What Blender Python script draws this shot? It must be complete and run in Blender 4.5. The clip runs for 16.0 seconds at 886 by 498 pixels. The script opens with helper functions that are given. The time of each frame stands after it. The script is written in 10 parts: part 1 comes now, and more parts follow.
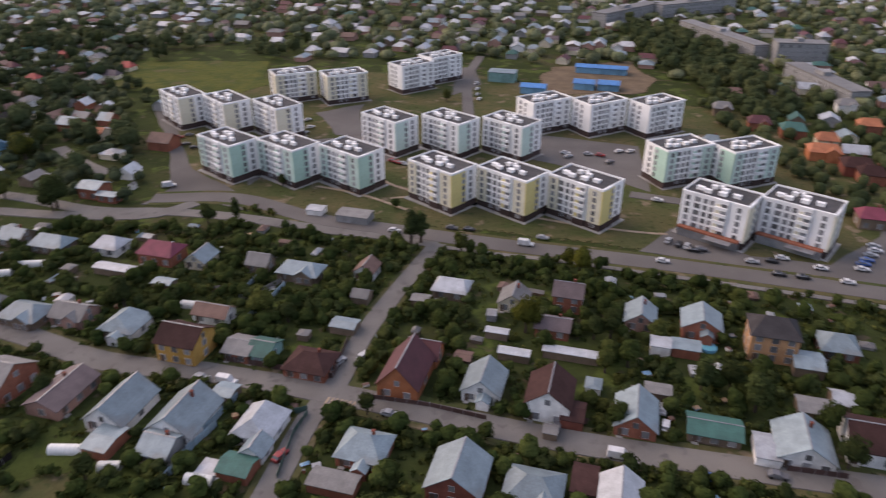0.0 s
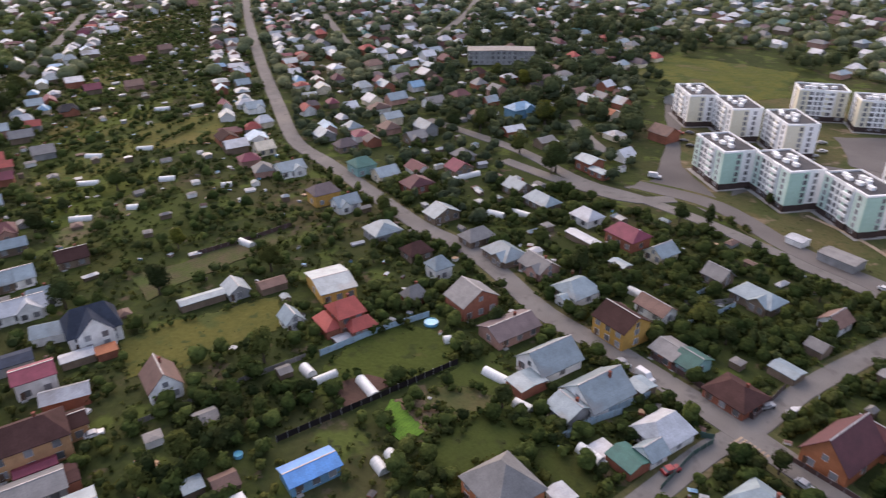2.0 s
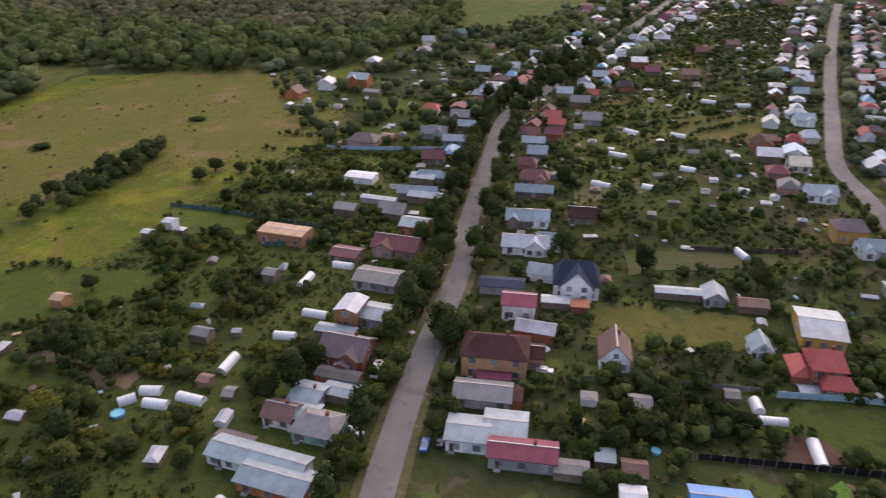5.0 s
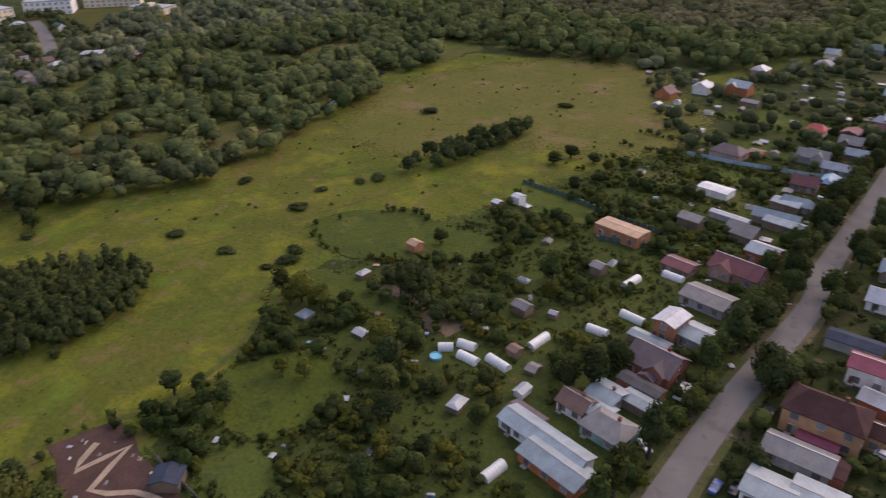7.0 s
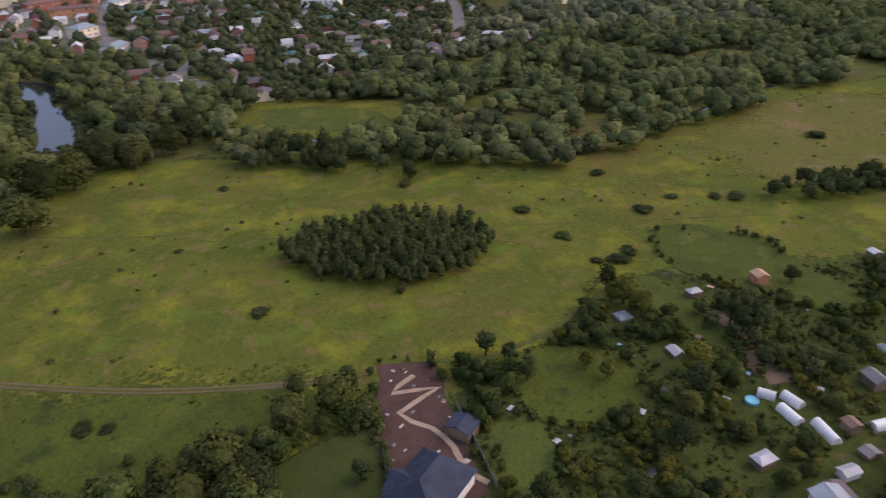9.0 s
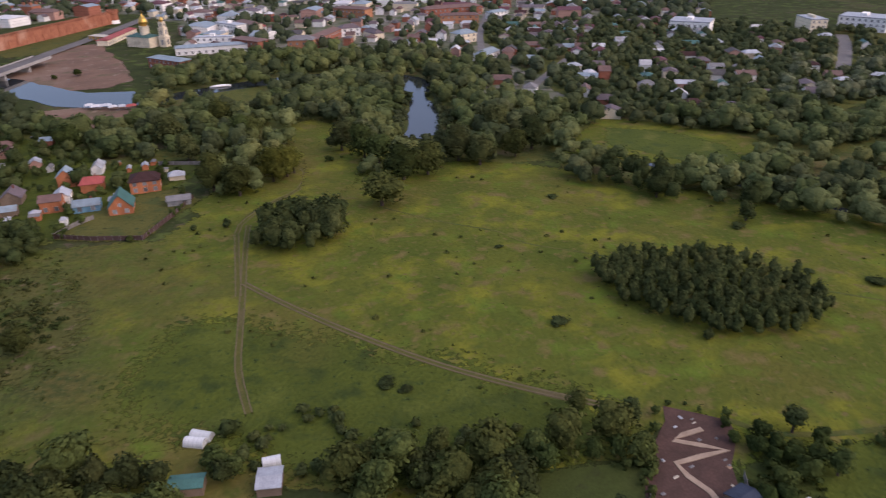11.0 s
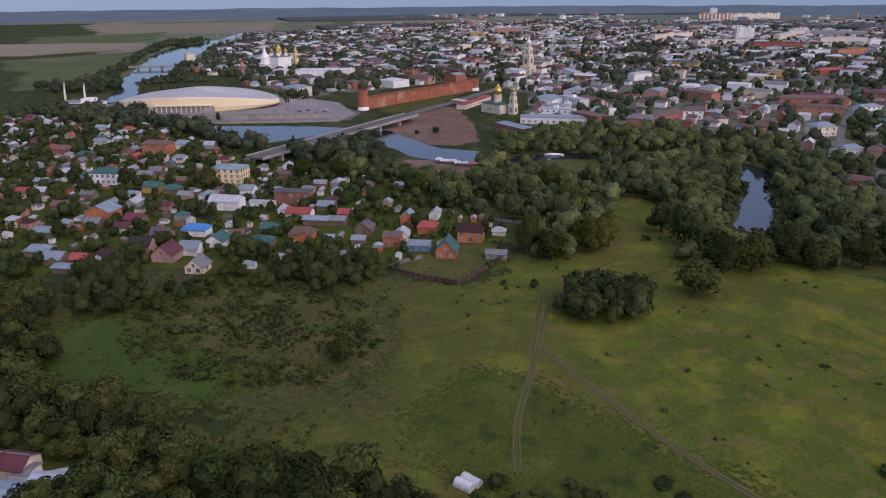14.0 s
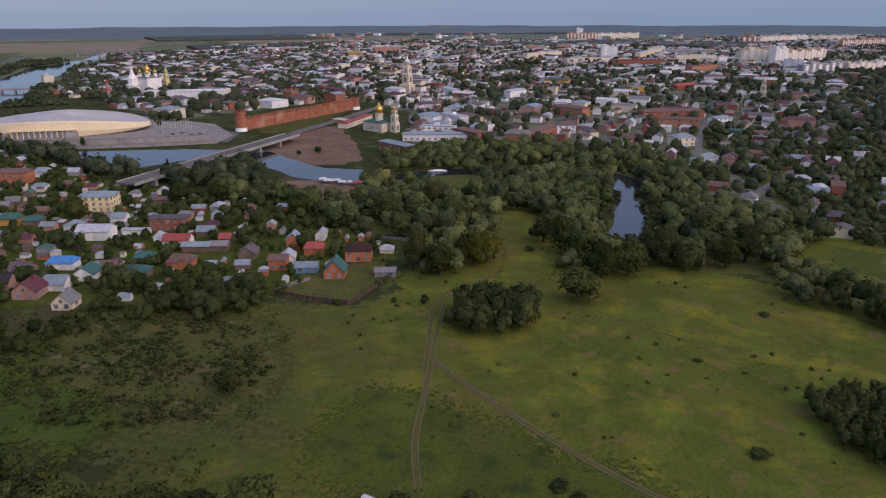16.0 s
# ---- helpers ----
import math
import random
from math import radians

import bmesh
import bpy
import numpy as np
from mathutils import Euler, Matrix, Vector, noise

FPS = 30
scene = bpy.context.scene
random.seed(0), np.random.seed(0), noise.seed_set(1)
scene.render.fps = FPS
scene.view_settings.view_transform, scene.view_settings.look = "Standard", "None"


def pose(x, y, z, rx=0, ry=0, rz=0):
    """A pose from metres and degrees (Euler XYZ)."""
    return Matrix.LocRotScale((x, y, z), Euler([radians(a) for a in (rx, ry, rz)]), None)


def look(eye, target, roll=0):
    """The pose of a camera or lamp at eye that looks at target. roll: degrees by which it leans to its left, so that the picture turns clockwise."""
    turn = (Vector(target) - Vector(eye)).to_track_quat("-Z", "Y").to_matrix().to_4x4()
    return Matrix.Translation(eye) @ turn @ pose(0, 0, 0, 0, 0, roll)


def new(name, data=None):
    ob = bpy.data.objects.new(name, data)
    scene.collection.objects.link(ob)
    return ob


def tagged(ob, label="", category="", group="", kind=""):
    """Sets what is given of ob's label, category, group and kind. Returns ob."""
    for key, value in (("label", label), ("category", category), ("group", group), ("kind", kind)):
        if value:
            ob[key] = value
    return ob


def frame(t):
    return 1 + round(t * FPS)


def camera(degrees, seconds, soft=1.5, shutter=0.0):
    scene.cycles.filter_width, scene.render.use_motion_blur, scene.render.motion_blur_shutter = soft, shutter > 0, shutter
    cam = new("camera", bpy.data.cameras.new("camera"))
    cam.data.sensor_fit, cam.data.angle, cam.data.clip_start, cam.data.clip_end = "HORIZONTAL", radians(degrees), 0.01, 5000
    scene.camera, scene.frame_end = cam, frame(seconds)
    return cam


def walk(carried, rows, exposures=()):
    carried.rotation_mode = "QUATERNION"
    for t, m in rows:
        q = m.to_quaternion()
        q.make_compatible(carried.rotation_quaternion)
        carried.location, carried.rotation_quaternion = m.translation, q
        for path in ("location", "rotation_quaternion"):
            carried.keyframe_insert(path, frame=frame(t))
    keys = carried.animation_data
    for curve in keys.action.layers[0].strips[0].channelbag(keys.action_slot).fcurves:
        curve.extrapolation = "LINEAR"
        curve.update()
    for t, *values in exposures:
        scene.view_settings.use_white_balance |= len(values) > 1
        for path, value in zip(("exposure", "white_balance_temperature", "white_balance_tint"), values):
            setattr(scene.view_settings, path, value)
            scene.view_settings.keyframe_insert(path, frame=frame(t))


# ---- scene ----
cam = camera(64.36, 16.0, soft=1.15, shutter=0.35)
HIGH = 110.0                      # the flying camera's height over the ground


def hover(heading, pitch, roll):
    """The camera hangs on one spot and turns."""
    return pose(0, 0, HIGH) @ pose(0, 0, 0, 90 + pitch, 0, heading) @ pose(0, 0, 0, 0, 0, roll)


walk(cam, [
    (0.0, hover(1.60, -27.64, 0.10)),
    (0.5, hover(12.67, -27.68, -0.14)),
    (1.0, hover(23.12, -27.70, -0.25)),
    (1.5, hover(32.74, -27.68, -0.35)),
    (2.0, hover(42.26, -27.68, -0.35)),
    (2.5, hover(48.86, -27.71, -0.26)),
    (3.0, hover(54.38, -27.73, -0.28)),
    (3.5, hover(62.02, -27.75, -0.27)),
    (4.0, hover(70.03, -27.77, -0.30)),
    (6.5, hover(107.88, -27.97, -0.67)),
    (7.0, hover(115.39, -27.94, -0.85)),
    (7.5, hover(122.94, -27.92, -0.91)),
    (8.0, hover(130.44, -27.90, -0.90)),
    (8.5, hover(137.94, -27.88, -0.92)),
    (9.0, hover(145.43, -27.83, -0.91)),
    (9.5, hover(152.85, -27.82, -1.02)),
    (10.0, hover(160.10, -27.55, -1.03)),
    (12.5, hover(191.04, -23.63, -0.68)),
    (13.0, hover(196.34, -22.32, -0.60)),
    (13.5, hover(199.96, -21.06, -0.56)),
    (14.0, hover(199.93, -19.84, -0.44)),
    (14.5, hover(198.14, -19.33, -0.35)),
    (15.0, hover(195.13, -19.04, -0.21)),
    (15.5, hover(192.45, -18.75, -0.22)),
    (16.0, hover(190.33, -18.45, -0.15)),
], exposures=[(0.0, 1.06, 6600, 24), (2.0, 1.44, 6500, 24), (3.0, 1.66, 6450, 24), (4.0, 1.6, 6450, 25), (6.5, 1.06, 6500, 28), (8.0, 1.13, 6350, 29), (10.0, 1.11, 6200, 29), (12.5, 0.89, 5850, 30), (13.5, 0.71, 5650, 31), (14.5, 0.57, 5750, 30), (16.0, 0.54, 5900, 30)])

# ---- sky and sun: a dull evening, thin cloud, soft warm sun ----
world = bpy.data.worlds.new("sky")
scene.world = world
world.use_nodes = True
wn, wl = world.node_tree.nodes, world.node_tree.links
sky = wn.new("ShaderNodeTexSky")
sky.sky_type, sky.sun_disc = "NISHITA", False
sky.sun_elevation, sky.sun_rotation = radians(31), radians(297)
sky.air_density, sky.dust_density, sky.ozone_density = 1.3, 0.3, 3.0
veil = wn.new("ShaderNodeMix")          # thin grey-blue cloud over the clear sky
veil.data_type = "RGBA"
veil.inputs[0].default_value = 0.8
cloud = wn.new("ShaderNodeMix")         # the cloud is darkest and bluest low over the land
cloud.data_type = "RGBA"
cloud.inputs[6].default_value, cloud.inputs[7].default_value = (1.75, 3.05, 4.2, 1), (5.1, 5.8, 7.2, 1)
where = wn.new("ShaderNodeTexCoord")
split = wn.new("ShaderNodeSeparateXYZ")
height = wn.new("ShaderNodeMapRange")
height.inputs[2].default_value = 0.55
wl.new(where.outputs["Generated"], split.inputs[0]), wl.new(split.outputs[2], height.inputs[0]), wl.new(height.outputs[0], cloud.inputs[0])
wl.new(cloud.outputs[2], veil.inputs[7])
wl.new(sky.outputs[0], veil.inputs[6])
wl.new(veil.outputs[2], wn["Background"].inputs[0])
wn["Background"].inputs[1].default_value = 0.066
sun = new("sun", bpy.data.lights.new("sun", "SUN"))
sun.data.energy, sun.data.angle, sun.data.color = 1.75, radians(70), (1.0, 0.81, 0.6)
sun.matrix_world = look((-92, 46, 61), (0, 0, 0))

# ---- materials ----
MATS = {}


def material(name, c1, c2, rough=0.85, scale=0.6, fine=8.0, metal=0.0, bump=0.0, vary=0.12, islands=0.0, stain=None, generated=False, bands=None, blotch=(), leaf=0.0, zone=None, soft=False):
    """A procedural surface: two colours mixed by coarse noise, fine grain, object by object change of value, relief."""
    if name in MATS:
        return MATS[name]
    m = bpy.data.materials.new(name)
    m.use_nodes = True
    n, l = m.node_tree.nodes, m.node_tree.links
    bsdf = n["Principled BSDF"]
    bsdf.inputs["Roughness"].default_value, bsdf.inputs["Metallic"].default_value = rough, metal
    bsdf.inputs["Specular IOR Level"].default_value = 0.5 if rough <= 0.72 else 0.02 if bump >= 0.15 else 0.1
    co = n.new("ShaderNodeTexCoord")
    geo = n.new("ShaderNodeNewGeometry")
    where = geo.outputs["Position"] if not generated else co.outputs["Object"]

    def tex(s, detail=4.0):
        t = n.new("ShaderNodeTexNoise")
        t.inputs["Scale"].default_value, t.inputs["Detail"].default_value = s, detail
        l.new(where, t.inputs["Vector"])
        return t.outputs["Fac"]

    def ramp(fac, lo, hi):
        r = n.new("ShaderNodeMapRange")
        r.inputs[1].default_value, r.inputs[2].default_value = lo, hi
        l.new(fac, r.inputs[0])
        return r.outputs[0]

    def mix(fac, a, b, how="MIX"):
        x = n.new("ShaderNodeMix")
        x.data_type, x.blend_type = "RGBA", how
        for slot, v in ((0, fac), (6, a), (7, b)):
            if isinstance(v, (int, float)):
                x.inputs[slot].default_value = v
            elif isinstance(v, tuple):
                x.inputs[slot].default_value = (*v, 1)
            else:
                l.new(v, x.inputs[slot])
        return x.outputs[2]

    col = mix(ramp(tex(scale), 0.35, 0.65), c1, c2)
    if stain:
        col = mix(ramp(tex(scale * 0.23, 3.0), 0.55, 0.7), col, stain)
    for c, k, lo, hi in blotch:     # further patches: colour, scale, how much of the ground
        col = mix(ramp(tex(k, 5.0), lo, hi), col, c)
    if zone:                        # another growth spreads round one spot: place, turn, half axes, colours
        x, y, turn, rx, ry, za, zb, zc = zone
        mp = n.new("ShaderNodeMapping")
        mp.vector_type = "TEXTURE"
        mp.inputs["Location"].default_value, mp.inputs["Rotation"].default_value = (x, y, 0), (0, 0, radians(turn))
        mp.inputs["Scale"].default_value = (rx, ry, 1000)
        l.new(where, mp.inputs["Vector"])
        far = n.new("ShaderNodeVectorMath")
        far.operation = "LENGTH"
        l.new(mp.outputs[0], far.inputs[0])
        add = n.new("ShaderNodeMath")
        add.operation = "ADD"
        l.new(far.outputs["Value"], add.inputs[0]), l.new(ramp(tex(0.03, 6.0), 0.1, 0.9), add.inputs[1])
        inner = mix(ramp(tex(0.35, 6.0), 0.38, 0.62), mix(ramp(tex(0.06, 5.0), 0.42, 0.58), za, zb), zc)
        inner = mix(ramp(tex(1.3, 6.0), 0.58, 0.72), inner, (0.115, 0.112, 0.045))
        inner = mix(ramp(tex(0.8, 6.0), 0.57, 0.66), inner, (0.036, 0.05, 0.017))
        col = mix(ramp(add.outputs[0], 1.75, 1.2), col, inner)
    if bands:                       # courses, seams or furrows: (how wide in metres, axis, tone)
        wide, axis, tone = bands
        sep = n.new("ShaderNodeSeparateXYZ")
        l.new(co.outputs["Object"], sep.inputs[0])
        f = n.new("ShaderNodeMath")
        f.operation = "PINGPONG"
        l.new(sep.outputs[axis], f.inputs[0])
        f.inputs[1].default_value = wide / 2
        col = mix(ramp(f.outputs[0], wide * 0.06, wide * 0.02), col, tone)
    grain = ramp(tex(fine, 6.0), 0.25, 0.75)
    col = mix(0.6 if leaf else 0.35, col, mix(grain, (0.25, 0.25, 0.25), (0.75, 0.75, 0.75)), "OVERLAY")
    info = n.new("ShaderNodeObjectInfo")
    hsv = n.new("ShaderNodeHueSaturation")
    val = n.new("ShaderNodeMapRange")
    val.inputs[3].default_value, val.inputs[4].default_value = 1 - vary, 1 + vary
    l.new(info.outputs["Random"], val.inputs[0])
    if islands:
        isl = n.new("ShaderNodeMapRange")
        isl.inputs[3].default_value, isl.inputs[4].default_value = 1 - islands, 1 + islands
        l.new(geo.outputs["Random Per Island"], isl.inputs[0])
        mul = n.new("ShaderNodeMath")
        mul.operation = "MULTIPLY"
        l.new(val.outputs[0], mul.inputs[0]), l.new(isl.outputs[0], mul.inputs[1])
        l.new(mul.outputs[0], hsv.inputs["Value"])
    else:
        l.new(val.outputs[0], hsv.inputs["Value"])
    if leaf:                        # every tree its own green: brighter ones yellower
        own = n.new("ShaderNodeAttribute")
        own.attribute_name = "tone"
        up, turn = n.new("ShaderNodeMath"), n.new("ShaderNodeMath")
        up.operation = turn.operation = "MULTIPLY_ADD"
        up.inputs[1].default_value, turn.inputs[1].default_value, turn.inputs[2].default_value = 0.9, -0.07, 0.5
        up.inputs[2].default_value = 1.0
        both = n.new("ShaderNodeMath")
        both.operation = "MULTIPLY"
        l.new(own.outputs["Fac"], up.inputs[0]), l.new(own.outputs["Fac"], turn.inputs[0])
        l.new(hsv.inputs["Value"].links[0].from_socket, both.inputs[0]), l.new(up.outputs[0], both.inputs[1])
        l.new(both.outputs[0], hsv.inputs["Value"]), l.new(turn.outputs[0], hsv.inputs["Hue"])
    l.new(col, hsv.inputs["Color"])
    l.new(hsv.outputs[0], bsdf.inputs["Base Color"])
    if bump:
        b = n.new("ShaderNodeBump")
        b.inputs["Strength"].default_value, b.inputs["Distance"].default_value = 0.6, bump
        l.new(grain, b.inputs["Height"])
        if leaf:                    # boughs under the leaf sprays
            bough = n.new("ShaderNodeBump")
            bough.inputs["Strength"].default_value, bough.inputs["Distance"].default_value = 0.7, 1.3 / fine
            l.new(tex(fine * 0.42, 3.0), bough.inputs["Height"])
            l.new(bough.outputs[0], b.inputs["Normal"])
        l.new(b.outputs[0], bsdf.inputs["Normal"])
    if soft:                        # grass thins out towards the edge of its patch
        rim = n.new("ShaderNodeAttribute")
        rim.attribute_name = "thin"
        add = n.new("ShaderNodeMath")
        add.operation = "ADD"
        l.new(rim.outputs["Fac"], add.inputs[0]), l.new(ramp(tex(0.5, 5.0), 0.3, 0.7), add.inputs[1])
        gone = n.new("ShaderNodeBsdfTransparent")
        both = n.new("ShaderNodeMixShader")
        l.new(ramp(add.outputs[0], 0.95, 1.2), both.inputs[0])
        l.new(bsdf.outputs[0], both.inputs[1]), l.new(gone.outputs[0], both.inputs[2])
        l.new(both.outputs[0], n["Material Output"].inputs["Surface"])
    if leaf:                        # leaves let part of the light through
        thin = n.new("ShaderNodeBsdfTranslucent")
        both = n.new("ShaderNodeMixShader")
        both.inputs[0].default_value = leaf
        l.new(hsv.outputs[0], thin.inputs["Color"])
        l.new(bsdf.outputs[0], both.inputs[1]), l.new(thin.outputs[0], both.inputs[2])
        l.new(both.outputs[0], n["Material Output"].inputs["Surface"])
    MATS[name] = m
    return m


def tone(c, k):
    return tuple(min(1.0, v * k) for v in c)


def plain(name, c, **kw):
    """A surface round one colour, slightly uneven."""
    return material(name, c, tone(c, 0.78), **kw)


# roofs and walls by colour word
ROOFS = {"zinc": (0.225, 0.285, 0.312), "white": (0.42, 0.44, 0.465), "slate": (0.18, 0.175, 0.17), "dark": (0.05, 0.046, 0.048),
         "brown": (0.062, 0.032, 0.029), "maroon": (0.105, 0.028, 0.034), "wine": (0.19, 0.035, 0.06), "red": (0.36, 0.07, 0.055), "orange": (0.40, 0.14, 0.06),
         "green": (0.04, 0.125, 0.105), "blue": (0.06, 0.22, 0.52), "sky": (0.22, 0.4, 0.56), "rust": (0.15, 0.085, 0.066), "lilac": (0.115, 0.085, 0.088),
         "felt": (0.1, 0.096, 0.096), "navy": (0.04, 0.05, 0.072), "cream": (0.5, 0.45, 0.35), "pale": (0.58, 0.58, 0.58), "ply": (0.42, 0.27, 0.16)}
WALLS = {"brick": (0.32, 0.125, 0.08), "orange": (0.45, 0.17, 0.08), "white": (0.8, 0.79, 0.76), "cream": (0.72, 0.63, 0.47), "wood": (0.2, 0.15, 0.11),
         "grey": (0.3, 0.3, 0.3), "yellow": (0.54, 0.32, 0.09), "pink": (0.42, 0.25, 0.2), "green": (0.22, 0.38, 0.36), "blue": (0.16, 0.32, 0.45), "darkbrick": (0.2, 0.07, 0.05),
         "buff": (0.76, 0.62, 0.33), "tan": (0.46, 0.26, 0.135), "block": (0.42, 0.2, 0.11)}


def block_mat(word, c):
    """Walls of distant blocks, with the dark lines of their storeys."""
    return material("storeys_" + word, c, tone(c, 0.85), scale=0.1, fine=1.0, vary=0.12, generated=True, bands=(2.9, 2, tone(c, 0.62)))


def roof_mat(word):
    c = ROOFS[word]
    metal = word in ("zinc", "white", "sky", "blue")
    return material("roof_" + word, c, tone(c, 0.72), rough=0.45 if metal else 0.8 if word in ("brown", "dark", "felt", "navy") else 0.7, scale=0.35, fine=3.0, bump=0.02, vary=0.16,
                    stain=(0.2, 0.19, 0.18) if word in ("zinc", "white", "slate") else tone(c, 0.6), generated=True, bands=(0.9, 0, tone(c, 0.8)))


def wall_mat(word):
    c = WALLS[word]
    return material("wall_" + word, c, tone(c, 0.8), scale=0.5, fine=5.0, bump=0.01, vary=0.14, stain=tone(c, 0.65), generated=True)


GLASS = material("window_glass", (0.15, 0.153, 0.16), (0.22, 0.22, 0.225), rough=0.15, scale=0.3, vary=0.5)
FRAME = plain("window_frame_white", (0.7, 0.7, 0.7), rough=0.5)
ASPHALT = material("asphalt", (0.115, 0.106, 0.1), (0.14, 0.13, 0.122), scale=0.06, fine=9.0, stain=(0.09, 0.083, 0.08), vary=0.03)
OLDROAD = material("worn_asphalt", (0.168, 0.16, 0.15), (0.138, 0.13, 0.122), scale=0.12, fine=9.0, stain=(0.19, 0.175, 0.155), vary=0.03, blotch=(((0.125, 0.116, 0.11), 0.25, 0.58, 0.66),))
EARTH = material("raw_brown_earth", (0.17, 0.105, 0.07), (0.13, 0.082, 0.056), soft=True, scale=0.05, fine=0.8, bump=0.1, vary=0.0, stain=(0.2, 0.14, 0.1), blotch=(((0.1, 0.085, 0.045), 0.04, 0.56, 0.68), ((0.22, 0.16, 0.12), 0.12, 0.6, 0.68)))
DIRT = material("bare_earth", (0.165, 0.122, 0.078), (0.118, 0.086, 0.056), soft=True, scale=0.12, fine=2.0, bump=0.05, vary=0.05)
SAND = material("sandy_path", (0.36, 0.28, 0.2), (0.28, 0.21, 0.15), scale=0.3, fine=3.0, vary=0.05)
SOIL = material("dark_soil", (0.085, 0.05, 0.04), (0.06, 0.038, 0.03), scale=0.2, fine=2.0, bump=0.08, vary=0.1)
TRACKBED = material("trodden_grass", (0.092, 0.088, 0.026), (0.072, 0.078, 0.022), scale=0.2, fine=1.5, bump=0.2, vary=0.05, stain=(0.105, 0.085, 0.045))
# field greens and tans, shifted a little blue-green for distance haze
PLAIN = material("hazed_far_plain", (0.1, 0.13, 0.062), (0.13, 0.145, 0.08), scale=0.004, fine=0.03, vary=0.0, stain=(0.09, 0.105, 0.06), blotch=(((0.22, 0.175, 0.115), 0.003, 0.54, 0.58), ((0.085, 0.105, 0.065), 0.006, 0.55, 0.6)))
TRACK = material("wheel_ruts", (0.125, 0.1, 0.055), (0.095, 0.082, 0.042), scale=0.3, fine=3.0, vary=0.1)
PAVING = material("pale_paving", (0.25, 0.228, 0.205), (0.2, 0.183, 0.166), scale=0.1, fine=2.0, vary=0.05)
GARDEN = material("garden_ground", (0.04166, 0.05379, 0.01747), (0.0296, 0.03903, 0.0141), scale=0.05, fine=0.7, bump=0.25, stain=(0.0779, 0.0672, 0.0344), vary=0.0,
                  blotch=(((0.0697, 0.0902, 0.0246), 0.09, 0.54, 0.62), ((0.082, 0.0672, 0.0426), 0.14, 0.61, 0.66), ((0.0344, 0.0426, 0.0172), 0.35, 0.56, 0.64)))
ROUGH = ((0.088, 0.08, 0.025), (0.054, 0.078, 0.018), (0.05, 0.06, 0.018))
MEADOW = material("meadow_grass", (0.098, 0.108, 0.0184), (0.075, 0.094, 0.0166), soft=True, scale=0.022, fine=0.6, bump=0.5, stain=(0.118, 0.096, 0.0293), vary=0.0,
                  blotch=(((0.058, 0.08, 0.0139), 0.03, 0.46, 0.7), ((0.108, 0.09, 0.0246), 0.012, 0.5, 0.72), ((0.148, 0.152, 0.02), 0.055, 0.5, 0.66), ((0.06, 0.077, 0.0166), 0.16, 0.52, 0.74), ((0.095, 0.134, 0.019), 0.08, 0.54, 0.72), ((0.128, 0.108, 0.036), 0.12, 0.56, 0.68), ((0.13, 0.108, 0.038), 0.4, 0.58, 0.72), ((0.056, 0.07, 0.015), 0.6, 0.58, 0.74)),
                  zone=(160, -175, 26, 95, 85) + ROUGH)
DRYMEADOW = material("dry_meadow_grass", (0.12, 0.113, 0.031), (0.098, 0.1, 0.025), soft=True, scale=0.02, fine=0.6, bump=0.5, vary=0.0, stain=(0.165, 0.125, 0.055),
                     blotch=(((0.09, 0.1, 0.022), 0.018, 0.48, 0.68), ((0.17, 0.12, 0.062), 0.05, 0.55, 0.72), ((0.08, 0.082, 0.024), 0.15, 0.55, 0.72)))
LUSH = material("lush_grass", (0.07, 0.088, 0.0155), (0.056, 0.073, 0.0145), soft=True, scale=0.05, fine=0.8, bump=0.6, vary=0.0, stain=(0.075, 0.076, 0.02),
                blotch=(((0.036, 0.052, 0.014), 0.12, 0.5, 0.66), ((0.086, 0.104, 0.02), 0.06, 0.55, 0.7), ((0.04, 0.06, 0.016), 0.5, 0.56, 0.7)))
PASTURE = material("pasture_grass", (0.07, 0.09, 0.019), (0.056, 0.075, 0.018), soft=True, scale=0.05, fine=0.9, bump=0.4, vary=0.1, stain=(0.092, 0.098, 0.028),
                   blotch=(((0.05, 0.07, 0.02), 0.14, 0.52, 0.68), ((0.1, 0.11, 0.028), 0.09, 0.56, 0.7)))
GARDENGRASS = material("garden_grass", (0.056, 0.072, 0.018), (0.046, 0.06, 0.016), soft=True, scale=0.06, fine=0.9, bump=0.4, vary=0.0, stain=(0.074, 0.074, 0.024), blotch=(((0.038, 0.05, 0.016), 0.2, 0.54, 0.64), ((0.085, 0.075, 0.03), 0.11, 0.62, 0.7)))
ROUGHGRASS = material("rough_grass", (0.098, 0.1, 0.027), (0.068, 0.08, 0.023), soft=True, scale=0.05, fine=0.5, bump=0.5, stain=(0.115, 0.095, 0.042), vary=0.0,
                      blotch=(((0.05, 0.066, 0.021), 0.06, 0.52, 0.66), ((0.12, 0.098, 0.052), 0.05, 0.57, 0.7), ((0.055, 0.082, 0.023), 0.3, 0.54, 0.68), ((0.13, 0.12, 0.06), 0.6, 0.6, 0.72)))
TOWNGROUND = material("town_ground", (0.16, 0.15, 0.122), (0.1, 0.112, 0.058), soft=True, scale=0.03, fine=0.4, vary=0.0, stain=(0.19, 0.175, 0.15), blotch=(((0.075, 0.09, 0.04), 0.05, 0.48, 0.58), ((0.2, 0.18, 0.15), 0.09, 0.6, 0.66)))
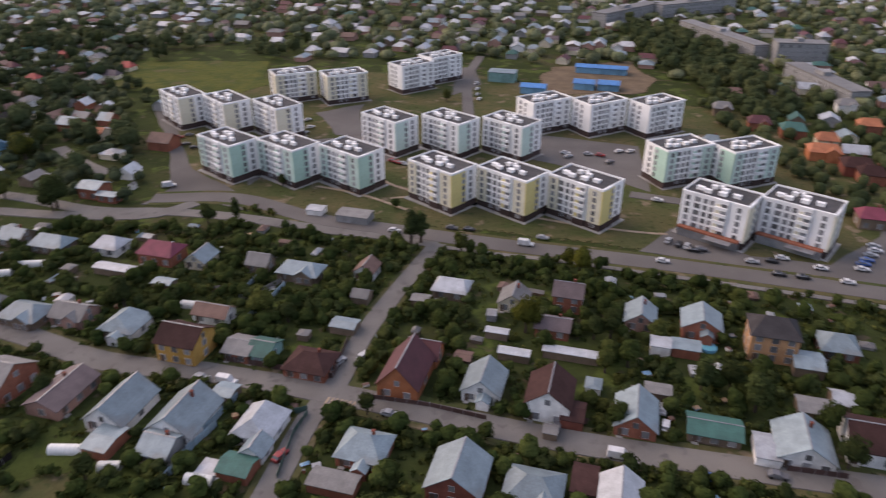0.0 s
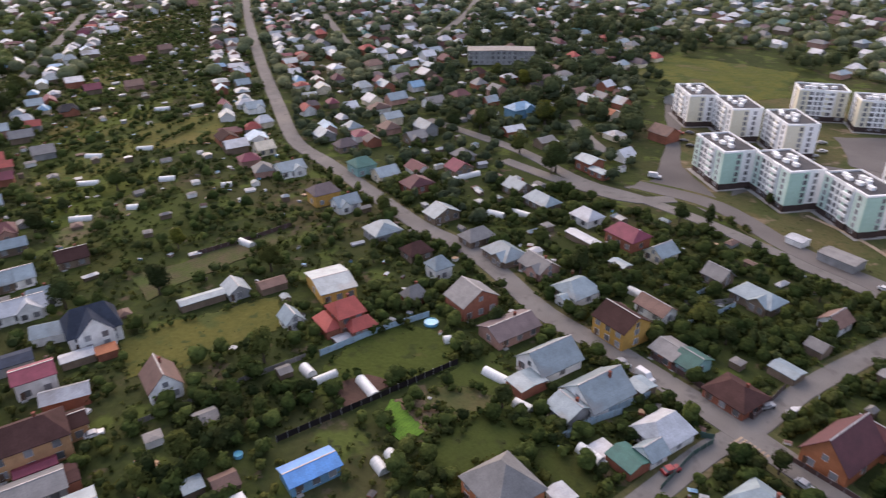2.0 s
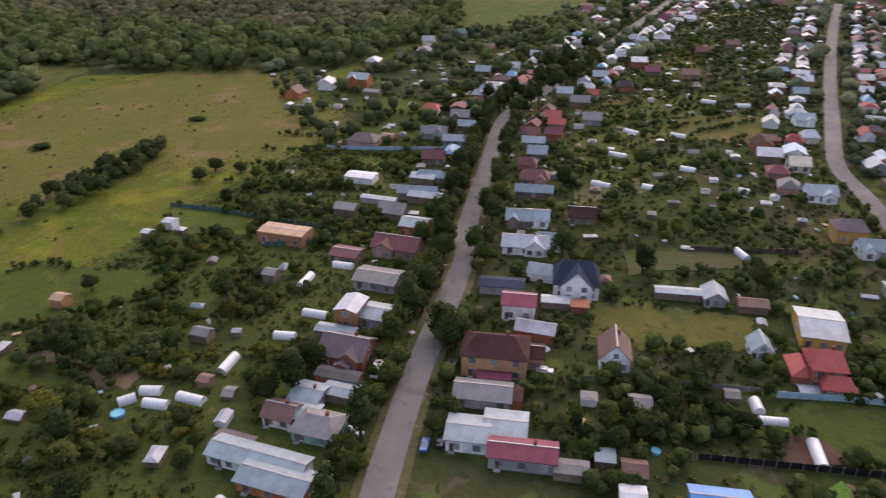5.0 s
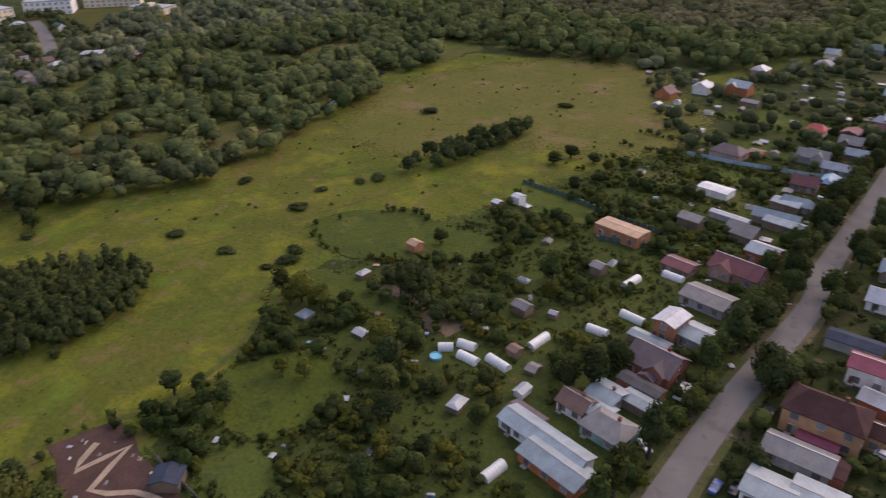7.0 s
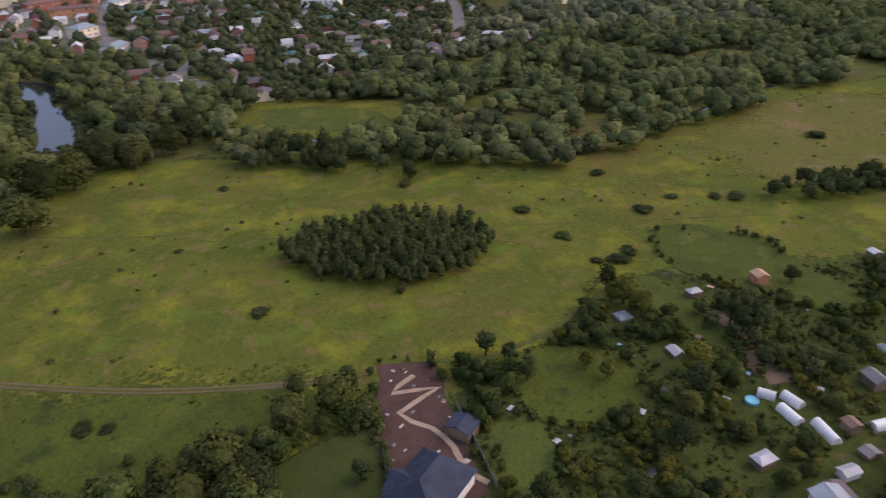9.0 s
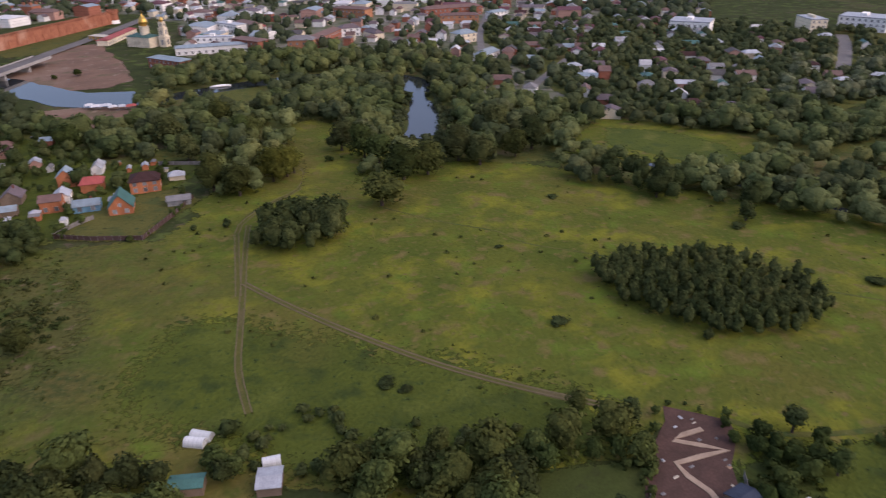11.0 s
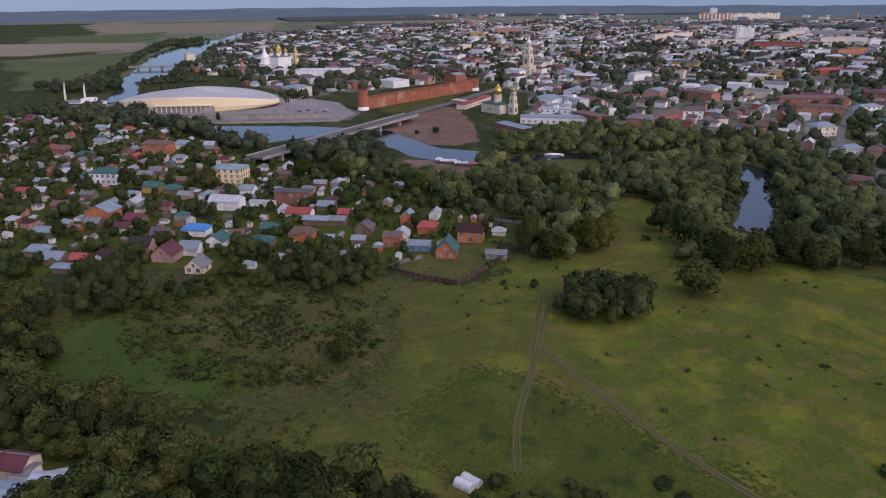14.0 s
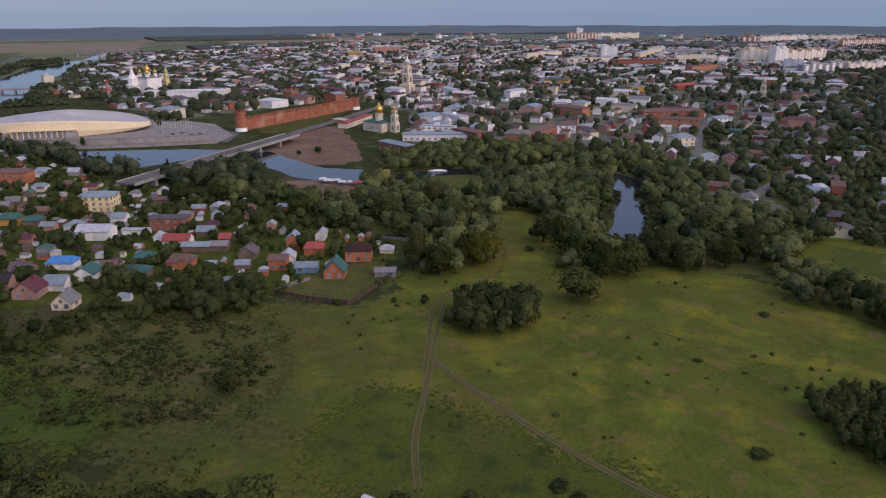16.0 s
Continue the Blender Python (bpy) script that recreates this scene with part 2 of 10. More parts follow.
WORNGRASS = material("worn_grass", (0.1, 0.088, 0.042), (0.075, 0.078, 0.034), soft=True, scale=0.06, fine=0.8, bump=0.3, stain=(0.15, 0.118, 0.075), vary=0.0,
                     blotch=(((0.06, 0.072, 0.028), 0.05, 0.5, 0.62), ((0.17, 0.135, 0.09), 0.11, 0.6, 0.66), ((0.05, 0.06, 0.024), 0.4, 0.58, 0.66)))
TANFIELD = material("dry_field", (0.215, 0.175, 0.115), (0.17, 0.15, 0.09), soft=True, scale=0.006, fine=0.05, vary=0.15, stain=(0.16, 0.15, 0.075))
GREENFIELD = material("green_field", (0.088, 0.108, 0.032), (0.068, 0.09, 0.026), soft=True, scale=0.012, fine=0.08, vary=0.12, stain=(0.13, 0.125, 0.05))
WEEDY = material("weedy_grass", (0.085, 0.083, 0.026), (0.062, 0.068, 0.02), soft=True, scale=0.09, fine=0.8, bump=0.6, vary=0.0, stain=(0.1, 0.08, 0.036), blotch=(((0.055, 0.072, 0.018), 0.12, 0.5, 0.6), ((0.13, 0.1, 0.055), 0.2, 0.6, 0.68)))
CROPGREEN = material("lush_weeds", (0.055, 0.084, 0.016), (0.045, 0.072, 0.015), soft=True, scale=0.12, fine=0.9, bump=0.6, vary=0.0, stain=(0.08, 0.1, 0.03))
CROP = material("leafy_crop", (0.1, 0.2, 0.03), (0.075, 0.155, 0.026), scale=0.5, fine=2.0, bump=0.2, vary=0.1, generated=True, bands=(0.8, 0, (0.05, 0.07, 0.025)))
LAWN = material("lawn", (0.047, 0.062, 0.017), (0.039, 0.051, 0.015), soft=True, scale=0.1, fine=1.5, bump=0.15, vary=0.2, stain=(0.066, 0.064, 0.024), blotch=(((0.036, 0.045, 0.016), 0.25, 0.56, 0.66),))
DRYGRASS = material("dry_grass", (0.09, 0.087, 0.025), (0.07, 0.073, 0.022), soft=True, scale=0.06, fine=0.8, bump=0.25, vary=0.12, stain=(0.13, 0.105, 0.04), blotch=(((0.06, 0.072, 0.024), 0.12, 0.55, 0.66), ((0.045, 0.055, 0.02), 0.4, 0.58, 0.66)))
BEDS = material("vegetable_beds", (0.06, 0.08, 0.025), (0.09, 0.075, 0.045), scale=0.15, fine=1.5, bump=0.2, vary=0.3, generated=True, bands=(1.2, 0, (0.05, 0.04, 0.03)))
WATER = material("river_water", (0.02, 0.026, 0.03), (0.026, 0.03, 0.032), rough=0.06, scale=0.02, vary=0.0)
LEAF = [material("leaf_" + k, a, b, rough=0.8, scale=0.16, fine=1.5, bump=0.5, vary=0.3, islands=0.26, leaf=0.25) for k, a, b in (
    ("green", (0.05848, 0.07757, 0.02159), (0.03939, 0.05599, 0.01711)), ("dark", (0.03818, 0.05332, 0.01978), (0.04704, 0.05968, 0.01978)),
    ("olive", (0.07757, 0.08772, 0.02417), (0.05599, 0.06742, 0.01978)), ("silver", (0.07912, 0.09116, 0.03268), (0.0602, 0.07052, 0.02494)),
    ("bright", (0.1023, 0.1066, 0.01909), (0.07628, 0.08514, 0.0178)))]
# lighter than LEAF, partly standing in for haze over farther woods
WOODLAND = material("woodland_leaf", (0.12, 0.146, 0.05), (0.086, 0.108, 0.039), rough=0.8, scale=0.05, fine=1.1, bump=0.6, vary=0.0, islands=0.26, leaf=0.25, stain=(0.145, 0.155, 0.054))
# far trees: woodland leaf paled so the colour suggests haze
HAZEWOOD = material("hazed_woodland_leaf", (0.15, 0.17, 0.092), (0.112, 0.13, 0.072), rough=0.8, scale=0.03, fine=0.7, bump=0.8, vary=0.0, islands=0.26, leaf=0.25, stain=(0.197, 0.202, 0.104))
# leaf green greyed halfway toward the backdrop's painted haze
PLAINWOOD = material("hazed_plain_wood_leaf", (0.1, 0.118, 0.1), (0.085, 0.1, 0.088), scale=0.004, fine=0.05, vary=0.0, islands=0.15, leaf=0.3)
TOWNLEAF = material("town_leaf", (0.068, 0.086, 0.046), (0.05, 0.066, 0.036), rough=0.8, scale=0.03, fine=0.7, bump=0.8, vary=0.0, islands=0.26, leaf=0.2, stain=(0.085, 0.095, 0.05))
HILLSCRUBLEAF = material("olive_scrub_leaf", (0.15, 0.145, 0.072), (0.118, 0.12, 0.06), rough=0.8, scale=0.02, fine=0.7, bump=0.8, vary=0.0, islands=0.26, leaf=0.25, stain=(0.16, 0.145, 0.08))
# dark and silver are leaf tones lifted partly for distance haze
RIVERLEAF = [material("river_leaf_" + k, a, b, rough=0.8, scale=0.05, fine=1.1, bump=0.6, vary=0.0, islands=0.26, leaf=0.25) for k, a, b in (
    ("dark", (0.062, 0.08, 0.036), (0.076, 0.092, 0.04)), ("silver", (0.116, 0.142, 0.054), (0.09, 0.112, 0.043)), ("young", (0.064, 0.082, 0.028), (0.049, 0.064, 0.023)))]
BARK = plain("bark", (0.07, 0.055, 0.045))
BRICKRED = material("old_red_brick", (0.34, 0.14, 0.08), (0.26, 0.10, 0.06), scale=0.25, fine=4.0, bump=0.03, stain=(0.4, 0.22, 0.15), generated=True)
WHITEWASH = material("white_plaster", (0.82, 0.81, 0.78), (0.72, 0.71, 0.68), scale=0.2, fine=3.0, stain=(0.5, 0.48, 0.44), vary=0.06)
GOLD = plain("gilding", (0.65, 0.42, 0.1), rough=0.3, metal=0.9)
STEEL = plain("grey_steel", (0.3, 0.3, 0.31), rough=0.5, metal=0.5)
CONCRETE = material("concrete", (0.32, 0.31, 0.29), (0.25, 0.24, 0.23), scale=0.3, fine=3.0, stain=(0.18, 0.17, 0.16))
FILM = material("greenhouse_film", (0.62, 0.63, 0.62), (0.52, 0.54, 0.53), rough=0.35, scale=0.5, vary=0.12, generated=True, bands=(1.0, 1, (0.4, 0.42, 0.42)))
DOORWOOD = plain("door_wood", (0.1, 0.06, 0.04), rough=0.6)
TYRE = plain("tyre_rubber", (0.02, 0.02, 0.02))
SOFT = (EARTH, GARDENGRASS, CROPGREEN, WEEDY, MEADOW, DRYMEADOW, LUSH, PASTURE, ROUGHGRASS, WORNGRASS, TANFIELD, GREENFIELD, LAWN, DRYGRASS, DIRT, TOWNGROUND)

# ---- shapes ----
RNG = random.Random(7)
TAKEN = []            # circles (x, y, r) that the things stand on
ROADS = []            # (points, half width)


def part(name, bm, mat, parent, label=""):
    """A bmesh as one mesh object under a thing or a part; a ready mesh may be given too."""
    if isinstance(bm, bmesh.types.BMesh):
        me = bpy.data.meshes.new(name)
        bm.to_mesh(me)
        bm.free()
    else:
        me = bm
    if mat is not None and not me.materials:
        me.materials.append(mat)
    ob = new(name, me)
    ob.parent = parent
    if label:
        ob["label"] = label
    return ob


def thing(name, m, label, category, group="", kind=""):
    ob = new(name)
    ob.matrix_world = m
    ob.empty_display_size = 0.5
    return tagged(ob, label, category, group, kind)


def box(bm, x0, y0, z0, x1, y1, z1):
    v = [bm.verts.new(p) for p in ((x0, y0, z0), (x1, y0, z0), (x1, y1, z0), (x0, y1, z0), (x0, y0, z1), (x1, y0, z1), (x1, y1, z1), (x0, y1, z1))]
    for f in ((3, 2, 1, 0), (4, 5, 6, 7), (0, 1, 5, 4), (1, 2, 6, 5), (2, 3, 7, 6), (3, 0, 4, 7)):
        bm.faces.new([v[i] for i in f])
    return bm


def boxes(*bs):
    bm = bmesh.new()
    for b in bs:
        box(bm, *b)
    return bm


def turned(bm, profile, sides=12, at=(0, 0)):
    """A body of revolution: profile of (radius, height) from below to above."""
    rings = []
    for r, z in profile:
        rings.append([bm.verts.new((at[0] + r * math.cos(2 * math.pi * i / sides), at[1] + r * math.sin(2 * math.pi * i / sides), z)) for i in range(sides)])
    for a, b in zip(rings, rings[1:]):
        for i in range(sides):
            j = (i + 1) % sides
            bm.faces.new((a[i], a[j], b[j], b[i]))
    bm.faces.new(list(reversed(rings[0])))
    bm.faces.new(rings[-1])
    return bm


def gable_roof(w, d, z, rise, over=0.5, thick=0.18, axis="x", hip=0.0):
    """A pitched roof with real thickness over a w x d plan round the origin. hip: how far the ridge draws in at each end."""
    bm = bmesh.new()
    a, b = (w / 2 + over, d / 2 + over) if axis == "x" else (d / 2 + over, w / 2 + over)
    r = max(a - hip, 0.02)
    z -= over * rise / b
    rise *= (b) / (b - over)

    def at(x, y, zz):
        return (x, y, zz) if axis == "x" else (-y, x, zz)

    rows = []
    for dz in (0, thick):
        rows.append([bm.verts.new(at(*p)) for p in ((-a, -b, z + dz), (a, -b, z + dz), (a, b, z + dz), (-a, b, z + dz), (-r, 0, z + rise + dz), (r, 0, z + rise + dz))])
    for k, v in enumerate(rows):
        for f in ((0, 1, 5, 4), (2, 3, 4, 5), (1, 2, 5), (3, 0, 4)):
            if len(f) == 3 and hip == 0:
                continue
            vs = [v[i] for i in f]
            bm.faces.new(vs if k else list(reversed(vs)))
    lo, hi = rows
    rim = (0, 1, 2, 3) if hip else (0, 1, 5, 2, 3, 4)
    for i, j in zip(rim, rim[1:] + rim[:1]):
        bm.faces.new((lo[i], lo[j], hi[j], hi[i]))
    return bm


def house_walls(w, d, h, rise, axis, hip):
    """A wall body with gable ends under the roof."""
    bm = bmesh.new()
    x, y = w / 2, d / 2
    if hip:
        return box(bm, -x, -y, 0, x, y, h)
    if axis == "x":
        ends = [(-x, [(-y, 0), (y, 0), (y, h), (0, h + rise), (-y, h)]), (x, None)]
        pts = ends[0][1]
        a = [bm.verts.new((-x, p, q)) for p, q in pts]
        b = [bm.verts.new((x, p, q)) for p, q in pts]
    else:
        pts = [(-x, 0), (x, 0), (x, h), (0, h + rise), (-x, h)]
        a = [bm.verts.new((p, y, q)) for p, q in pts]
        b = [bm.verts.new((p, -y, q)) for p, q in pts]
    bm.faces.new(list(reversed(a)))
    bm.faces.new(b)
    for i in range(5):
        j = (i + 1) % 5
        bm.faces.new((a[i], a[j], b[j], b[i]))
    return bm


def window_mesh(w, h):
    key = ("window", w, h)
    if key not in MATS:
        me = bpy.data.meshes.new("window")
        e = 0.2
        bm = boxes((-w / 2 - e, -0.1, -e, w / 2 + e, 0.04, h + e))
        bm.faces.ensure_lookup_table()
        for f in bm.faces:
            f.material_index = 1
        front = bm.faces[2]
        bmesh.ops.inset_region(bm, faces=[front], thickness=e)
        for v in front.verts:
            v.co.y += 0.06
        front.material_index = 0
        bm.to_mesh(me)
        bm.free()
        me.materials.append(GLASS), me.materials.append(FRAME)
        MATS[key] = me
    return MATS[key]


def add_windows(parent, w, d, h, storeys=1, sides="fblr", size=(1.3, 1.45), step=3.4, sill=1.0):
    """Windows as parts along the walls of a w x d house: f, b, l, r are its four sides."""
    me = window_mesh(*size)
    fl = h / storeys
    for s in sides:
        run, off, turn = {"f": (w, d / 2, 0), "b": (w, d / 2, 180), "l": (d, w / 2, -90), "r": (d, w / 2, 90)}[s]
        n = max(1, min(int(run / step), 3 if s in "fb" else 1)) if storeys < 3 and run < 18 else max(1, int(run / step))
        for k in range(storeys):
            for i in range(n):
                ob = part("window", me, None, parent)
                ob.matrix_basis = pose(0, 0, 0, 0, 0, turn) @ pose((i + 0.5) * run / n - run / 2, -off, k * fl + min(sill, fl * 0.35))


def house(x, y, turn, w, d, h=3.0, rise=2.6, roof="zinc", wall="wood", axis="x", hip=0, storeys=1, chimney=1, windows="flr", label="", name="house", over=0.5, porch=0, wing=None):
    """A dwelling at x, y whose front faces away from its own +y: walls, roof, windows, chimney, porch."""
    m = pose(x, y, 0, 0, 0, turn)
    say = label or "%s house with a %s roof among gardens" % (WORD.get(wall, wall), WORD.get(roof, roof))
    ob = thing(name, m, say, "house" if name == "house" else "shed", "houses of the village" if name == "house" else "sheds in the gardens")
    hipm = min(w, d) / 2 * hip
    part("wall", house_walls(w, d, h, rise, axis, hip), wall_mat(wall), ob)
    top = part("roof", gable_roof(w, d, h, rise, over, 0.18, axis, hipm), roof_mat(roof), ob)
    dist = math.hypot(x, y)
    if dist < 240 and not hip and name == "house":          # a bright ridge cap and a front door
        half = (w if axis == "x" else d) / 2 + over
        zz = h + rise + 0.2
        part("ridge_cap", boxes((-half, -0.16, zz - 0.06, half, 0.16, zz + 0.05) if axis == "x" else (-0.16, -half, zz - 0.06, 0.16, half, zz + 0.05)), STEEL, top, "pale metal ridge cap")
    if dist < 240 and name == "house":
        dx = -w * 0.36
        door = part("door", boxes((dx - 0.5, -d / 2 - 0.06, 0.3, dx + 0.5, -d / 2 + 0.02, 2.35)), DOORWOOD, ob, "dark wooden front door")
        part("doorstep", boxes((dx - 0.7, -d / 2 - 0.9, 0, dx + 0.7, -d / 2 - 0.06, 0.28)), CONCRETE, door, "concrete doorstep")
    if dist > 320 and max(w, d) < 18:
        windows = ""
    if windows:
        add_windows(ob, w, d, h, storeys, windows)
        if not hip and rise > 2.2:                       # a window in the gable end
            for s in (1,):
                ob2 = part("window", window_mesh(0.9, 1.1), None, ob)
                ob2.matrix_basis = pose(0, 0, 0, 0, 0, (90 if s > 0 else -90) if axis == "x" else (0 if s > 0 else 180)) @ pose(0, -(w if axis == "x" else d) / 2, h + 0.3)
    if chimney and int(abs(x) * 3 + abs(y) * 5) % 5 < 2:
        cx, cy = (w * 0.18, d * 0.1) if axis == "x" else (w * 0.1, d * 0.18)
        part("chimney", boxes((cx - 0.3, cy - 0.3, h + rise * 0.3, cx + 0.3, cy + 0.3, h + rise + 0.7), (cx - 0.38, cy - 0.38, h + rise + 0.7, cx + 0.38, cy + 0.38, h + rise + 0.82)), wall_mat("darkbrick"), ob)
    if porch:
        p = part("porch", house_walls(porch, 2.6, h * 0.8, 1.0, "y", 0), wall_mat(wall), ob)
        p.matrix_basis = pose(w * 0.12, -d / 2 - 1.3, 0)
        q = part("porch_roof", gable_roof(porch, 2.6, h * 0.8, 1.0, 0.3, 0.12, "y"), roof_mat(roof), ob)
        q.matrix_basis = pose(w * 0.12, -d / 2 - 1.35, 0.02)
    if wing is None and name == "house" and w >= 9 and rise >= 2.2 and int(abs(x) * 7 + abs(y) * 3) % 3 == 0:
        wing = (round(w * 0.42, 1), 0.8, 0.2 if int(abs(x)) % 2 else -0.22)
    if wing and wing[0] and axis == "x":                              # a cross gable to the front: width, how far out, where along the wall
        ww, out, at = wing
        deep, up = d / 2 + out, rise * min(1.0, ww / d + 0.12)
        q = part("wing_wall", house_walls(ww, deep, h, up, "y", 0), wall_mat(wall), ob)
        q.matrix_basis = pose(w * at, -deep / 2, 0)
        q = part("wing_roof", gable_roof(ww, deep, h, up, 0.35, 0.16, "y"), roof_mat(roof), ob)
        q.matrix_basis = pose(w * at, -deep / 2, 0.03)
        if windows:
            for lift in (min(1.0, h * 0.3),) if ww < 8 else (0.9, h * 0.72):
                for k in (0,) if ww < 5 else (-0.24, 0.24):
                    q = part("window", window_mesh(1.2, 1.3), None, ob)
                    q.matrix_basis = pose(w * at + ww * k, -deep, lift)
    TAKEN.append((x, y, max(w, d) * 0.62))
    return ob


WORD = {"zinc": "grey galvanised", "white": "pale metal", "slate": "grey slate", "dark": "dark", "brown": "dark brown tiled", "maroon": "maroon metal", "wine": "wine-red metal",
        "red": "bright red metal", "orange": "orange tiled", "green": "green metal", "blue": "blue metal", "sky": "light blue metal", "rust": "rusty", "lilac": "dull brown", "felt": "black felt",
        "navy": "dark blue-grey", "brick": "red brick", "wood": "weathered wooden", "block": "orange block", "tan": "tan brick", "darkbrick": "dark brick", "ply": "bare plywood"}


def shed(x, y, turn, w, d, h=2.3, rise=0.5, roof="slate", wall="wood"):
    return house(x, y, turn, w, d, h, rise, roof, wall, "x", 0, 1, 0, "", "small %s shed with a %s roof" % (WORD.get(wall, wall), WORD.get(roof, roof)), "shed", 0.25)


def greenhouse(x, y, turn, length=6.0, r=1.4):
    """A tunnel of film over hoops, with end frames."""
    ob = thing("greenhouse", pose(x, y, 0, 0, 0, turn), "white film tunnel greenhouse in a garden", "greenhouse", "greenhouses in the gardens")
    bm = bmesh.new()
    n = 10
    prof = [(r * math.cos(math.pi * i / n), 0.25 + r * 1.15 * math.sin(math.pi * i / n)) for i in range(n + 1)]
    prof = [(r, 0)] + prof + [(-r, 0)]
    a = [bm.verts.new((px, -length / 2, pz)) for px, pz in prof]
    b = [bm.verts.new((px, length / 2, pz)) for px, pz in prof]
    for i in range(len(a) - 1):
        bm.faces.new((a[i], b[i], b[i + 1], a[i + 1]))
    bm.faces.new(a), bm.faces.new(list(reversed(b)))
    part("cover", bm, FILM, ob)
    for s in (-1, 1):
        part("end_frame", boxes((-0.45, s * length / 2 - 0.04, 0, -0.38, s * length / 2 + 0.04, 1.75), (0.38, s * length / 2 - 0.04, 0, 0.45, s * length / 2 + 0.04, 1.75), (-0.38, s * length / 2 - 0.04, 1.68, 0.38, s * length / 2 + 0.04, 1.75)), STEEL, ob)
    TAKEN.append((x, y, length * 0.5))
    return ob


WATERS = []


def strip(points, half, z, name, mat, label, category, taken=True, crown=0.0):
    """A road or path along a line of points, smoothed, as one structure mesh with a slight drop at its sides."""
    pts = smooth(points)
    if taken:
        ROADS.append((pts, half))
    bm = bmesh.new()
    rows = []
    for i, p in enumerate(pts):
        t = (pts[min(i + 1, len(pts) - 1)] - pts[max(i - 1, 0)]).normalized()
        nrm = Vector((-t.y, t.x))
        wob = 1 + 0.05 * noise.noise((p.x * 0.05, p.y * 0.05, 3.0))
        row = []
        for k, dz in ((-1.04, -0.3), (-1, 0), (0, crown), (1, 0), (1.04, -0.3)):
            q = p + nrm * half * k * wob
            row.append(bm.verts.new((q.x, q.y, z + dz)))
        rows.append(row)
    for a, b in zip(rows, rows[1:]):
        for i in range(4):
            bm.faces.new((a[i + 1], a[i], b[i], b[i + 1]))
    ob = part(name, bm, mat, None)
    return tagged(ob, label, category, kind="structure")


def track(points, label, worn=1.0):
    """Two wheel ruts across grass."""
    pts = smooth(points)
    strip(points, 1.3 * worn, 0.125 + 0.005 * (len(ROADS) % 4), "track_bed", TRACKBED, "trodden dull grass under a track", "track")
    for side in (-0.8, 0.8):
        line = []
        for i, q in enumerate(pts):
            t = (pts[min(i + 1, len(pts) - 1)] - pts[max(i - 1, 0)]).normalized()
            line.append(q + Vector((-t.y, t.x)) * (side + 0.2 * noise.noise((q.x * 0.1, q.y * 0.1, side))))
        strip(line[::3] + line[-1:], 0.3 * worn, 0.16 + 0.012 * len(ROADS) % 0.05, "track", TRACK, label, "track")


def smooth(points, step=6.0):
    """Points of a soft curve through the given ones."""
    P = [Vector(p) for p in points]
    P = [P[0] * 2 - P[1]] + P + [P[-1] * 2 - P[-2]]
    out = []
    for a, b, c, d in zip(P, P[1:], P[2:], P[3:]):
        n = max(2, int((c - b).length / step))
        for i in range(n):
            t = i / n
            out.append(0.5 * ((2 * b) + (c - a) * t + (2 * a - 5 * b + 4 * c - d) * t * t + (3 * b - a - 3 * c + d) * t ** 3))
    return out + [P[-2]]


def patch(points, z, name, mat, label, category, wobble=0.0, kind="structure", loose=0.0):
    """A piece of ground with a slightly uneven edge, lying on the sheet, with a bank round it."""
    pts = []
    n = len(points)
    far = mat in (TANFIELD, GREENFIELD) and sum(math.hypot(*p) for p in points) / n > 700          # wide fields with soft wandering edges
    if far:
        loose = 30.0
    if mat is WATER:
        WATERS.append(points)
    for i in range(n):
        a, b = Vector(points[i]), Vector(points[(i + 1) % n])
        k = max(1, int((b - a).length / (25 if far else 5))) if wobble else 1
        for j in range(k):
            p = a.lerp(b, j / k)
            if wobble:
                p += Vector((noise.noise((p.x * 0.007, p.y * 0.007, z)), noise.noise((p.x * 0.007, p.y * 0.007, z + 9)))) * 60 if far else Vector((noise.noise((p.x * 0.06, p.y * 0.06, z)), noise.noise((p.x * 0.06, p.y * 0.06, z + 9)))) * wobble
            pts.append(p)
    bm = bmesh.new()
    if mat in SOFT:                       # a loose edge instead of a bank
        area = sum(pts[i - 1].x * pts[i].y - pts[i].x * pts[i - 1].y for i in range(len(pts)))
        wide = (loose or (2.5 if abs(area) < 30000 else 4.0)) * (1 if area > 0 else -1)
        thin = bm.verts.layers.float.new("thin")
        top = [bm.verts.new((p.x, p.y, z)) for p in pts]
        out = []
        for i, p in enumerate(pts):
            t = (pts[(i + 1) % len(pts)] - pts[i - 1]).normalized()
            out.append(bm.verts.new((p.x + t.y * wide, p.y - t.x * wide, z - 0.003)))
            out[-1][thin] = 1.0
        f = bm.faces.new(top)
        ring = [bm.faces.new((out[i], out[(i + 1) % len(pts)], top[(i + 1) % len(pts)], top[i])) for i in range(len(pts))]
        bm.normal_update()
        for g in [f] + ring:
            if g.normal.z < 0:
                g.normal_flip()
        bmesh.ops.triangulate(bm, faces=[f])
        return tagged(part(name, bm, mat, None), label, category, kind=kind)
    top = [bm.verts.new((p.x, p.y, z)) for p in pts]
    low = [bm.verts.new((p.x, p.y, -0.2)) for p in pts]
    f = bm.faces.new(top)
    f.normal_update()
    if f.normal.z < 0:
        f.normal_flip()
    for i in range(len(pts)):
        j = (i + 1) % len(pts)
        bm.faces.new((low[i], low[j], top[j], top[i]))
    bmesh.ops.triangulate(bm, faces=[f])
    bmesh.ops.recalc_face_normals(bm, faces=bm.faces)
    ob = part(name, bm, mat, None)
    return tagged(ob, label, category, kind=kind)


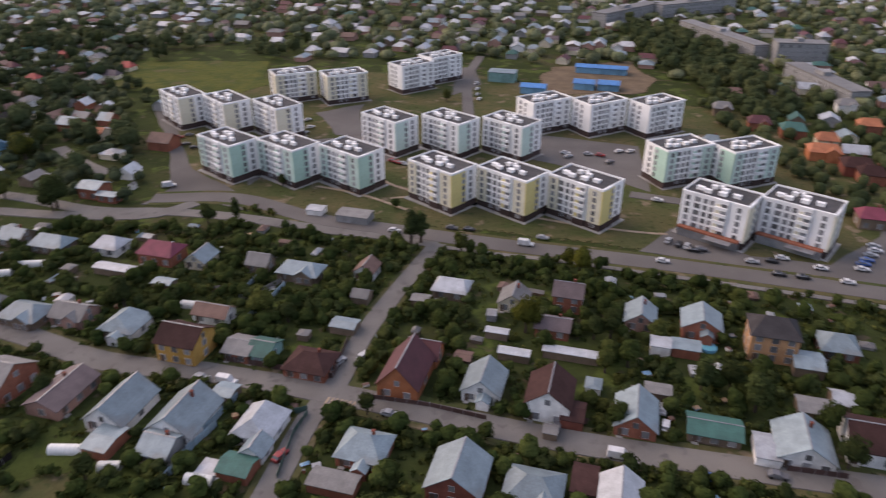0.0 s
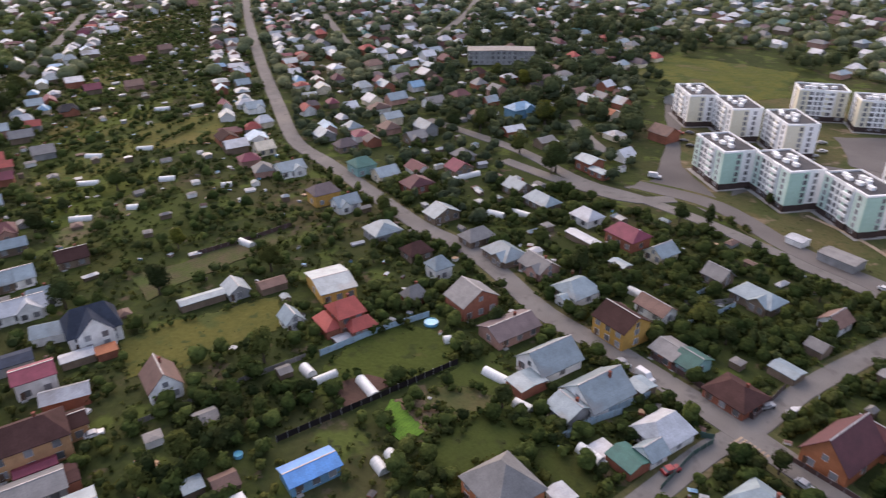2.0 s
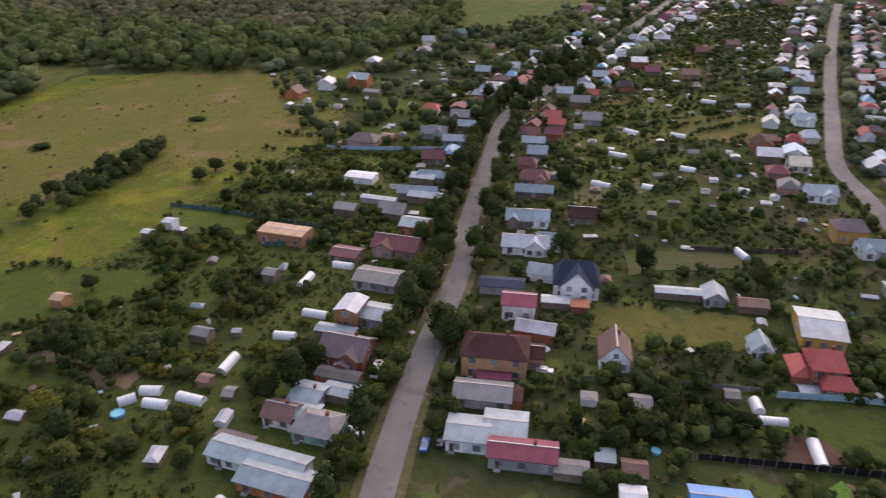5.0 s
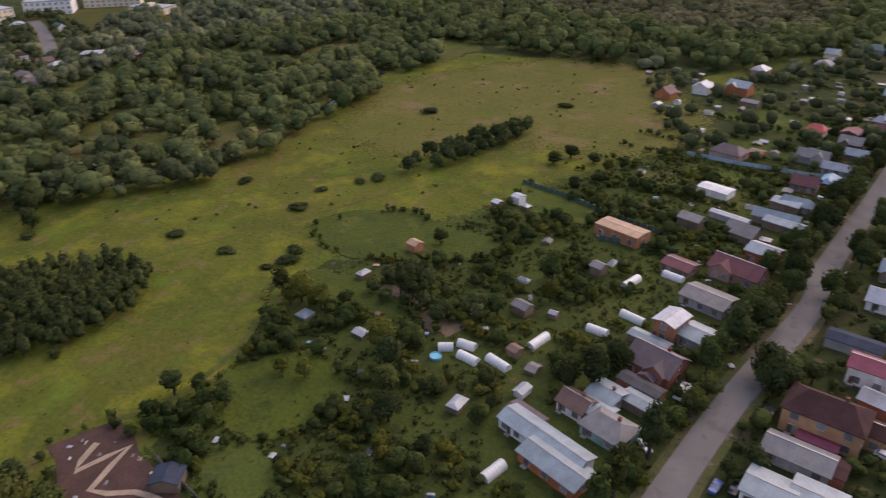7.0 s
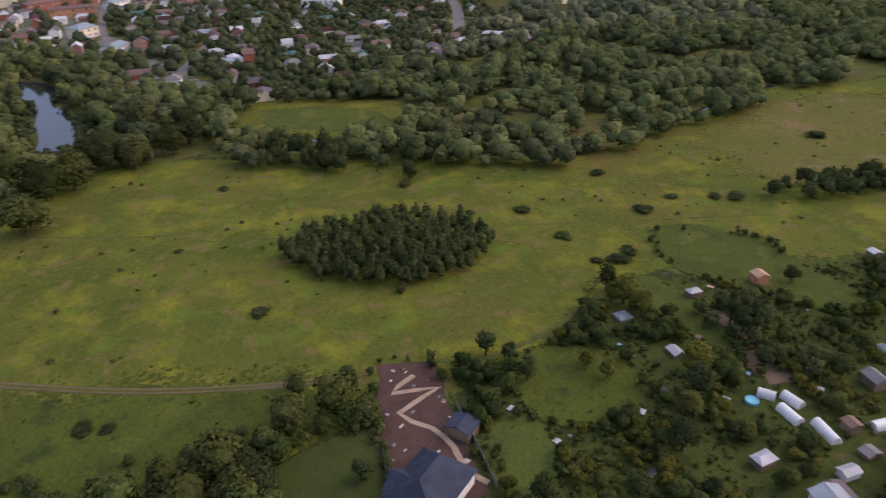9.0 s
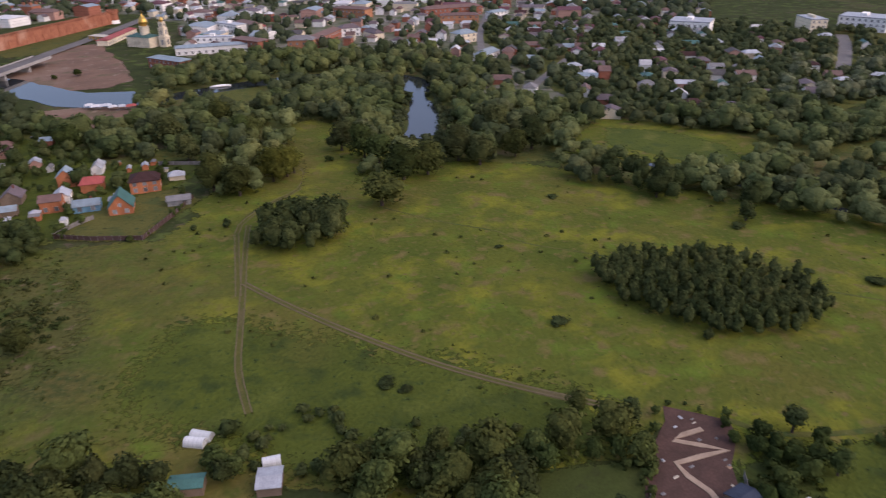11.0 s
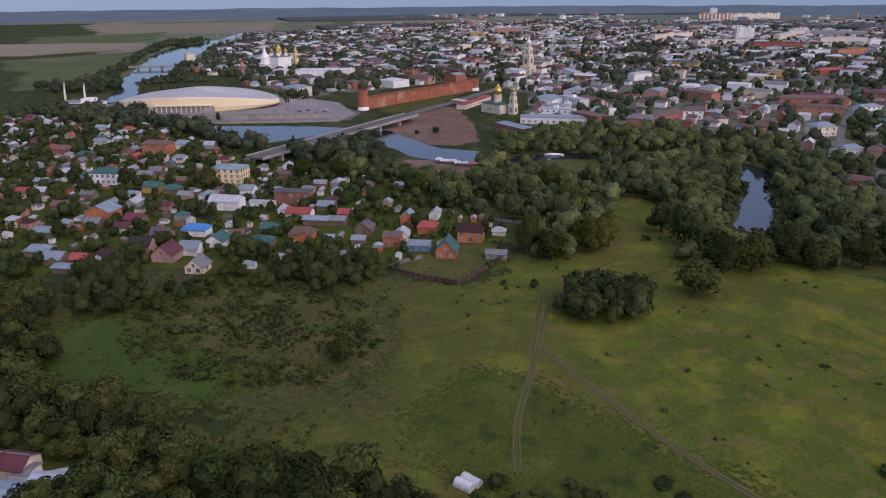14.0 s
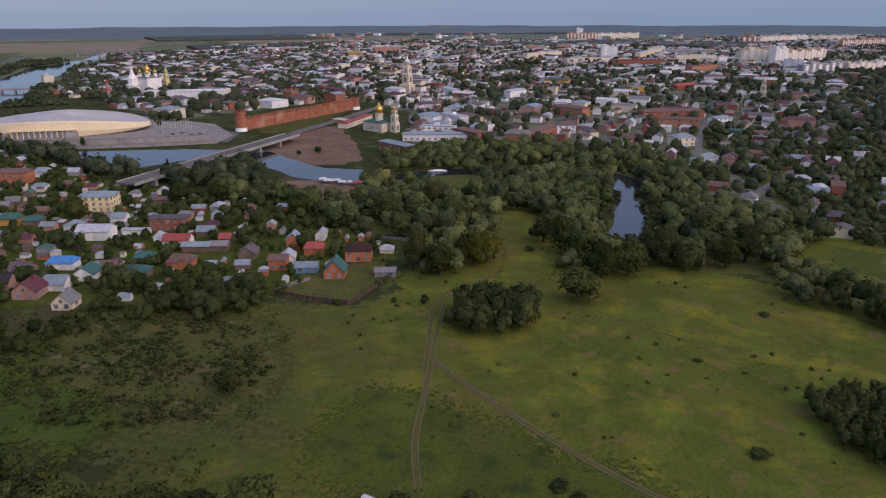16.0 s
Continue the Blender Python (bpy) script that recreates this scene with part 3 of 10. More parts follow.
def inside(x, y, poly):
    c = False
    j = len(poly) - 1
    for i in range(len(poly)):
        (xi, yi), (xj, yj) = poly[i][:2], poly[j][:2]
        if (yi > y) != (yj > y) and x < (xj - xi) * (y - yi) / (yj - yi) + xi:
            c = not c
        j = i
    return c


class Grid:
    """What stands where, to keep scattered things off roads, water and houses."""

    def __init__(self, cell=12.0):
        self.cell, self.c = cell, {}

    def add(self, x, y, r):
        k = int(r // self.cell) + 1
        i, j = int(x // self.cell), int(y // self.cell)
        for a in range(i - k, i + k + 1):
            for b in range(j - k, j + k + 1):
                self.c.setdefault((a, b), []).append((x, y, r))

    def free(self, x, y, r):
        return all((x - p) ** 2 + (y - q) ** 2 > (r + s) ** 2 for p, q, s in self.c.get((int(x // self.cell), int(y // self.cell)), ()))


GRID = Grid()
DONE = [0, 0]


def refresh():
    for p in TAKEN[DONE[0]:]:
        GRID.add(*p)
    DONE[0] = len(TAKEN)
    for pts, half in ROADS[DONE[1]:]:
        for a, b in zip(pts, pts[1:]):
            k = max(1, int((b - a).length / max(half, 2)))
            for i in range(k):
                q = a.lerp(b, i / k)
                GRID.add(q.x, q.y, half + 0.6)
    DONE[1] = len(ROADS)


# ---- trees ----
def clumps(rng, lobes, n, size, rim=5, core=99, k=7, full=0.88):
    """A leafy crown: billowing uneven shells, one a lobe, roughened by many small leaf sprays: points, triangles and soft outward normals."""
    V, Fc, N = [], [], []
    mid = Vector(lobes[0][:3])
    tot = sum(l[3] ** 2 for l in lobes)
    for cx, cy, cz, r, squash in lobes:
        for _ in range(max(2, int(n * r * r / tot))):
            u = Vector((rng.gauss(0, 1), rng.gauss(0, 1), rng.gauss(0.25, 1))).normalized()
            p = Vector((cx, cy, cz)) + Vector((u.x, u.y, u.z * squash)) * r * rng.uniform(full - 0.02, 1.1)
            nrm = (u + Vector((rng.uniform(-.35, .35), rng.uniform(-.35, .35), rng.uniform(-.1, .6)))).normalized()
            t = nrm.orthogonal().normalized()
            b = nrm.cross(t)
            s = size * rng.uniform(0.6, 1.3)
            base = len(V)
            soft = (u * 0.6 + (p - mid).normalized() * 0.3 + nrm * 0.55 + Vector((rng.uniform(-.3, .3), rng.uniform(-.3, .3), 0.2))).normalized()
            N += [soft] * (4 if rim == 2 else rim + 1)
            if rim == 2:                                        # a bent leaf spray of two facets
                a = rng.uniform(0, 6.28)
                u2 = t * math.cos(a) + b * math.sin(a)
                w2 = nrm.cross(u2)
                dip = nrm * s * rng.uniform(0.1, 0.35)
                for c in (u2 * s, w2 * s * rng.uniform(0.5, 0.9) - dip, u2 * -s, w2 * -s * rng.uniform(0.5, 0.9) - dip):
                    V.append(p + c)
                Fc += [(base, base + 1, base + 2), (base, base + 2, base + 3)]
                continue
            V.append(p + nrm * s * 0.22)
            a0 = rng.uniform(0, 6.28)
            for q in range(rim):
                a = a0 + q * 6.2832 / rim
                V.append(p + (t * math.cos(a) + b * math.sin(a)) * s * rng.uniform(0.6, 1.15) - nrm * s * rng.uniform(0.05, 0.32))
            for q in range(rim):
                Fc.append((base, base + 1 + q, base + 1 + (q + 1) % rim))
    levels = (-0.72, -0.15, 0.45, 0.82) if k > 6 else (-0.65, 0.0, 0.65)
    for cx, cy, cz, r, squash in lobes[:core]:              # the closed leafy mass of each lobe
        base = len(V)
        seed = rng.uniform(0, 50)
        for ring, zz in enumerate(levels + (1.0,)):
            rr = math.sqrt(max(0.0, 1 - zz * zz))
            for i in range(k if zz < 1 else 1):
                a = 6.2832 * (i + 0.5 * ring) / k
                u = Vector((rr * math.cos(a), rr * math.sin(a), zz))
                q = r * (full + (0.42 if full > 0.82 else 0.26) * noise.noise(u * 2.3 + Vector((seed, 0, 0))) + rng.uniform(-0.1, 0.1))
                p = Vector((cx + u.x * q, cy + u.y * q, cz + u.z * q * squash))
                V.append(p)
                N.append((u * 0.8 + (p - mid).normalized() * 0.4 + Vector((rng.uniform(-.35, .35), rng.uniform(-.35, .35), 0.2))).normalized())
        L = len(levels)
        for ring in range(L - 1):
            for i in range(k):
                j = (i + 1) % k
                a, b, c, d = base + ring * k + i, base + ring * k + j, base + (ring + 1) * k + i, base + (ring + 1) * k + j
                Fc += [(a, b, c), (b, d, c)]
        for i in range(k):
            Fc.append((base + (L - 1) * k + i, base + (L - 1) * k + (i + 1) % k, base + L * k))
    return np.array([tuple(v) for v in V]), np.array(Fc), np.array([tuple(v) for v in N])


def soften(me, N):
    """Give a leafy mesh the soft normals of its billows."""
    a = me.attributes.new("custom_normal", "FLOAT_VECTOR", "POINT")
    a.data.foreach_set("vector", N.astype(np.float32).ravel())


def crown_lobes(rng, R, H, base, k):
    lobes = [(0, 0, base + (H - base) * 0.5, R * 0.72, (H - base) / (2 * R) * 1.15)]
    for i in range(k):
        a = rng.uniform(0, 6.28)
        z = rng.uniform(base + 0.25 * (H - base), base + 0.85 * (H - base))
        off = R * rng.uniform(0.35, 0.62) * (1.0 if z < base + 0.6 * (H - base) else 0.6)
        lobes.append((off * math.cos(a), off * math.sin(a), z, R * rng.uniform(0.34, 0.5), 0.85))
    lobes.append((rng.uniform(-.2, .2) * R, rng.uniform(-.2, .2) * R, H - R * 0.35, R * 0.4, 0.9))
    return lobes


def trunk_mesh(R, H, rng):
    bm = bmesh.new()
    r = 0.035 * H
    turned(bm, [(r * 1.3, -0.1), (r, H * 0.12), (r * 0.7, H * 0.45), (r * 0.25, H * 0.8)], 6)
    for i in range(4):                                     # limbs
        a = i * 1.57 + rng.uniform(-.4, .4)
        z = H * rng.uniform(0.25, 0.5)
        e = Vector((math.cos(a) * R * 0.6, math.sin(a) * R * 0.6, z + H * 0.22))
        s = Vector((0, 0, z))
        side = Vector((-math.sin(a), math.cos(a), 0)) * r * 0.4
        up = Vector((0, 0, r * 0.4))
        v = [bm.verts.new(q) for q in (s + side, s - side, s + up * 2, e)]
        for f in ((0, 1, 3), (1, 2, 3), (2, 0, 3)):
            bm.faces.new([v[j] for j in f])
    me = bpy.data.meshes.new("trunk")
    bm.to_mesh(me)
    bm.free()
    me.materials.append(BARK)
    return me


def mesh_of(name, V, Fc, N, mat):
    me = bpy.data.meshes.new(name)
    me.from_pydata([tuple(v) for v in V], [], [tuple(int(i) for i in f) for f in Fc])
    me.polygons.foreach_set("use_smooth", np.ones(len(Fc), dtype=bool))
    soften(me, N)
    me.materials.append(mat)
    return me


TREES = {}
KINDS = {"fruit": (2.4, 4.4, 0.9, 190, 0.48, 4), "garden": (3.2, 7.0, 1.3, 320, 0.55, 6), "broad": (4.6, 11.0, 1.8, 480, 0.72, 8), "willow": (7.5, 14.0, 1.0, 800, 0.95, 12),
         "tall": (3.4, 14.0, 2.0, 440, 0.7, 9), "thuja": (1.2, 6.0, 0.3, 150, 0.4, 1), "shrub": (1.9, 2.5, 0.1, 130, 0.42, 3), "thicket": (1.9, 2.5, 0.1, 150, 0.36, 5)}
TREEWORD = {"fruit": "small garden fruit tree with a round leafy crown", "garden": "leafy garden tree with an uneven crown", "broad": "broad leafy tree with a dense crown",
            "willow": "large old willow with a wide billowing crown", "tall": "tall slender leafy tree", "thuja": "narrow dark evergreen", "shrub": "low dense leafy shrub", "thicket": "low spreading thicket of brambles and weeds in the meadow"}


def tree(x, y, kind="garden", leaf=0, s=1.0, turn=None, flat=1.0):
    """A tree at x, y: trunk with limbs and a crown of clumps. Alike trees share their meshes."""
    v = RNG.randrange(3)
    key = (kind, leaf, v)
    if key not in TREES:
        R, H, base, n, size, k = KINDS[kind]
        rng = random.Random(sum(map(ord, kind)) * 10 + v)
        TREES[key] = (trunk_mesh(R, H, rng), mesh_of("crown", *clumps(rng, crown_lobes(rng, R, H, base, k), int(n * 1.45), size * 0.62, 2, 5, 8, 0.78), LEAF[leaf]))
    tm, cm = TREES[key]
    low = kind in ("shrub", "thicket")
    ob = new("shrub" if low else "tree", tm)
    ob.matrix_world = pose(x, y, 0, 0, 0, RNG.uniform(0, 360) if turn is None else turn) @ Matrix.Diagonal((s, s, s * flat * RNG.uniform(0.88, 1.12), 1))
    tagged(ob, ("bright " if leaf == 4 else "dark " if leaf == 1 else "") + TREEWORD[kind], "shrub" if low else "tree", "trees and shrubs of the gardens")
    c = new("crown", cm)
    c.parent = ob
    TAKEN.append((x, y, KINDS[kind][0] * s * 0.6))
    return ob


def scatter(poly, spacing, rng, keep=1.0, r=0.5, holes=(), patchy=None, lean=0.0, size=30.0):
    """Free places in an outline, roughly so far apart. patchy: how much of the ground lies bare in patches of that size; lean: turn of the rows."""
    ca, sa = math.cos(radians(lean)), math.sin(radians(lean))
    rot = [(p[0] * ca + p[1] * sa, -p[0] * sa + p[1] * ca) for p in poly]
    xs, ys = [p[0] for p in rot], [p[1] for p in rot]
    sx, sy = spacing if isinstance(spacing, tuple) else (spacing, spacing)
    jit = 0.5 if isinstance(spacing, tuple) else 1.0
    out = []
    for j in range(int((max(ys) - min(ys)) / sy) + 1):
        for i in range(int((max(xs) - min(xs)) / sx) + 1):
            u, v, q = rng.random(), rng.random(), rng.random()
            if q > keep:
                continue
            a = min(xs) + (i + 0.5 + (u - 0.5) * jit) * sx
            b = min(ys) + (j + 0.5 + (v - 0.5) * jit) * sy
            x, y = a * ca - b * sa, a * sa + b * ca
            if not inside(x, y, poly) or not GRID.free(x, y, r):
                continue
            if patchy is not None and noise.noise((x / size, y / size, 5.0)) < patchy:
                continue
            if any(inside(x, y, h) for h in holes) or any(inside(x, y, h) for h in WATERS):
                continue
            out.append((x, y))
    return out


FOREST = {}


def woods(name, places, R, H, n, size, label, mat=None, rng=None, category="trees", jitter=0.3, lobes=5):
    """Uncountable trees or bushes as one mesh: leafy crowns down to the ground, with stems."""
    rng = rng or RNG
    key = (R, H, n, size)
    if key not in FOREST:
        FOREST[key] = []
        for v in range(5):
            q = random.Random(v + 31)
            FOREST[key].append(clumps(q, crown_lobes(q, R, H, 0.06 * H, lobes), int(n * (1.0 if n > 20 else 0.7)), size * (0.64 if H > 4 else 0.8), 2, 0 if H < 1 else 4 if n > 60 else 2 if n > 20 else 1, 6, (0.79 if n > 99 else 0.9 if n > 20 else 1.15) if H > 4 else 0.74))
    Vs, Fs, Ns, hue, base = [], [], [], [], 0
    for x, y in places:
        V, Fc, N = FOREST[key][rng.randrange(5)]
        a = rng.uniform(0, 6.28)
        s = rng.uniform(1 - jitter, 1 + jitter)
        c, q, wide = math.cos(a) * s, math.sin(a) * s, rng.uniform(0.75, 1.3)
        W = np.empty_like(V)
        W[:, 0] = V[:, 0] * c * wide - V[:, 1] * q + x
        W[:, 1] = V[:, 0] * q * wide + V[:, 1] * c + y
        W[:, 2] = V[:, 2] * s * rng.uniform(0.85, 1.15)
        Vs.append(W)
        Ns.append(np.stack((N[:, 0] * math.cos(a) - N[:, 1] * math.sin(a), N[:, 0] * math.sin(a) + N[:, 1] * math.cos(a), N[:, 2]), 1))
        Fs.append(Fc + base)
        hue.append(np.full(len(V), min(0.45, max(-0.4, 0.32 * noise.noise((x / 35, y / 35, 6.0)) + rng.gauss(0, 0.11)))))
        base += len(V)
    if not Vs:
        return None
    V, Fc = np.concatenate(Vs), np.concatenate(Fs)
    me = bpy.data.meshes.new(name)
    me.vertices.add(len(V)), me.loops.add(len(Fc) * 3), me.polygons.add(len(Fc))
    me.vertices.foreach_set("co", V.astype(np.float32).ravel())
    me.loops.foreach_set("vertex_index", Fc.astype(np.int32).ravel())
    me.polygons.foreach_set("loop_start", np.arange(0, len(Fc) * 3, 3, dtype=np.int32))
    me.polygons.foreach_set("use_smooth", np.ones(len(Fc), dtype=bool))
    me.update()
    soften(me, np.concatenate(Ns))
    own = me.attributes.new("tone", "FLOAT", "POINT")          # every tree its own green
    own.data.foreach_set("value", np.concatenate(hue).astype(np.float32))
    me.materials.append(mat or WOODLAND)
    return tagged(new(name, me), label, category, kind="stuff")


def many_houses(name, places, turn, rng, roofs, walls, label, size=(8, 12), high=(2.8, 4.0), rise=(1.5, 3.0), storeys=False, clear=5.0):
    """Houses too many and too far off to count, as one mesh of walls and pitched roofs."""
    V, Fc, M = [], [], []
    for x, y in places:
        w, d, h, r = rng.uniform(*size), rng.uniform(*size) * 0.85, rng.uniform(*high), rng.uniform(*rise)
        a = radians(turn + rng.gauss(0, 4) + (90 if rng.random() < 0.5 else 0))
        c, s = math.cos(a), math.sin(a)
        draw = rng.choice((0.0, 0.0, d * 0.35, w * 0.4))
        o = min(0.45, w * 0.06)
        dz = o * r / (d / 2)
        loc = [(-w / 2, -d / 2, 0), (w / 2, -d / 2, 0), (w / 2, d / 2, 0), (-w / 2, d / 2, 0), (-w / 2, -d / 2, h), (w / 2, -d / 2, h), (w / 2, d / 2, h), (-w / 2, d / 2, h),
               (-w / 2, 0, h + (r if not draw else 0)), (w / 2, 0, h + (r if not draw else 0)),
               (-w / 2 - o, -d / 2 - o, h - dz), (w / 2 + o, -d / 2 - o, h - dz), (w / 2 + o, d / 2 + o, h - dz), (-w / 2 - o, d / 2 + o, h - dz), (-w / 2 - o + draw, 0, h + r + 0.1), (w / 2 + o - draw, 0, h + r + 0.1)]
        b = len(V)
        V += [(x + p * c - q * s, y + p * s + q * c, z) for p, q, z in loc]
        wm, rm = rng.randrange(len(walls)), len(walls) + rng.randrange(len(roofs))
        for f, m in (((0, 1, 5, 4), wm), ((2, 3, 7, 6), wm), ((1, 2, 6, 9, 5), wm), ((3, 0, 4, 8, 7), wm), ((10, 11, 15, 14), rm), ((12, 13, 14, 15), rm), ((11, 12, 15), rm), ((13, 10, 14), rm)):
            if len(f) == 3 and not draw:
                continue
            Fc.append(tuple(b + i for i in f))
            M.append(m)
    me = bpy.data.meshes.new(name)
    me.from_pydata(V, [], Fc)
    for k in walls:
        me.materials.append(block_mat(k, WALLS[k]) if storeys else wall_mat(k))
    for k in roofs:
        me.materials.append(roof_mat(k))
    me.polygons.foreach_set("material_index", M)
    for p in places:
        TAKEN.append((p[0], p[1], clear))
    return tagged(new(name, me), label, "houses", kind="stuff")


def fence(points, high, mat, label, post=2.6):
    """A board or sheet fence: one panel and one post after the other."""
    ob = thing("fence", pose(points[0][0], points[0][1], 0), label, "fence", "garden fences")
    base = Vector(points[0])
    pm = bpy.data.meshes.new("post")
    q = boxes((-0.06, -0.06, 0, 0.06, 0.06, high + 0.15))
    q.to_mesh(pm), q.free()
    pm.materials.append(STEEL)
    for a, b in zip(points, points[1:]):
        a, b = Vector(a), Vector(b)
        n = max(1, round((b - a).length / max(post, (b - a).length / 14)))
        step = (b - a).length / n
        turn = math.degrees(math.atan2(b.y - a.y, b.x - a.x))
        bm = boxes((0.06, -0.03, 0.08, step - 0.06, 0.03, high), (0.06, -0.05, high * 0.8, step - 0.06, -0.03, high * 0.86))
        me = bpy.data.meshes.new("panel")
        bm.to_mesh(me), bm.free()
        for i in range(n):
            p = a.lerp(b, i / n) - base
            for k, mesh in (("panel", me), ("post", pm)):
                o = part(k, mesh, mat if k == "panel" else None, ob)
                o.matrix_basis = pose(p.x, p.y, 0, 0, 0, turn)
    return ob


CARS = {}


def car(x, y, turn, colour="white", van=False):
    """A parked car: lower body, glazed cabin, four wheels; a van has a tall box body."""
    c = {"white": (0.6, 0.6, 0.6), "silver": (0.35, 0.36, 0.37), "black": (0.02, 0.02, 0.022), "red": (0.3, 0.03, 0.03), "blue": (0.04, 0.1, 0.3), "grey": (0.12, 0.12, 0.13)}[colour]
    paint = plain("car_paint_" + colour, c, rough=0.3, vary=0.05)
    key = (colour, van)
    if key not in CARS:
        L, W = (5.4, 2.0) if van else (4.3, 1.75)

        def body(x0, x1, z0, z1, x2, x3, tuck, name):
            bm = bmesh.new()
            y0, y1 = W / 2, W / 2 - tuck
            v = [bm.verts.new(p) for p in ((x0, -y0, z0), (x1, -y0, z0), (x1, y0, z0), (x0, y0, z0), (x2, -y1, z1), (x3, -y1, z1), (x3, y1, z1), (x2, y1, z1))]
            for f in ((3, 2, 1, 0), (4, 5, 6, 7), (0, 1, 5, 4), (1, 2, 6, 5), (2, 3, 7, 6), (3, 0, 4, 7)):
                bm.faces.new([v[i] for i in f])
            bmesh.ops.bevel(bm, geom=bm.edges[:], offset=0.08, segments=1, affect="EDGES")
            me = bpy.data.meshes.new(name)
            bm.to_mesh(me), bm.free()
            return me
        low = body(-L / 2, L / 2, 0.3, 0.95, -L / 2 + 0.08, L / 2 - 0.1, 0.06, "body")
        cab = body(-L / 2 + 0.1, L * 0.3, 0.92, 2.2, -L / 2 + 0.15, L * 0.16, 0.1, "cargo_body") if van else body(-L * 0.42, L * 0.22, 0.92, 1.38, -L * 0.3, L * 0.08, 0.18, "cabin")
        top = body(-L * 0.31, L * 0.09, 1.36, 1.44, -L * 0.29, L * 0.07, 0.22, "car_roof")
        wb = bmesh.new()
        turned(wb, [(0.32, -0.1), (0.34, 0), (0.32, 0.1)], 10)
        wh = bpy.data.meshes.new("wheel")
        wb.to_mesh(wh), wb.free()
        CARS[key] = (low, cab, top, wh, L, W)
    low, cab, top, wh, L, W = CARS[key]
    ob = thing("van" if van else "car", pose(x, y, 0.42, 0, 0, turn), "%s parked %s at the roadside" % (colour, "van" if van else "car"), "van" if van else "car", "parked vehicles")
    part("body", low, paint, ob)
    part("cargo_body" if van else "cabin", cab, paint if van else GLASS, ob)
    if not van:
        part("car_roof", top, paint, ob)
    for sx in (-0.31, 0.31):
        for sy in (-0.5, 0.5):
            w = part("wheel", wh, TYRE, ob)
            w.matrix_basis = pose(sx * L, sy * (W - 0.15), 0.34, 90)
    return ob

# ---- the ground, its zones, roads and water ----
bm = bmesh.new()
ring = [bm.verts.new((4990 * math.cos(a), 4990 * math.sin(a), 0)) for a in (2 * math.pi * i / 96 for i in range(96))]
bm.faces.new(ring)
tagged(part("ground", bm, GARDEN, None), "dark green garden and field ground reaching the horizon", "ground", kind="structure")
MEADOW_EDGE = [(70.3, -283.4), (46.7, -314.4), (32.1, -361.2), (5.6, -344.7), (-20.2, -326.7), (-34.2, -315.4), (-56.9, -315.7), (-97.5, -292.2), (-148, -251.3), (-177.6, -229.5), (-219.2, -205.5), (-258.6, -207.4), (-317.9, -221.5), (-380.9, -219.1), (-461.7, -188.1), (-461.3, -142.8), (-462.8, -75.6), (-370.1, -46.3), (-318.7, -35.4), (-246.2, -73.4), (-201.4, -100.8), (-170.4, -118.9), (-146.3, -128.2), (-114, -114.7), (-89.5, -114.6), (-79.1, -123.4), (-65, -126.1), (-43.8, -130.1), (-29.6, -122.1), (-14.7, -123.6), (12.7, -126.4), (30.3, -135.5), (59.8, -137), (101.8, -139.5), (143.2, -149.1), (172.5, -150.3), (201.9, -182.5), (172.1, -218.7), (118.4, -244.5), (80.5, -244.9), (64.2, -268.9)]
patch(MEADOW_EDGE, 0.1, "meadow", MEADOW, "broad yellow-green unmown meadow with tracks", "meadow", 5.0)
patch([(-281.1, -176.3), (-357.6, -191.5), (-410.3, -167), (-462.1, -127.4), (-451.1, -73.3), (-389.8, -52.5), (-361, -36), (-318.2, -44), (-305.1, -62), (-311, -94.3), (-303.4, -123.1), (-270.4, -145.9)], 0.12, "meadow", DRYMEADOW, "dry tan grass of the upper meadow", "meadow", 8.0, loose=22.0)
patch([(55.7, -176), (23.6, -168), (0, -154), (-23.2, -138.5), (-41.5, -130), (-44, -125), (-29.4, -118), (-13.8, -122), (2.9, -126), (17.4, -130), (35.3, -139), (52, -152)], 0.12, "meadow", LUSH, "darker green grass below the track", "meadow", 9.0, loose=16.0)
patch([(199, -160.7), (190, -183.1), (179.4, -192), (165.6, -207.7), (142.5, -187.9), (132.1, -157.5), (129.5, -142.1), (144.7, -143.3), (174.1, -149.3)], 0.12, "meadow", LUSH, "lush nettles and tall weeds on rough ground", "meadow", 9.0, loose=16.0)
ROUGH_EDGE = [(242.9, -196.4), (216.7, -217.2), (150.3, -241.1), (101.3, -246.6), (93.1, -220.4), (99.3, -190.2), (81.5, -169.1), (90.3, -150.3), (79.8, -137), (81.5, -117.6), (99.5, -116.6), (115.3, -131.1), (169.6, -141.3)]
FIELDS = []
FIELDS.append([(-170.4, 57.5), (-158.9, 99.3), (-142.3, 90.2), (-147.2, 63.4), (-155.7, 53.5)])
patch(FIELDS[-1], 0.20, "field", DRYGRASS, "dry yellow-green grass field", "field", 4.0)
FIELDS.append([(-97.9, 89.3), (-95.4, 90.4), (-89.8, 89.4), (-84.4, 87.3), (-84.8, 82.3), (-87.4, 81.1), (-94.6, 82.4)])
patch(FIELDS[-1], 0.22, "vegetable_bed", CROP, "bright green bed of leafy vegetables", "bed", 1.0)
FIELDS.append([(-95.9, 91), (-93.3, 93.3), (-87.2, 93.2), (-83.5, 88.5), (-84, 87.9), (-89.8, 90)])
patch(FIELDS[-1], 0.27, "vegetable_plot", DIRT, "trodden brown soil beside the vegetable bed", "plot", 1.0)
FIELDS.append([(-92.5, 99.5), (-84.6, 106.3), (-75.3, 101.2), (-81.7, 94.8), (-91.3, 94.9)])
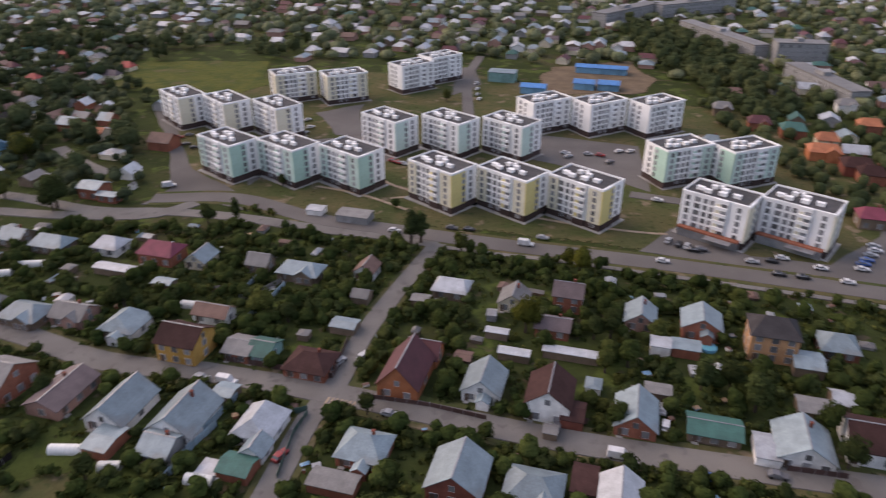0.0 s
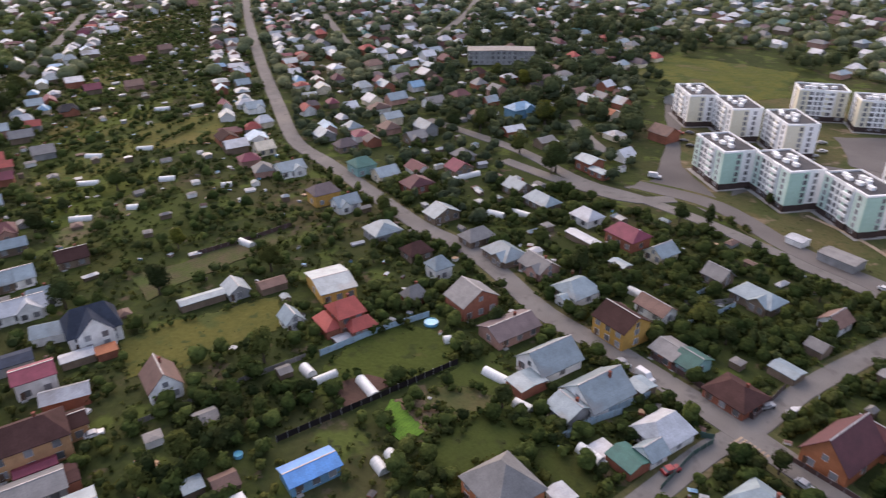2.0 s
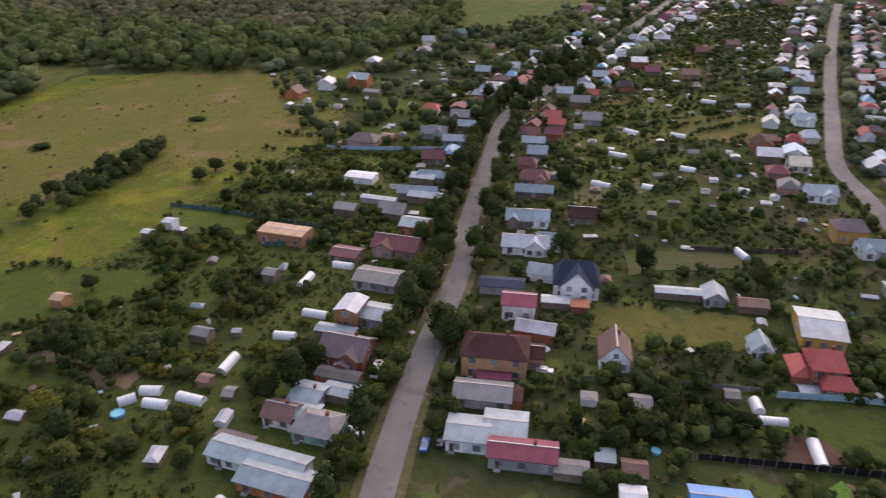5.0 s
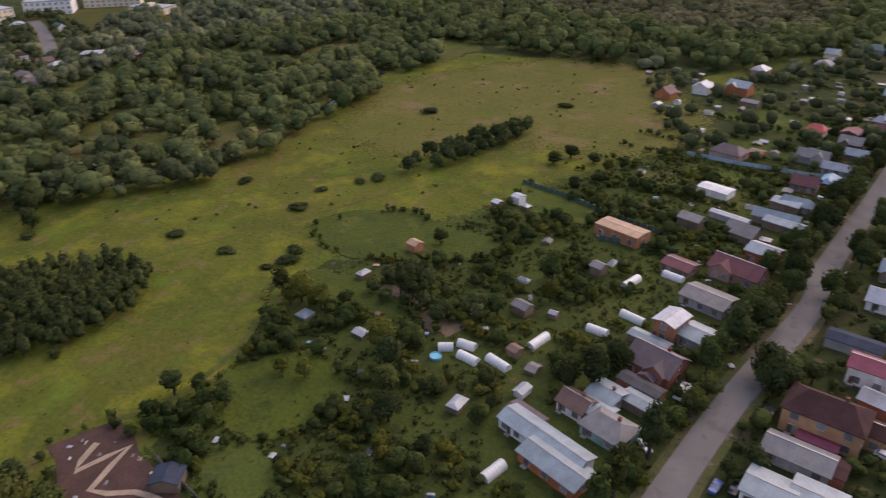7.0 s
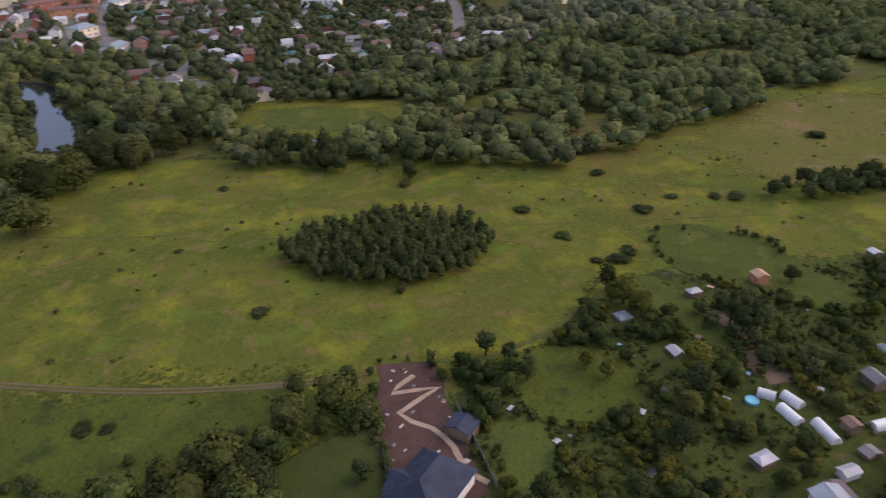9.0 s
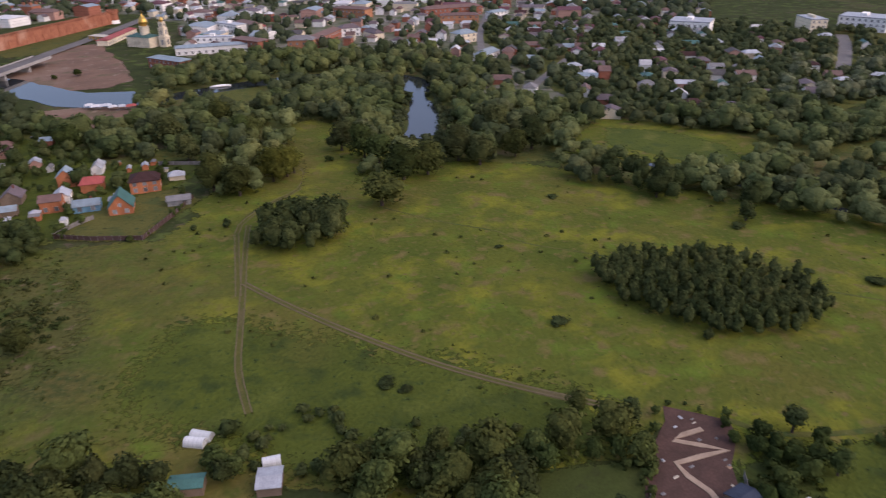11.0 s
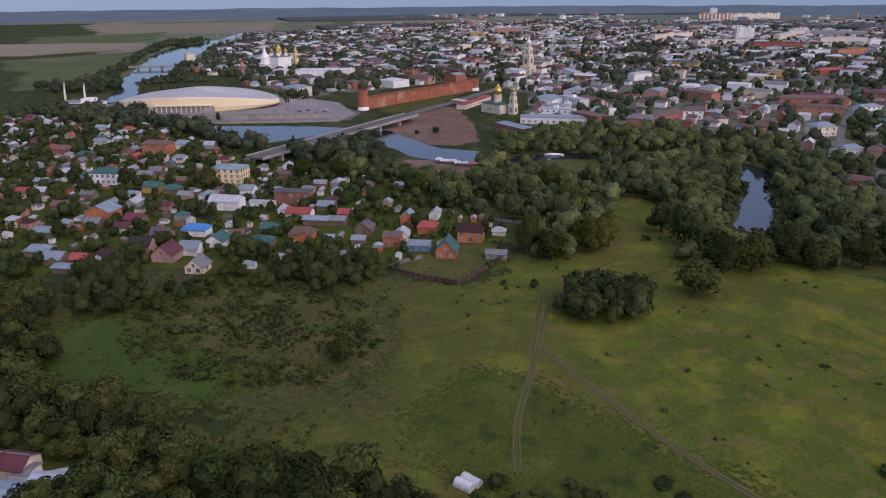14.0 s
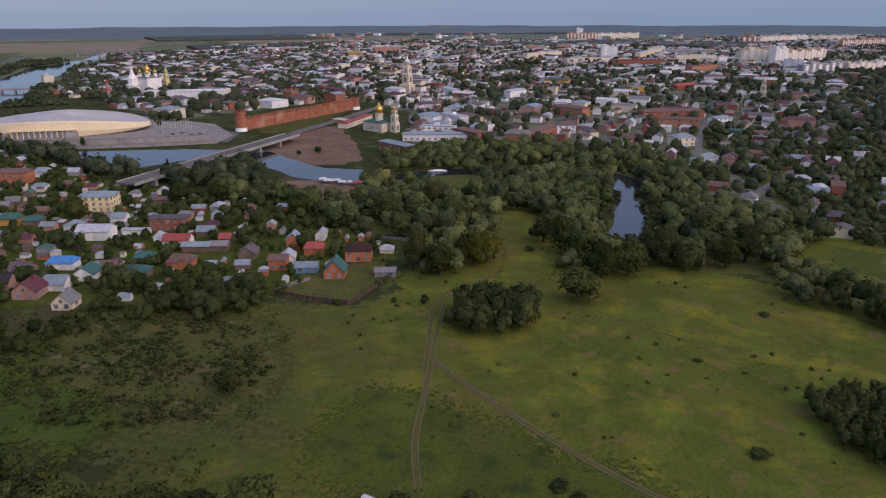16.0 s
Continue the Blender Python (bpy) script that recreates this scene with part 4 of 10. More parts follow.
patch(FIELDS[-1], 0.23, "field", WORNGRASS, "worn grass plot behind a dark fence", "field", 2.0)
FIELDS.append([(-68.7, 99.9), (-57.5, 102.2), (-43.4, 98.8), (-41.9, 91.2), (-48, 86.4), (-55.7, 92.9)])
patch(FIELDS[-1], 0.21, "lawn", LAWN, "rough green lawn of a corner plot", "lawn", 2.0)
FIELDS.append([(-92, 121), (-72, 105), (-78, 99), (-95, 104)])
patch(FIELDS[-1], 0.19, "lawn", LAWN, "dark lawn behind the houses", "lawn", 2.0)
FIELDS.append([(-111.9, 78.1), (-97, 106.4), (-103, 117), (-119.4, 112.8), (-122.7, 97.5), (-119.7, 87.5)])
patch(FIELDS[-1], 0.24, "lawn", GARDENGRASS, "rough garden lawn between two fences", "lawn", 2.0)
FIELDS.append([(-112.4, 81.7), (-110.9, 91.7), (-100.6, 92.4), (-101.4, 78.3)])
patch(FIELDS[-1], 0.26, "vegetable_plot", SOIL, "dug brown vegetable plot", "plot", 4.0)
FIELDS.append([(-344.8, 150.9), (-335, 191.3), (-297.9, 170.2), (-313.3, 136.6)])
patch(FIELDS[-1], 0.21, "field", DRYGRASS, "pale green field beside the gardens", "field", 4.0)
FIELDS.append([(-202, 75.8), (-194.1, 127.8), (-185.3, 124.6), (-185.5, 73)])
patch(FIELDS[-1], 0.23, "field", BEDS, "strip of garden field", "field", 4.0)
FIELDS.append([(-80.3, 82.2), (-77.2, 98.4), (-62.9, 104.5), (-67.6, 89), (-73.5, 78)])
patch(FIELDS[-1], 0.25, "field", LAWN, "yellowish rough lawn beside the gardens", "field", 4.0)
FIELDS.append([(-467.1, -11), (-534.9, 29.4), (-632.6, 82.1), (-697.2, 153.4), (-721, 111.5), (-584.3, 34.2), (-493.7, -19.4)])
patch(FIELDS[-1], 0.20, "field", PASTURE, "bright green field before a wood", "field", 4.0)
FIELDS.append([(-419.2, -36.1), (-447.3, -11.6), (-479, -19.6), (-448.5, -36.7)])
patch(FIELDS[-1], 0.22, "field", MEADOW, "green field beside the wood", "field", 4.0)
FIELDS.append([(-184.1, -138.7), (-200.9, -128.9), (-209.9, -113.6), (-203.2, -98.8), (-200, -70), (-186, -72), (-173.3, -101), (-170.5, -113.9), (-173.4, -127.7)])
patch(FIELDS[-1], 0.24, "field", PASTURE, "green pasture beside the gardens", "field", 4.0)
FIELDS.append([(-151.8, -121.7), (-159.7, -119.1), (-158.8, -105.3), (-157.7, -88.6), (-144.4, -81.6), (-143.5, -94), (-147.4, -107.1)])
patch(FIELDS[-1], 0.24, "field", PASTURE, "green strip of pasture between hedges", "field", 2.0)
FIELDS.append([(-158.3, -96.7), (-158, -92.6), (-154.6, -77.6), (-151.2, -78.9)])
patch(FIELDS[-1], 0.28, "vegetable_plot", DIRT, "brown trodden strip along a hedge", "plot", 1.0)
FIELDS.append([(-106.9, -112), (-116.7, -102.7), (-119.8, -94.5), (-120.2, -87.4), (-112.4, -79.3), (-102.7, -80), (-93.4, -82.2), (-88.2, -89.7), (-90.6, -100), (-93.5, -109.5)])
patch(FIELDS[-1], 0.26, "field", LUSH, "dull grass plot beside the gardens", "field", 4.0)
FIELDS.append([(-146.1, -80.1), (-152.2, -76.1), (-147.3, -64.9), (-142.5, -64.5), (-142.1, -71.5)])
patch(FIELDS[-1], 0.21, "vegetable_plot", DIRT, "brown dug plot beside the gardens", "plot", 4.0)
FIELDS.append([(-79, -97.1), (-86, -93.1), (-85.5, -83.3), (-77.8, -72.4), (-71.2, -72.4), (-71, -78.8), (-72.9, -88)])
patch(FIELDS[-1], 0.23, "field", PASTURE, "green garden plot beside the gardens", "field", 4.0)
FIELDS.append([(-251.8, -82.3), (-239.3, -49.3), (-223.7, -49.5), (-230.9, -81.8)])
patch(FIELDS[-1], 0.25, "field", PASTURE, "fenced green paddock beside the gardens", "field", 4.0)
FIELDS.append([(-32.4, -109.6), (-57.8, -111), (-45.9, -87.6), (-27.2, -97.7)])
patch(FIELDS[-1], 0.20, "lawn", LAWN, "dark green lawn beside the new house", "lawn", 4.0)
FIELDS.append([(-67.2, -130.2), (-80.5, -124.2), (-74.8, -102.8), (-65.4, -77), (-45.9, -87.6)])
patch(FIELDS[-1], 0.22, "yard", SOIL, "bare dark soil yard of a new house", "yard", 4.0)
FIELDS.append([(27.6, -320.3), (5.2, -335.8), (12, -362.1), (43.4, -357.7)])
patch(FIELDS[-1], 0.24, "field", MEADOW, "grassy clearing among willows", "field", 4.0)
FIELDS.append([(-97.4, -323.8), (-169.9, -283.3), (-202, -328.1), (-137.7, -382.7)])
patch(FIELDS[-1], 0.26, "field", MEADOW, "grassy clearing by the river", "field", 4.0)
FIELDS.append([(-138.8, 383.8), (-119.6, 421.5), (-134.7, 480.9), (-219.2, 477.9), (-211.9, 418.2)])
patch(FIELDS[-1], 0.21, "field", ROUGHGRASS, "green waste ground beside the flats", "field", 4.0)
FIELDS.append([(116.2, -255), (84, -249.4), (71.7, -286.8), (83.6, -303.1), (113.6, -277.7)])
patch(FIELDS[-1], 0.23, "lawn", DRYGRASS, "fenced lawn of a brick house", "lawn", 4.0)
FIELDS.append([(101, -323.1), (83.5, -335.3), (76.9, -332.4), (88.4, -310.3)])
patch(FIELDS[-1], 0.25, "lawn", LAWN, "fenced lawn beside the gardens", "lawn", 4.0)
FIELDS.append([(260.5, -559.1), (227.6, -518), (203.3, -509.5), (174, -510), (164, -531.6), (179.6, -579.2), (204.9, -632.9), (235.9, -700), (255.5, -692.3), (262, -645), (262, -592.4)])
patch(FIELDS[-1], 0.20, "bare_ground", EARTH, "bare brown earth by the river", "ground", 4.0)
FIELDS.append([(194.7, -452), (170.8, -457), (152.5, -452.5), (132.6, -450.5), (100.2, -434), (90.5, -421.6), (122.3, -418.9), (124.7, -398.9), (150.7, -396), (172, -418), (186.4, -424.3)])
patch(FIELDS[-1], 0.23, "beach", EARTH, "trodden sandy bank of the river", "ground", 3.0)
patch([(156.4, -419.7), (146.4, -426), (138.4, -415.8), (136.2, -404.6), (144.3, -402.5)], 0.27, "sand_patch", SAND, "pale bare sand on the river bank", "ground", 2.0)
FIELDS.append([(334.7, -701.5), (301, -866.7), (264.5, -846.9), (265.5, -660), (295.4, -644)])
patch(FIELDS[-1], 0.22, "lawn", DRYGRASS, "green bank below the brick wall", "lawn", 4.0)
FIELDS.append([(822.2, -694), (730.8, -749.6), (924.1, -979.5), (1139.9, -1246), (1196.5, -1022.2)])
patch(FIELDS[-1], 0.24, "field", GREENFIELD, "wide green flood meadow across the river", "field", 4.0)
FIELDS.append([(1661.7, -930.7), (1290, -1104.2), (1202, -1315.3), (1338.4, -1526.6), (1602.3, -1378), (2095.4, -1181.5)])
patch(FIELDS[-1], 0.26, "field", TANFIELD, "wide dry field beyond the river", "field", 4.0)
FIELDS.append([(3503.4, -1995.8), (2618.5, -2616.5), (2246, -2957.5), (2443.3, -3265.7), (3496.1, -3038.6), (4588.4, -2623.3)])
patch(FIELDS[-1], 0.21, "field", TANFIELD, "far strip of dry field", "field", 4.0)
FIELDS.append([(2159.7, -3698), (1252.5, -4013.2), (1335.3, -4520), (2585.7, -4286)])
patch(FIELDS[-1], 0.23, "field", TANFIELD, "far strip of dry field", "field", 4.0)
FIELDS.append([(1335.3, -4520), (369.7, -4726.3), (422, -5380.1), (1493.4, -5353.4)])
patch(FIELDS[-1], 0.25, "field", GREENFIELD, "far strip of green field", "field", 4.0)
FIELDS.append([(1438.3, -2680.6), (993.7, -2871.1), (1103.9, -3270.8), (1642.6, -3119.3)])
patch(FIELDS[-1], 0.20, "field", GREENFIELD, "far strip of green field", "field", 4.0)
FIELDS.append([(-574.3, -40.6), (-569.8, 37.2), (-581.5, 93.5), (-720.4, 213.1), (-970.2, 293.6), (-1235.1, -47.4)])
patch(FIELDS[-1], 0.22, "field", PASTURE, "bright green field before a wood", "field", 4.0)
FIELDS.append([(-509.5, -471), (-581.3, -351.3), (-733.3, -451.5), (-603.5, -539.2)])
patch(FIELDS[-1], 0.24, "field", GREENFIELD, "wide pale green field on a rise", "field", 4.0)
FIELDS.append([(-368.2, -560.5), (-455.1, -499.3), (-544.5, -462.7), (-559.1, -567.7), (-439, -658.5)])
patch(FIELDS[-1], 0.26, "field", DRYGRASS, "open waste ground below pale blocks", "field", 4.0)
FIELDS.append([(1767.3, -1824.7), (1327.1, -2053.2), (1850.1, -2870), (2561.8, -2497.6)])
patch(FIELDS[-1], 0.21, "field", TANFIELD, "wide brown ploughed field far off", "field", 4.0)
FIELDS.append([(1461, -1254.1), (1436.6, -1576.8), (1725.4, -1975), (1873.7, -1616)])
patch(FIELDS[-1], 0.23, "field", GREENFIELD, "far dry field beside the gardens", "field", 4.0)
FIELDS.append([(1347.7, -2754.4), (979.5, -3138.2), (1099.5, -3522.7), (1568.6, -3208.2)])
patch(FIELDS[-1], 0.25, "field", TANFIELD, "far dry field beside the gardens", "field", 4.0)
FIELDS.append([(275.7, -354.8), (244.9, -357), (226.7, -312.7), (263, -307.4)])
patch(FIELDS[-1], 0.20, "yard", PAVING, "pale gravel yard beside the gardens", "yard", 4.0)
FIELDS.append([(46.6, 404), (49.7, 441.3), (60.1, 471.7), (112.3, 489.9), (118, 440), (106, 409.9)])
patch(FIELDS[-1], 0.22, "yard", DIRT, "sandy works yard beside the gardens", "yard", 4.0)
FIELDS.append([(-77.8, 364.3), (-55.8, 381.1), (-47.4, 327.7), (-62.5, 327.2)])
patch(FIELDS[-1], 0.24, "yard", ASPHALT, "dark asphalt courtyard beside the gardens", "yard", 4.0)
ESTATE = [(-109.3, 255.6), (-23.8, 232.1), (69.6, 212.7), (131.8, 192.1), (172.7, 270.6), (145.6, 371.9), (123.9, 473.7), (-7.6, 485.5), (-146.2, 480.5), (-159, 361.5)]
patch([(-109.3, 255.6), (-23.8, 232.1), (69.6, 212.7), (131.8, 192.1), (172.7, 270.6), (145.6, 371.9), (-7, 453.7), (-137.6, 449.1), (-159, 361.5)], 0.12, "estate_ground", WORNGRASS, "worn grass round the blocks of flats", "grass", 3.0)
patch([(75.5, 228.2), (96.1, 207.5), (119.6, 202.5), (146.7, 223.7), (158.2, 242.8), (186, 243.7), (145.8, 177.9), (59.7, 210.4)], 0.2, "parking", ASPHALT, "asphalt parking by the flats", "car park", 1.0)
patch([(-122.3, 243.1), (-117.1, 258.2), (-135.9, 308.4), (-163.5, 361.4), (-171.9, 382.7), (-167.2, 382.9), (-115.5, 280.1), (-89.1, 256.3), (-79.4, 237.7), (-94.5, 245)], 0.2, "forecourt", ASPHALT, "asphalt forecourt", "road", 1.5)
patch([(-79.9, 318.3), (-59.1, 323.1), (-50.6, 340.9), (-15.1, 312.4), (-31.7, 293.2), (-63.3, 262.9), (-81.6, 281.2), (-86.2, 262.2), (-109.4, 317.3)], 0.17, "courtyard", ASPHALT, "asphalt courtyard between the blocks of flats", "road", 1.0)
patch([(39.1, 330.6), (82.4, 315.6), (75.2, 261.6), (49.3, 285.5), (21.1, 302.2)], 0.17, "courtyard", ASPHALT, "asphalt courtyard between the blocks of flats", "road", 1.0)
patch([(-6.1, 400.1), (10.6, 426), (7.7, 469.6), (-3.6, 469.2)], 0.17, "courtyard", ASPHALT, "asphalt courtyard between the blocks of flats", "road", 1.0)
strip([(-243.5, 257.1), (-181.5, 250.4), (-139.2, 237.3), (-111.1, 236.7), (-82.2, 232.6), (-51.4, 224.1), (-22.6, 218.3), (-8, 213)], 3, 0.26, "road", OLDROAD, "old village road", "road")
strip([(-6, 211.2), (4.8, 208.3), (15.9, 205.8), (26.9, 203.8), (41.2, 200.4), (58.2, 195.4), (80, 189.8), (125.4, 176.7), (166.7, 160.2)], 1.1, 0.26, "footpath", OLDROAD, "worn asphalt footpath beside a grass verge", "path")
strip([(2, 211.2), (16, 208.4), (34.6, 203.6), (59, 198.6), (80, 193.3), (125.4, 180.6)], 1.3, 0.22, "verge", LUSH, "strip of rough grass between road and footpath", "grass", taken=False)
strip([(-120.1, 248.5), (-87.1, 249.6), (-52.9, 232.1), (-23.1, 223.6), (16.3, 212.7), (65, 201.5), (127.9, 184.6), (173.1, 171.3)], 4.2, 0.34, "road", ASPHALT, "two-lane asphalt road past the blocks of flats", "road")
strip([(-7.7, 213.6), (-19.3, 180.6), (-26.4, 156.8), (-30.4, 135.2), (-34.4, 124), (-38.4, 101), (-41.6, 85.3)], 4.4, 0.21, "verge", WORNGRASS, "worn dusty grass verge of the street", "verge", False)
strip([(120, 100.4), (87.4, 106.9), (29.8, 117.7), (-1.3, 125.6), (-30.1, 133.5), (-65.9, 141.5), (-67.6, 141.3), (-92.1, 144.8), (-116.6, 154.8), (-136.1, 160.8), (-157.9, 162.5), (-195, 172), (-233.8, 182)], 5.6, 0.22, "verge", WORNGRASS, "worn dusty grass verge of the street", "verge", False)
strip([(-90.3, -8.2), (-110.3, -3.6), (-143.1, 5.1), (-198.9, 22.8), (-220, 25.7), (-278, 40.9), (-341.7, 57.7)], 5.4, 0.23, "verge", WORNGRASS, "worn dusty grass verge of the street", "verge", False)
strip([(-120.1, 248.5), (-87.1, 249.6), (-52.9, 232.1), (-23.1, 223.6), (16.3, 212.7), (65, 201.5), (127.9, 184.6), (173.1, 171.3)], 6.2, 0.24, "verge", WORNGRASS, "worn dusty grass verge of the street", "verge", False)
STREETS = [[(-7.7, 213.6), (-19.3, 180.6), (-26.4, 156.8), (-30.4, 135.2), (-34.4, 124), (-38.4, 101), (-41.6, 85.3)], [(100.6, 104), (87.4, 106.9), (29.8, 117.7), (-1.3, 125.6), (-30.1, 133.5), (-65.9, 141.5), (-67.6, 141.3), (-92.1, 144.8), (-116.6, 154.8), (-136.1, 160.8), (-157.9, 162.5), (-195, 172), (-233.8, 182)], [(-82.2, 232.6), (-51.4, 224.1), (-22.6, 218.3), (-4.7, 211.2), (34.2, 202.9), (77.2, 193.9), (125.4, 179.7)]]
strip([(-7.7, 213.6), (-19.3, 180.6), (-26.4, 156.8), (-30.4, 135.2), (-34.4, 124), (-38.4, 101), (-41.6, 85.3)], 2.9, 0.38, "road", OLDROAD, "worn asphalt cross street", "road")
strip([(120, 100.4), (87.4, 106.9), (29.8, 117.7), (-1.3, 125.6), (-30.1, 133.5), (-65.9, 141.5), (-67.6, 141.3), (-92.1, 144.8), (-116.6, 154.8), (-136.1, 160.8), (-157.9, 162.5), (-195, 172), (-233.8, 182), (-266.6, 190), (-318.5, 218.6), (-417, 275.7), (-554.1, 359.4), (-672.7, 435.6)], 3.6, 0.42, "road", OLDROAD, "worn asphalt village street", "road")
strip([(-90.3, -8.2), (-110.3, -3.6), (-143.1, 5.1), (-198.9, 22.8), (-220, 25.7), (-278, 40.9), (-341.7, 57.7), (-370.2, 72.7), (-391.7, 88.9), (-474.4, 137.8), (-650.7, 248.1), (-710.5, 284.1)], 3.5, 0.4, "road", OLDROAD, "tree-lined worn asphalt street", "road")
strip([(-177.2, 235.6), (-149.2, 232.4), (-126.5, 231.8), (-112.5, 234.5), (-101.7, 245.2)], 3, 0.28, "road", OLDROAD, "village lane", "road")
strip([(-186.7, 305.4), (-163.2, 283.8), (-148.8, 274.2)], 3, 0.24, "road", OLDROAD, "village lane", "road")
strip([(-378.5, 406.9), (-445.2, 527.3), (-495.3, 601.5)], 3.5, 0.3, "road", OLDROAD, "distant village street", "road")
strip([(-409.2, 349.1), (-466.5, 385.1), (-538.6, 430.3)], 3, 0.3, "road", OLDROAD, "distant village lane", "road")
strip([(3.4, 342.7), (3.1, 439.5), (12, 503.6)], 3, 0.36, "road", ASPHALT, "estate road", "road")
strip([(66.7, 258.5), (87.9, 250.9)], 3, 0.36, "road", ASPHALT, "estate road", "road")
track([(46.2, -256.3), (44.5, -232.1), (41.8, -207.3), (39.2, -179.7), (36, -153.6), (31.9, -140.8)], "faint earth track over the meadow", 0.6)
track([(42, -208.5), (33.2, -198.7), (24.2, -189.9), (8.6, -174.7), (-16.4, -154.1), (-41, -138.5), (-58.8, -129.5)], "earth track over the meadow")
track([(42.4, -199.8), (49.5, -256.4), (40.5, -277.1), (29.4, -292.4), (26.3, -308.4), (30.2, -319.5)], "earth track over the meadow", 0.6)
strip([(-4.2, -267.2), (-27.8, -248.1), (-48, -235.5), (-55.6, -224.4), (-76.6, -212.1), (-107.5, -193.6), (-144, -174), (-188.5, -146.9), (-231.9, -120.9)], 0.45, 0.14, "track", ROUGHGRASS, "trodden line through the meadow", "track")
strip([(-129.6, -119.4), (-114, -114.7), (-91, -116.1), (-80.4, -123)], 0.9, 0.14, "track", ROUGHGRASS, "trodden line at the meadow edge", "track")
strip([(-42.9, 282.5), (-26.7, 264.1), (-12.5, 255.9), (7.4, 248.3), (18, 243.4)], 0.7, 0.24, "footpath", SAND, "trodden sandy footpath by the flats", "path")
strip([(-12.5, 255.9), (-3.9, 272.2), (0.3, 283.9)], 0.7, 0.246, "footpath", SAND, "trodden sandy footpath by the flats", "path")
strip([(-27.8, 251.5), (-12.5, 255.9)], 0.7, 0.252, "footpath", SAND, "trodden sandy footpath by the flats", "path")
strip([(9.4, 243.1), (37.8, 231.6), (62.7, 224.6), (72.4, 223.5)], 0.7, 0.258, "footpath", SAND, "trodden sandy footpath by the flats", "path")
strip([(-58.7, 263.1), (-39.3, 255), (-20.4, 241.1)], 0.7, 0.264, "footpath", SAND, "trodden sandy footpath by the flats", "path")
strip([(233.7, -867), (251.9, -724.8), (262.9, -653.3), (268.4, -584.1), (284.6, -527.9), (294.8, -464.5), (295.6, -413.9), (291.5, -364.8)], 6, 1.2, "road", ASPHALT, "asphalt road over the bridge", "road")
strip([(-97.2, -559.2), (-104.9, -604.5), (-117.8, -686.6), (-147.4, -816.2)], 3, 0.3, "road", OLDROAD, "town street", "road")
strip([(61.9, -634.7), (27.1, -709.7), (7.6, -772.4)], 4, 0.3, "road", OLDROAD, "town street", "road")
strip([(-339.1, -463.9), (-399.4, -550.1), (-434.6, -607.2)], 5, 0.3, "road", OLDROAD, "straight pale road through the far quarter", "road")
strip([(-111.1, -454.9), (-143.9, -513.2), (-163.7, -548.4)], 3, 0.3, "road", OLDROAD, "lane to the river", "road")
for k in range(7):
    m = pose(-28.1, 129.1, 0.0, 0, 0, -14)
    z = part("crossing_stripe", boxes((-3.6 + k * 1.1, -2.2, 0.4, -3.05 + k * 1.1, 2.2, 0.455)), SAND, None)
    z.matrix_world = m
    tagged(z, "worn pale stripe of a street crossing", "road marking", kind="structure")
patch([(600, -640), (644, -691.2), (690, -745), (730.2, -781.5), (736.6, -815), (739, -859.8), (829, -986.7), (944.5, -1181.7), (1147, -1560.8), (1262, -1800), (1330, -1960), (1390, -1960), (1270, -1720), (1190.5, -1505.9), (1176.3, -1405.3), (1038.7, -1171.4), (911.8, -995.2), (800.9, -842.2), (698.5, -715), (640, -640), (620, -610)], 0.3, "river", WATER, "calm dark river water reflecting the sky", "river", 3.0)
patch([(375.2, -475.8), (413.7, -527), (320.7, -553.9), (256.6, -558), (182.5, -497.5), (149.8, -496.5), (137.4, -455.5), (167.3, -455.7), (191.9, -463.7), (244.5, -509.2), (296.7, -511.3), (320.2, -472.8)], 0.3, "river", WATER, "calm dark river water reflecting the sky", "river", 3.0)
patch([(-21, -360.4), (-31, -440.1), (-36.9, -463.4), (-41.9, -464.9), (-44.8, -395.3), (-41.2, -366.5), (-31.4, -356)], 0.3, "river", WATER, "calm dark river water reflecting the sky", "river", 3.0)
strip([(-36.7, -460.4), (-36.8, -495.2), (-6, -518.5), (41.1, -518.3), (94.7, -494.5), (133.6, -467.6)], 9, 0.28, "river", WATER, "dark river winding between willows", "river")
strip([(-129.7, -301), (-167.3, -258.7), (-194.5, -227.7), (-233.5, -220.2), (-263.2, -218.2), (-289.9, -215.1), (-344.9, -222.4), (-389, -224.5)], 1.8, 0.26, "river", WATER, "dark river winding between willows", "river")
strip([(-73.4, -120.2), (-65.3, -117.4), (-75.7, -112.7), (-62.9, -110.4), (-66.4, -101.6), (-66.9, -94.3), (-65.1, -87.3), (-66.7, -81.6)], 0.7, 0.36, "garden_path", SAND, "sandy zigzag path over bare soil", "path")

# ---- the blocks of flats ----
FLATS = {"white": (0.86, 0.86, 0.85), "ochre": (0.68, 0.58, 0.25), "mint": (0.42, 0.6, 0.51), "palecream": (0.7, 0.66, 0.52), "palemint": (0.55, 0.68, 0.62)}
PLASTER = {k: material("plaster_" + k, c, tone(c, 0.9), scale=0.15, fine=3.0, vary=0.03, stain=tone(c, 0.84), generated=True) for k, c in FLATS.items()}
PLINTH = plain("dark_brown_plinth", (0.07, 0.05, 0.045), scale=0.5)
ROOFFELT = material("roofing_felt", (0.06, 0.06, 0.063), (0.085, 0.083, 0.083), scale=0.15, fine=1.0, vary=0.05)


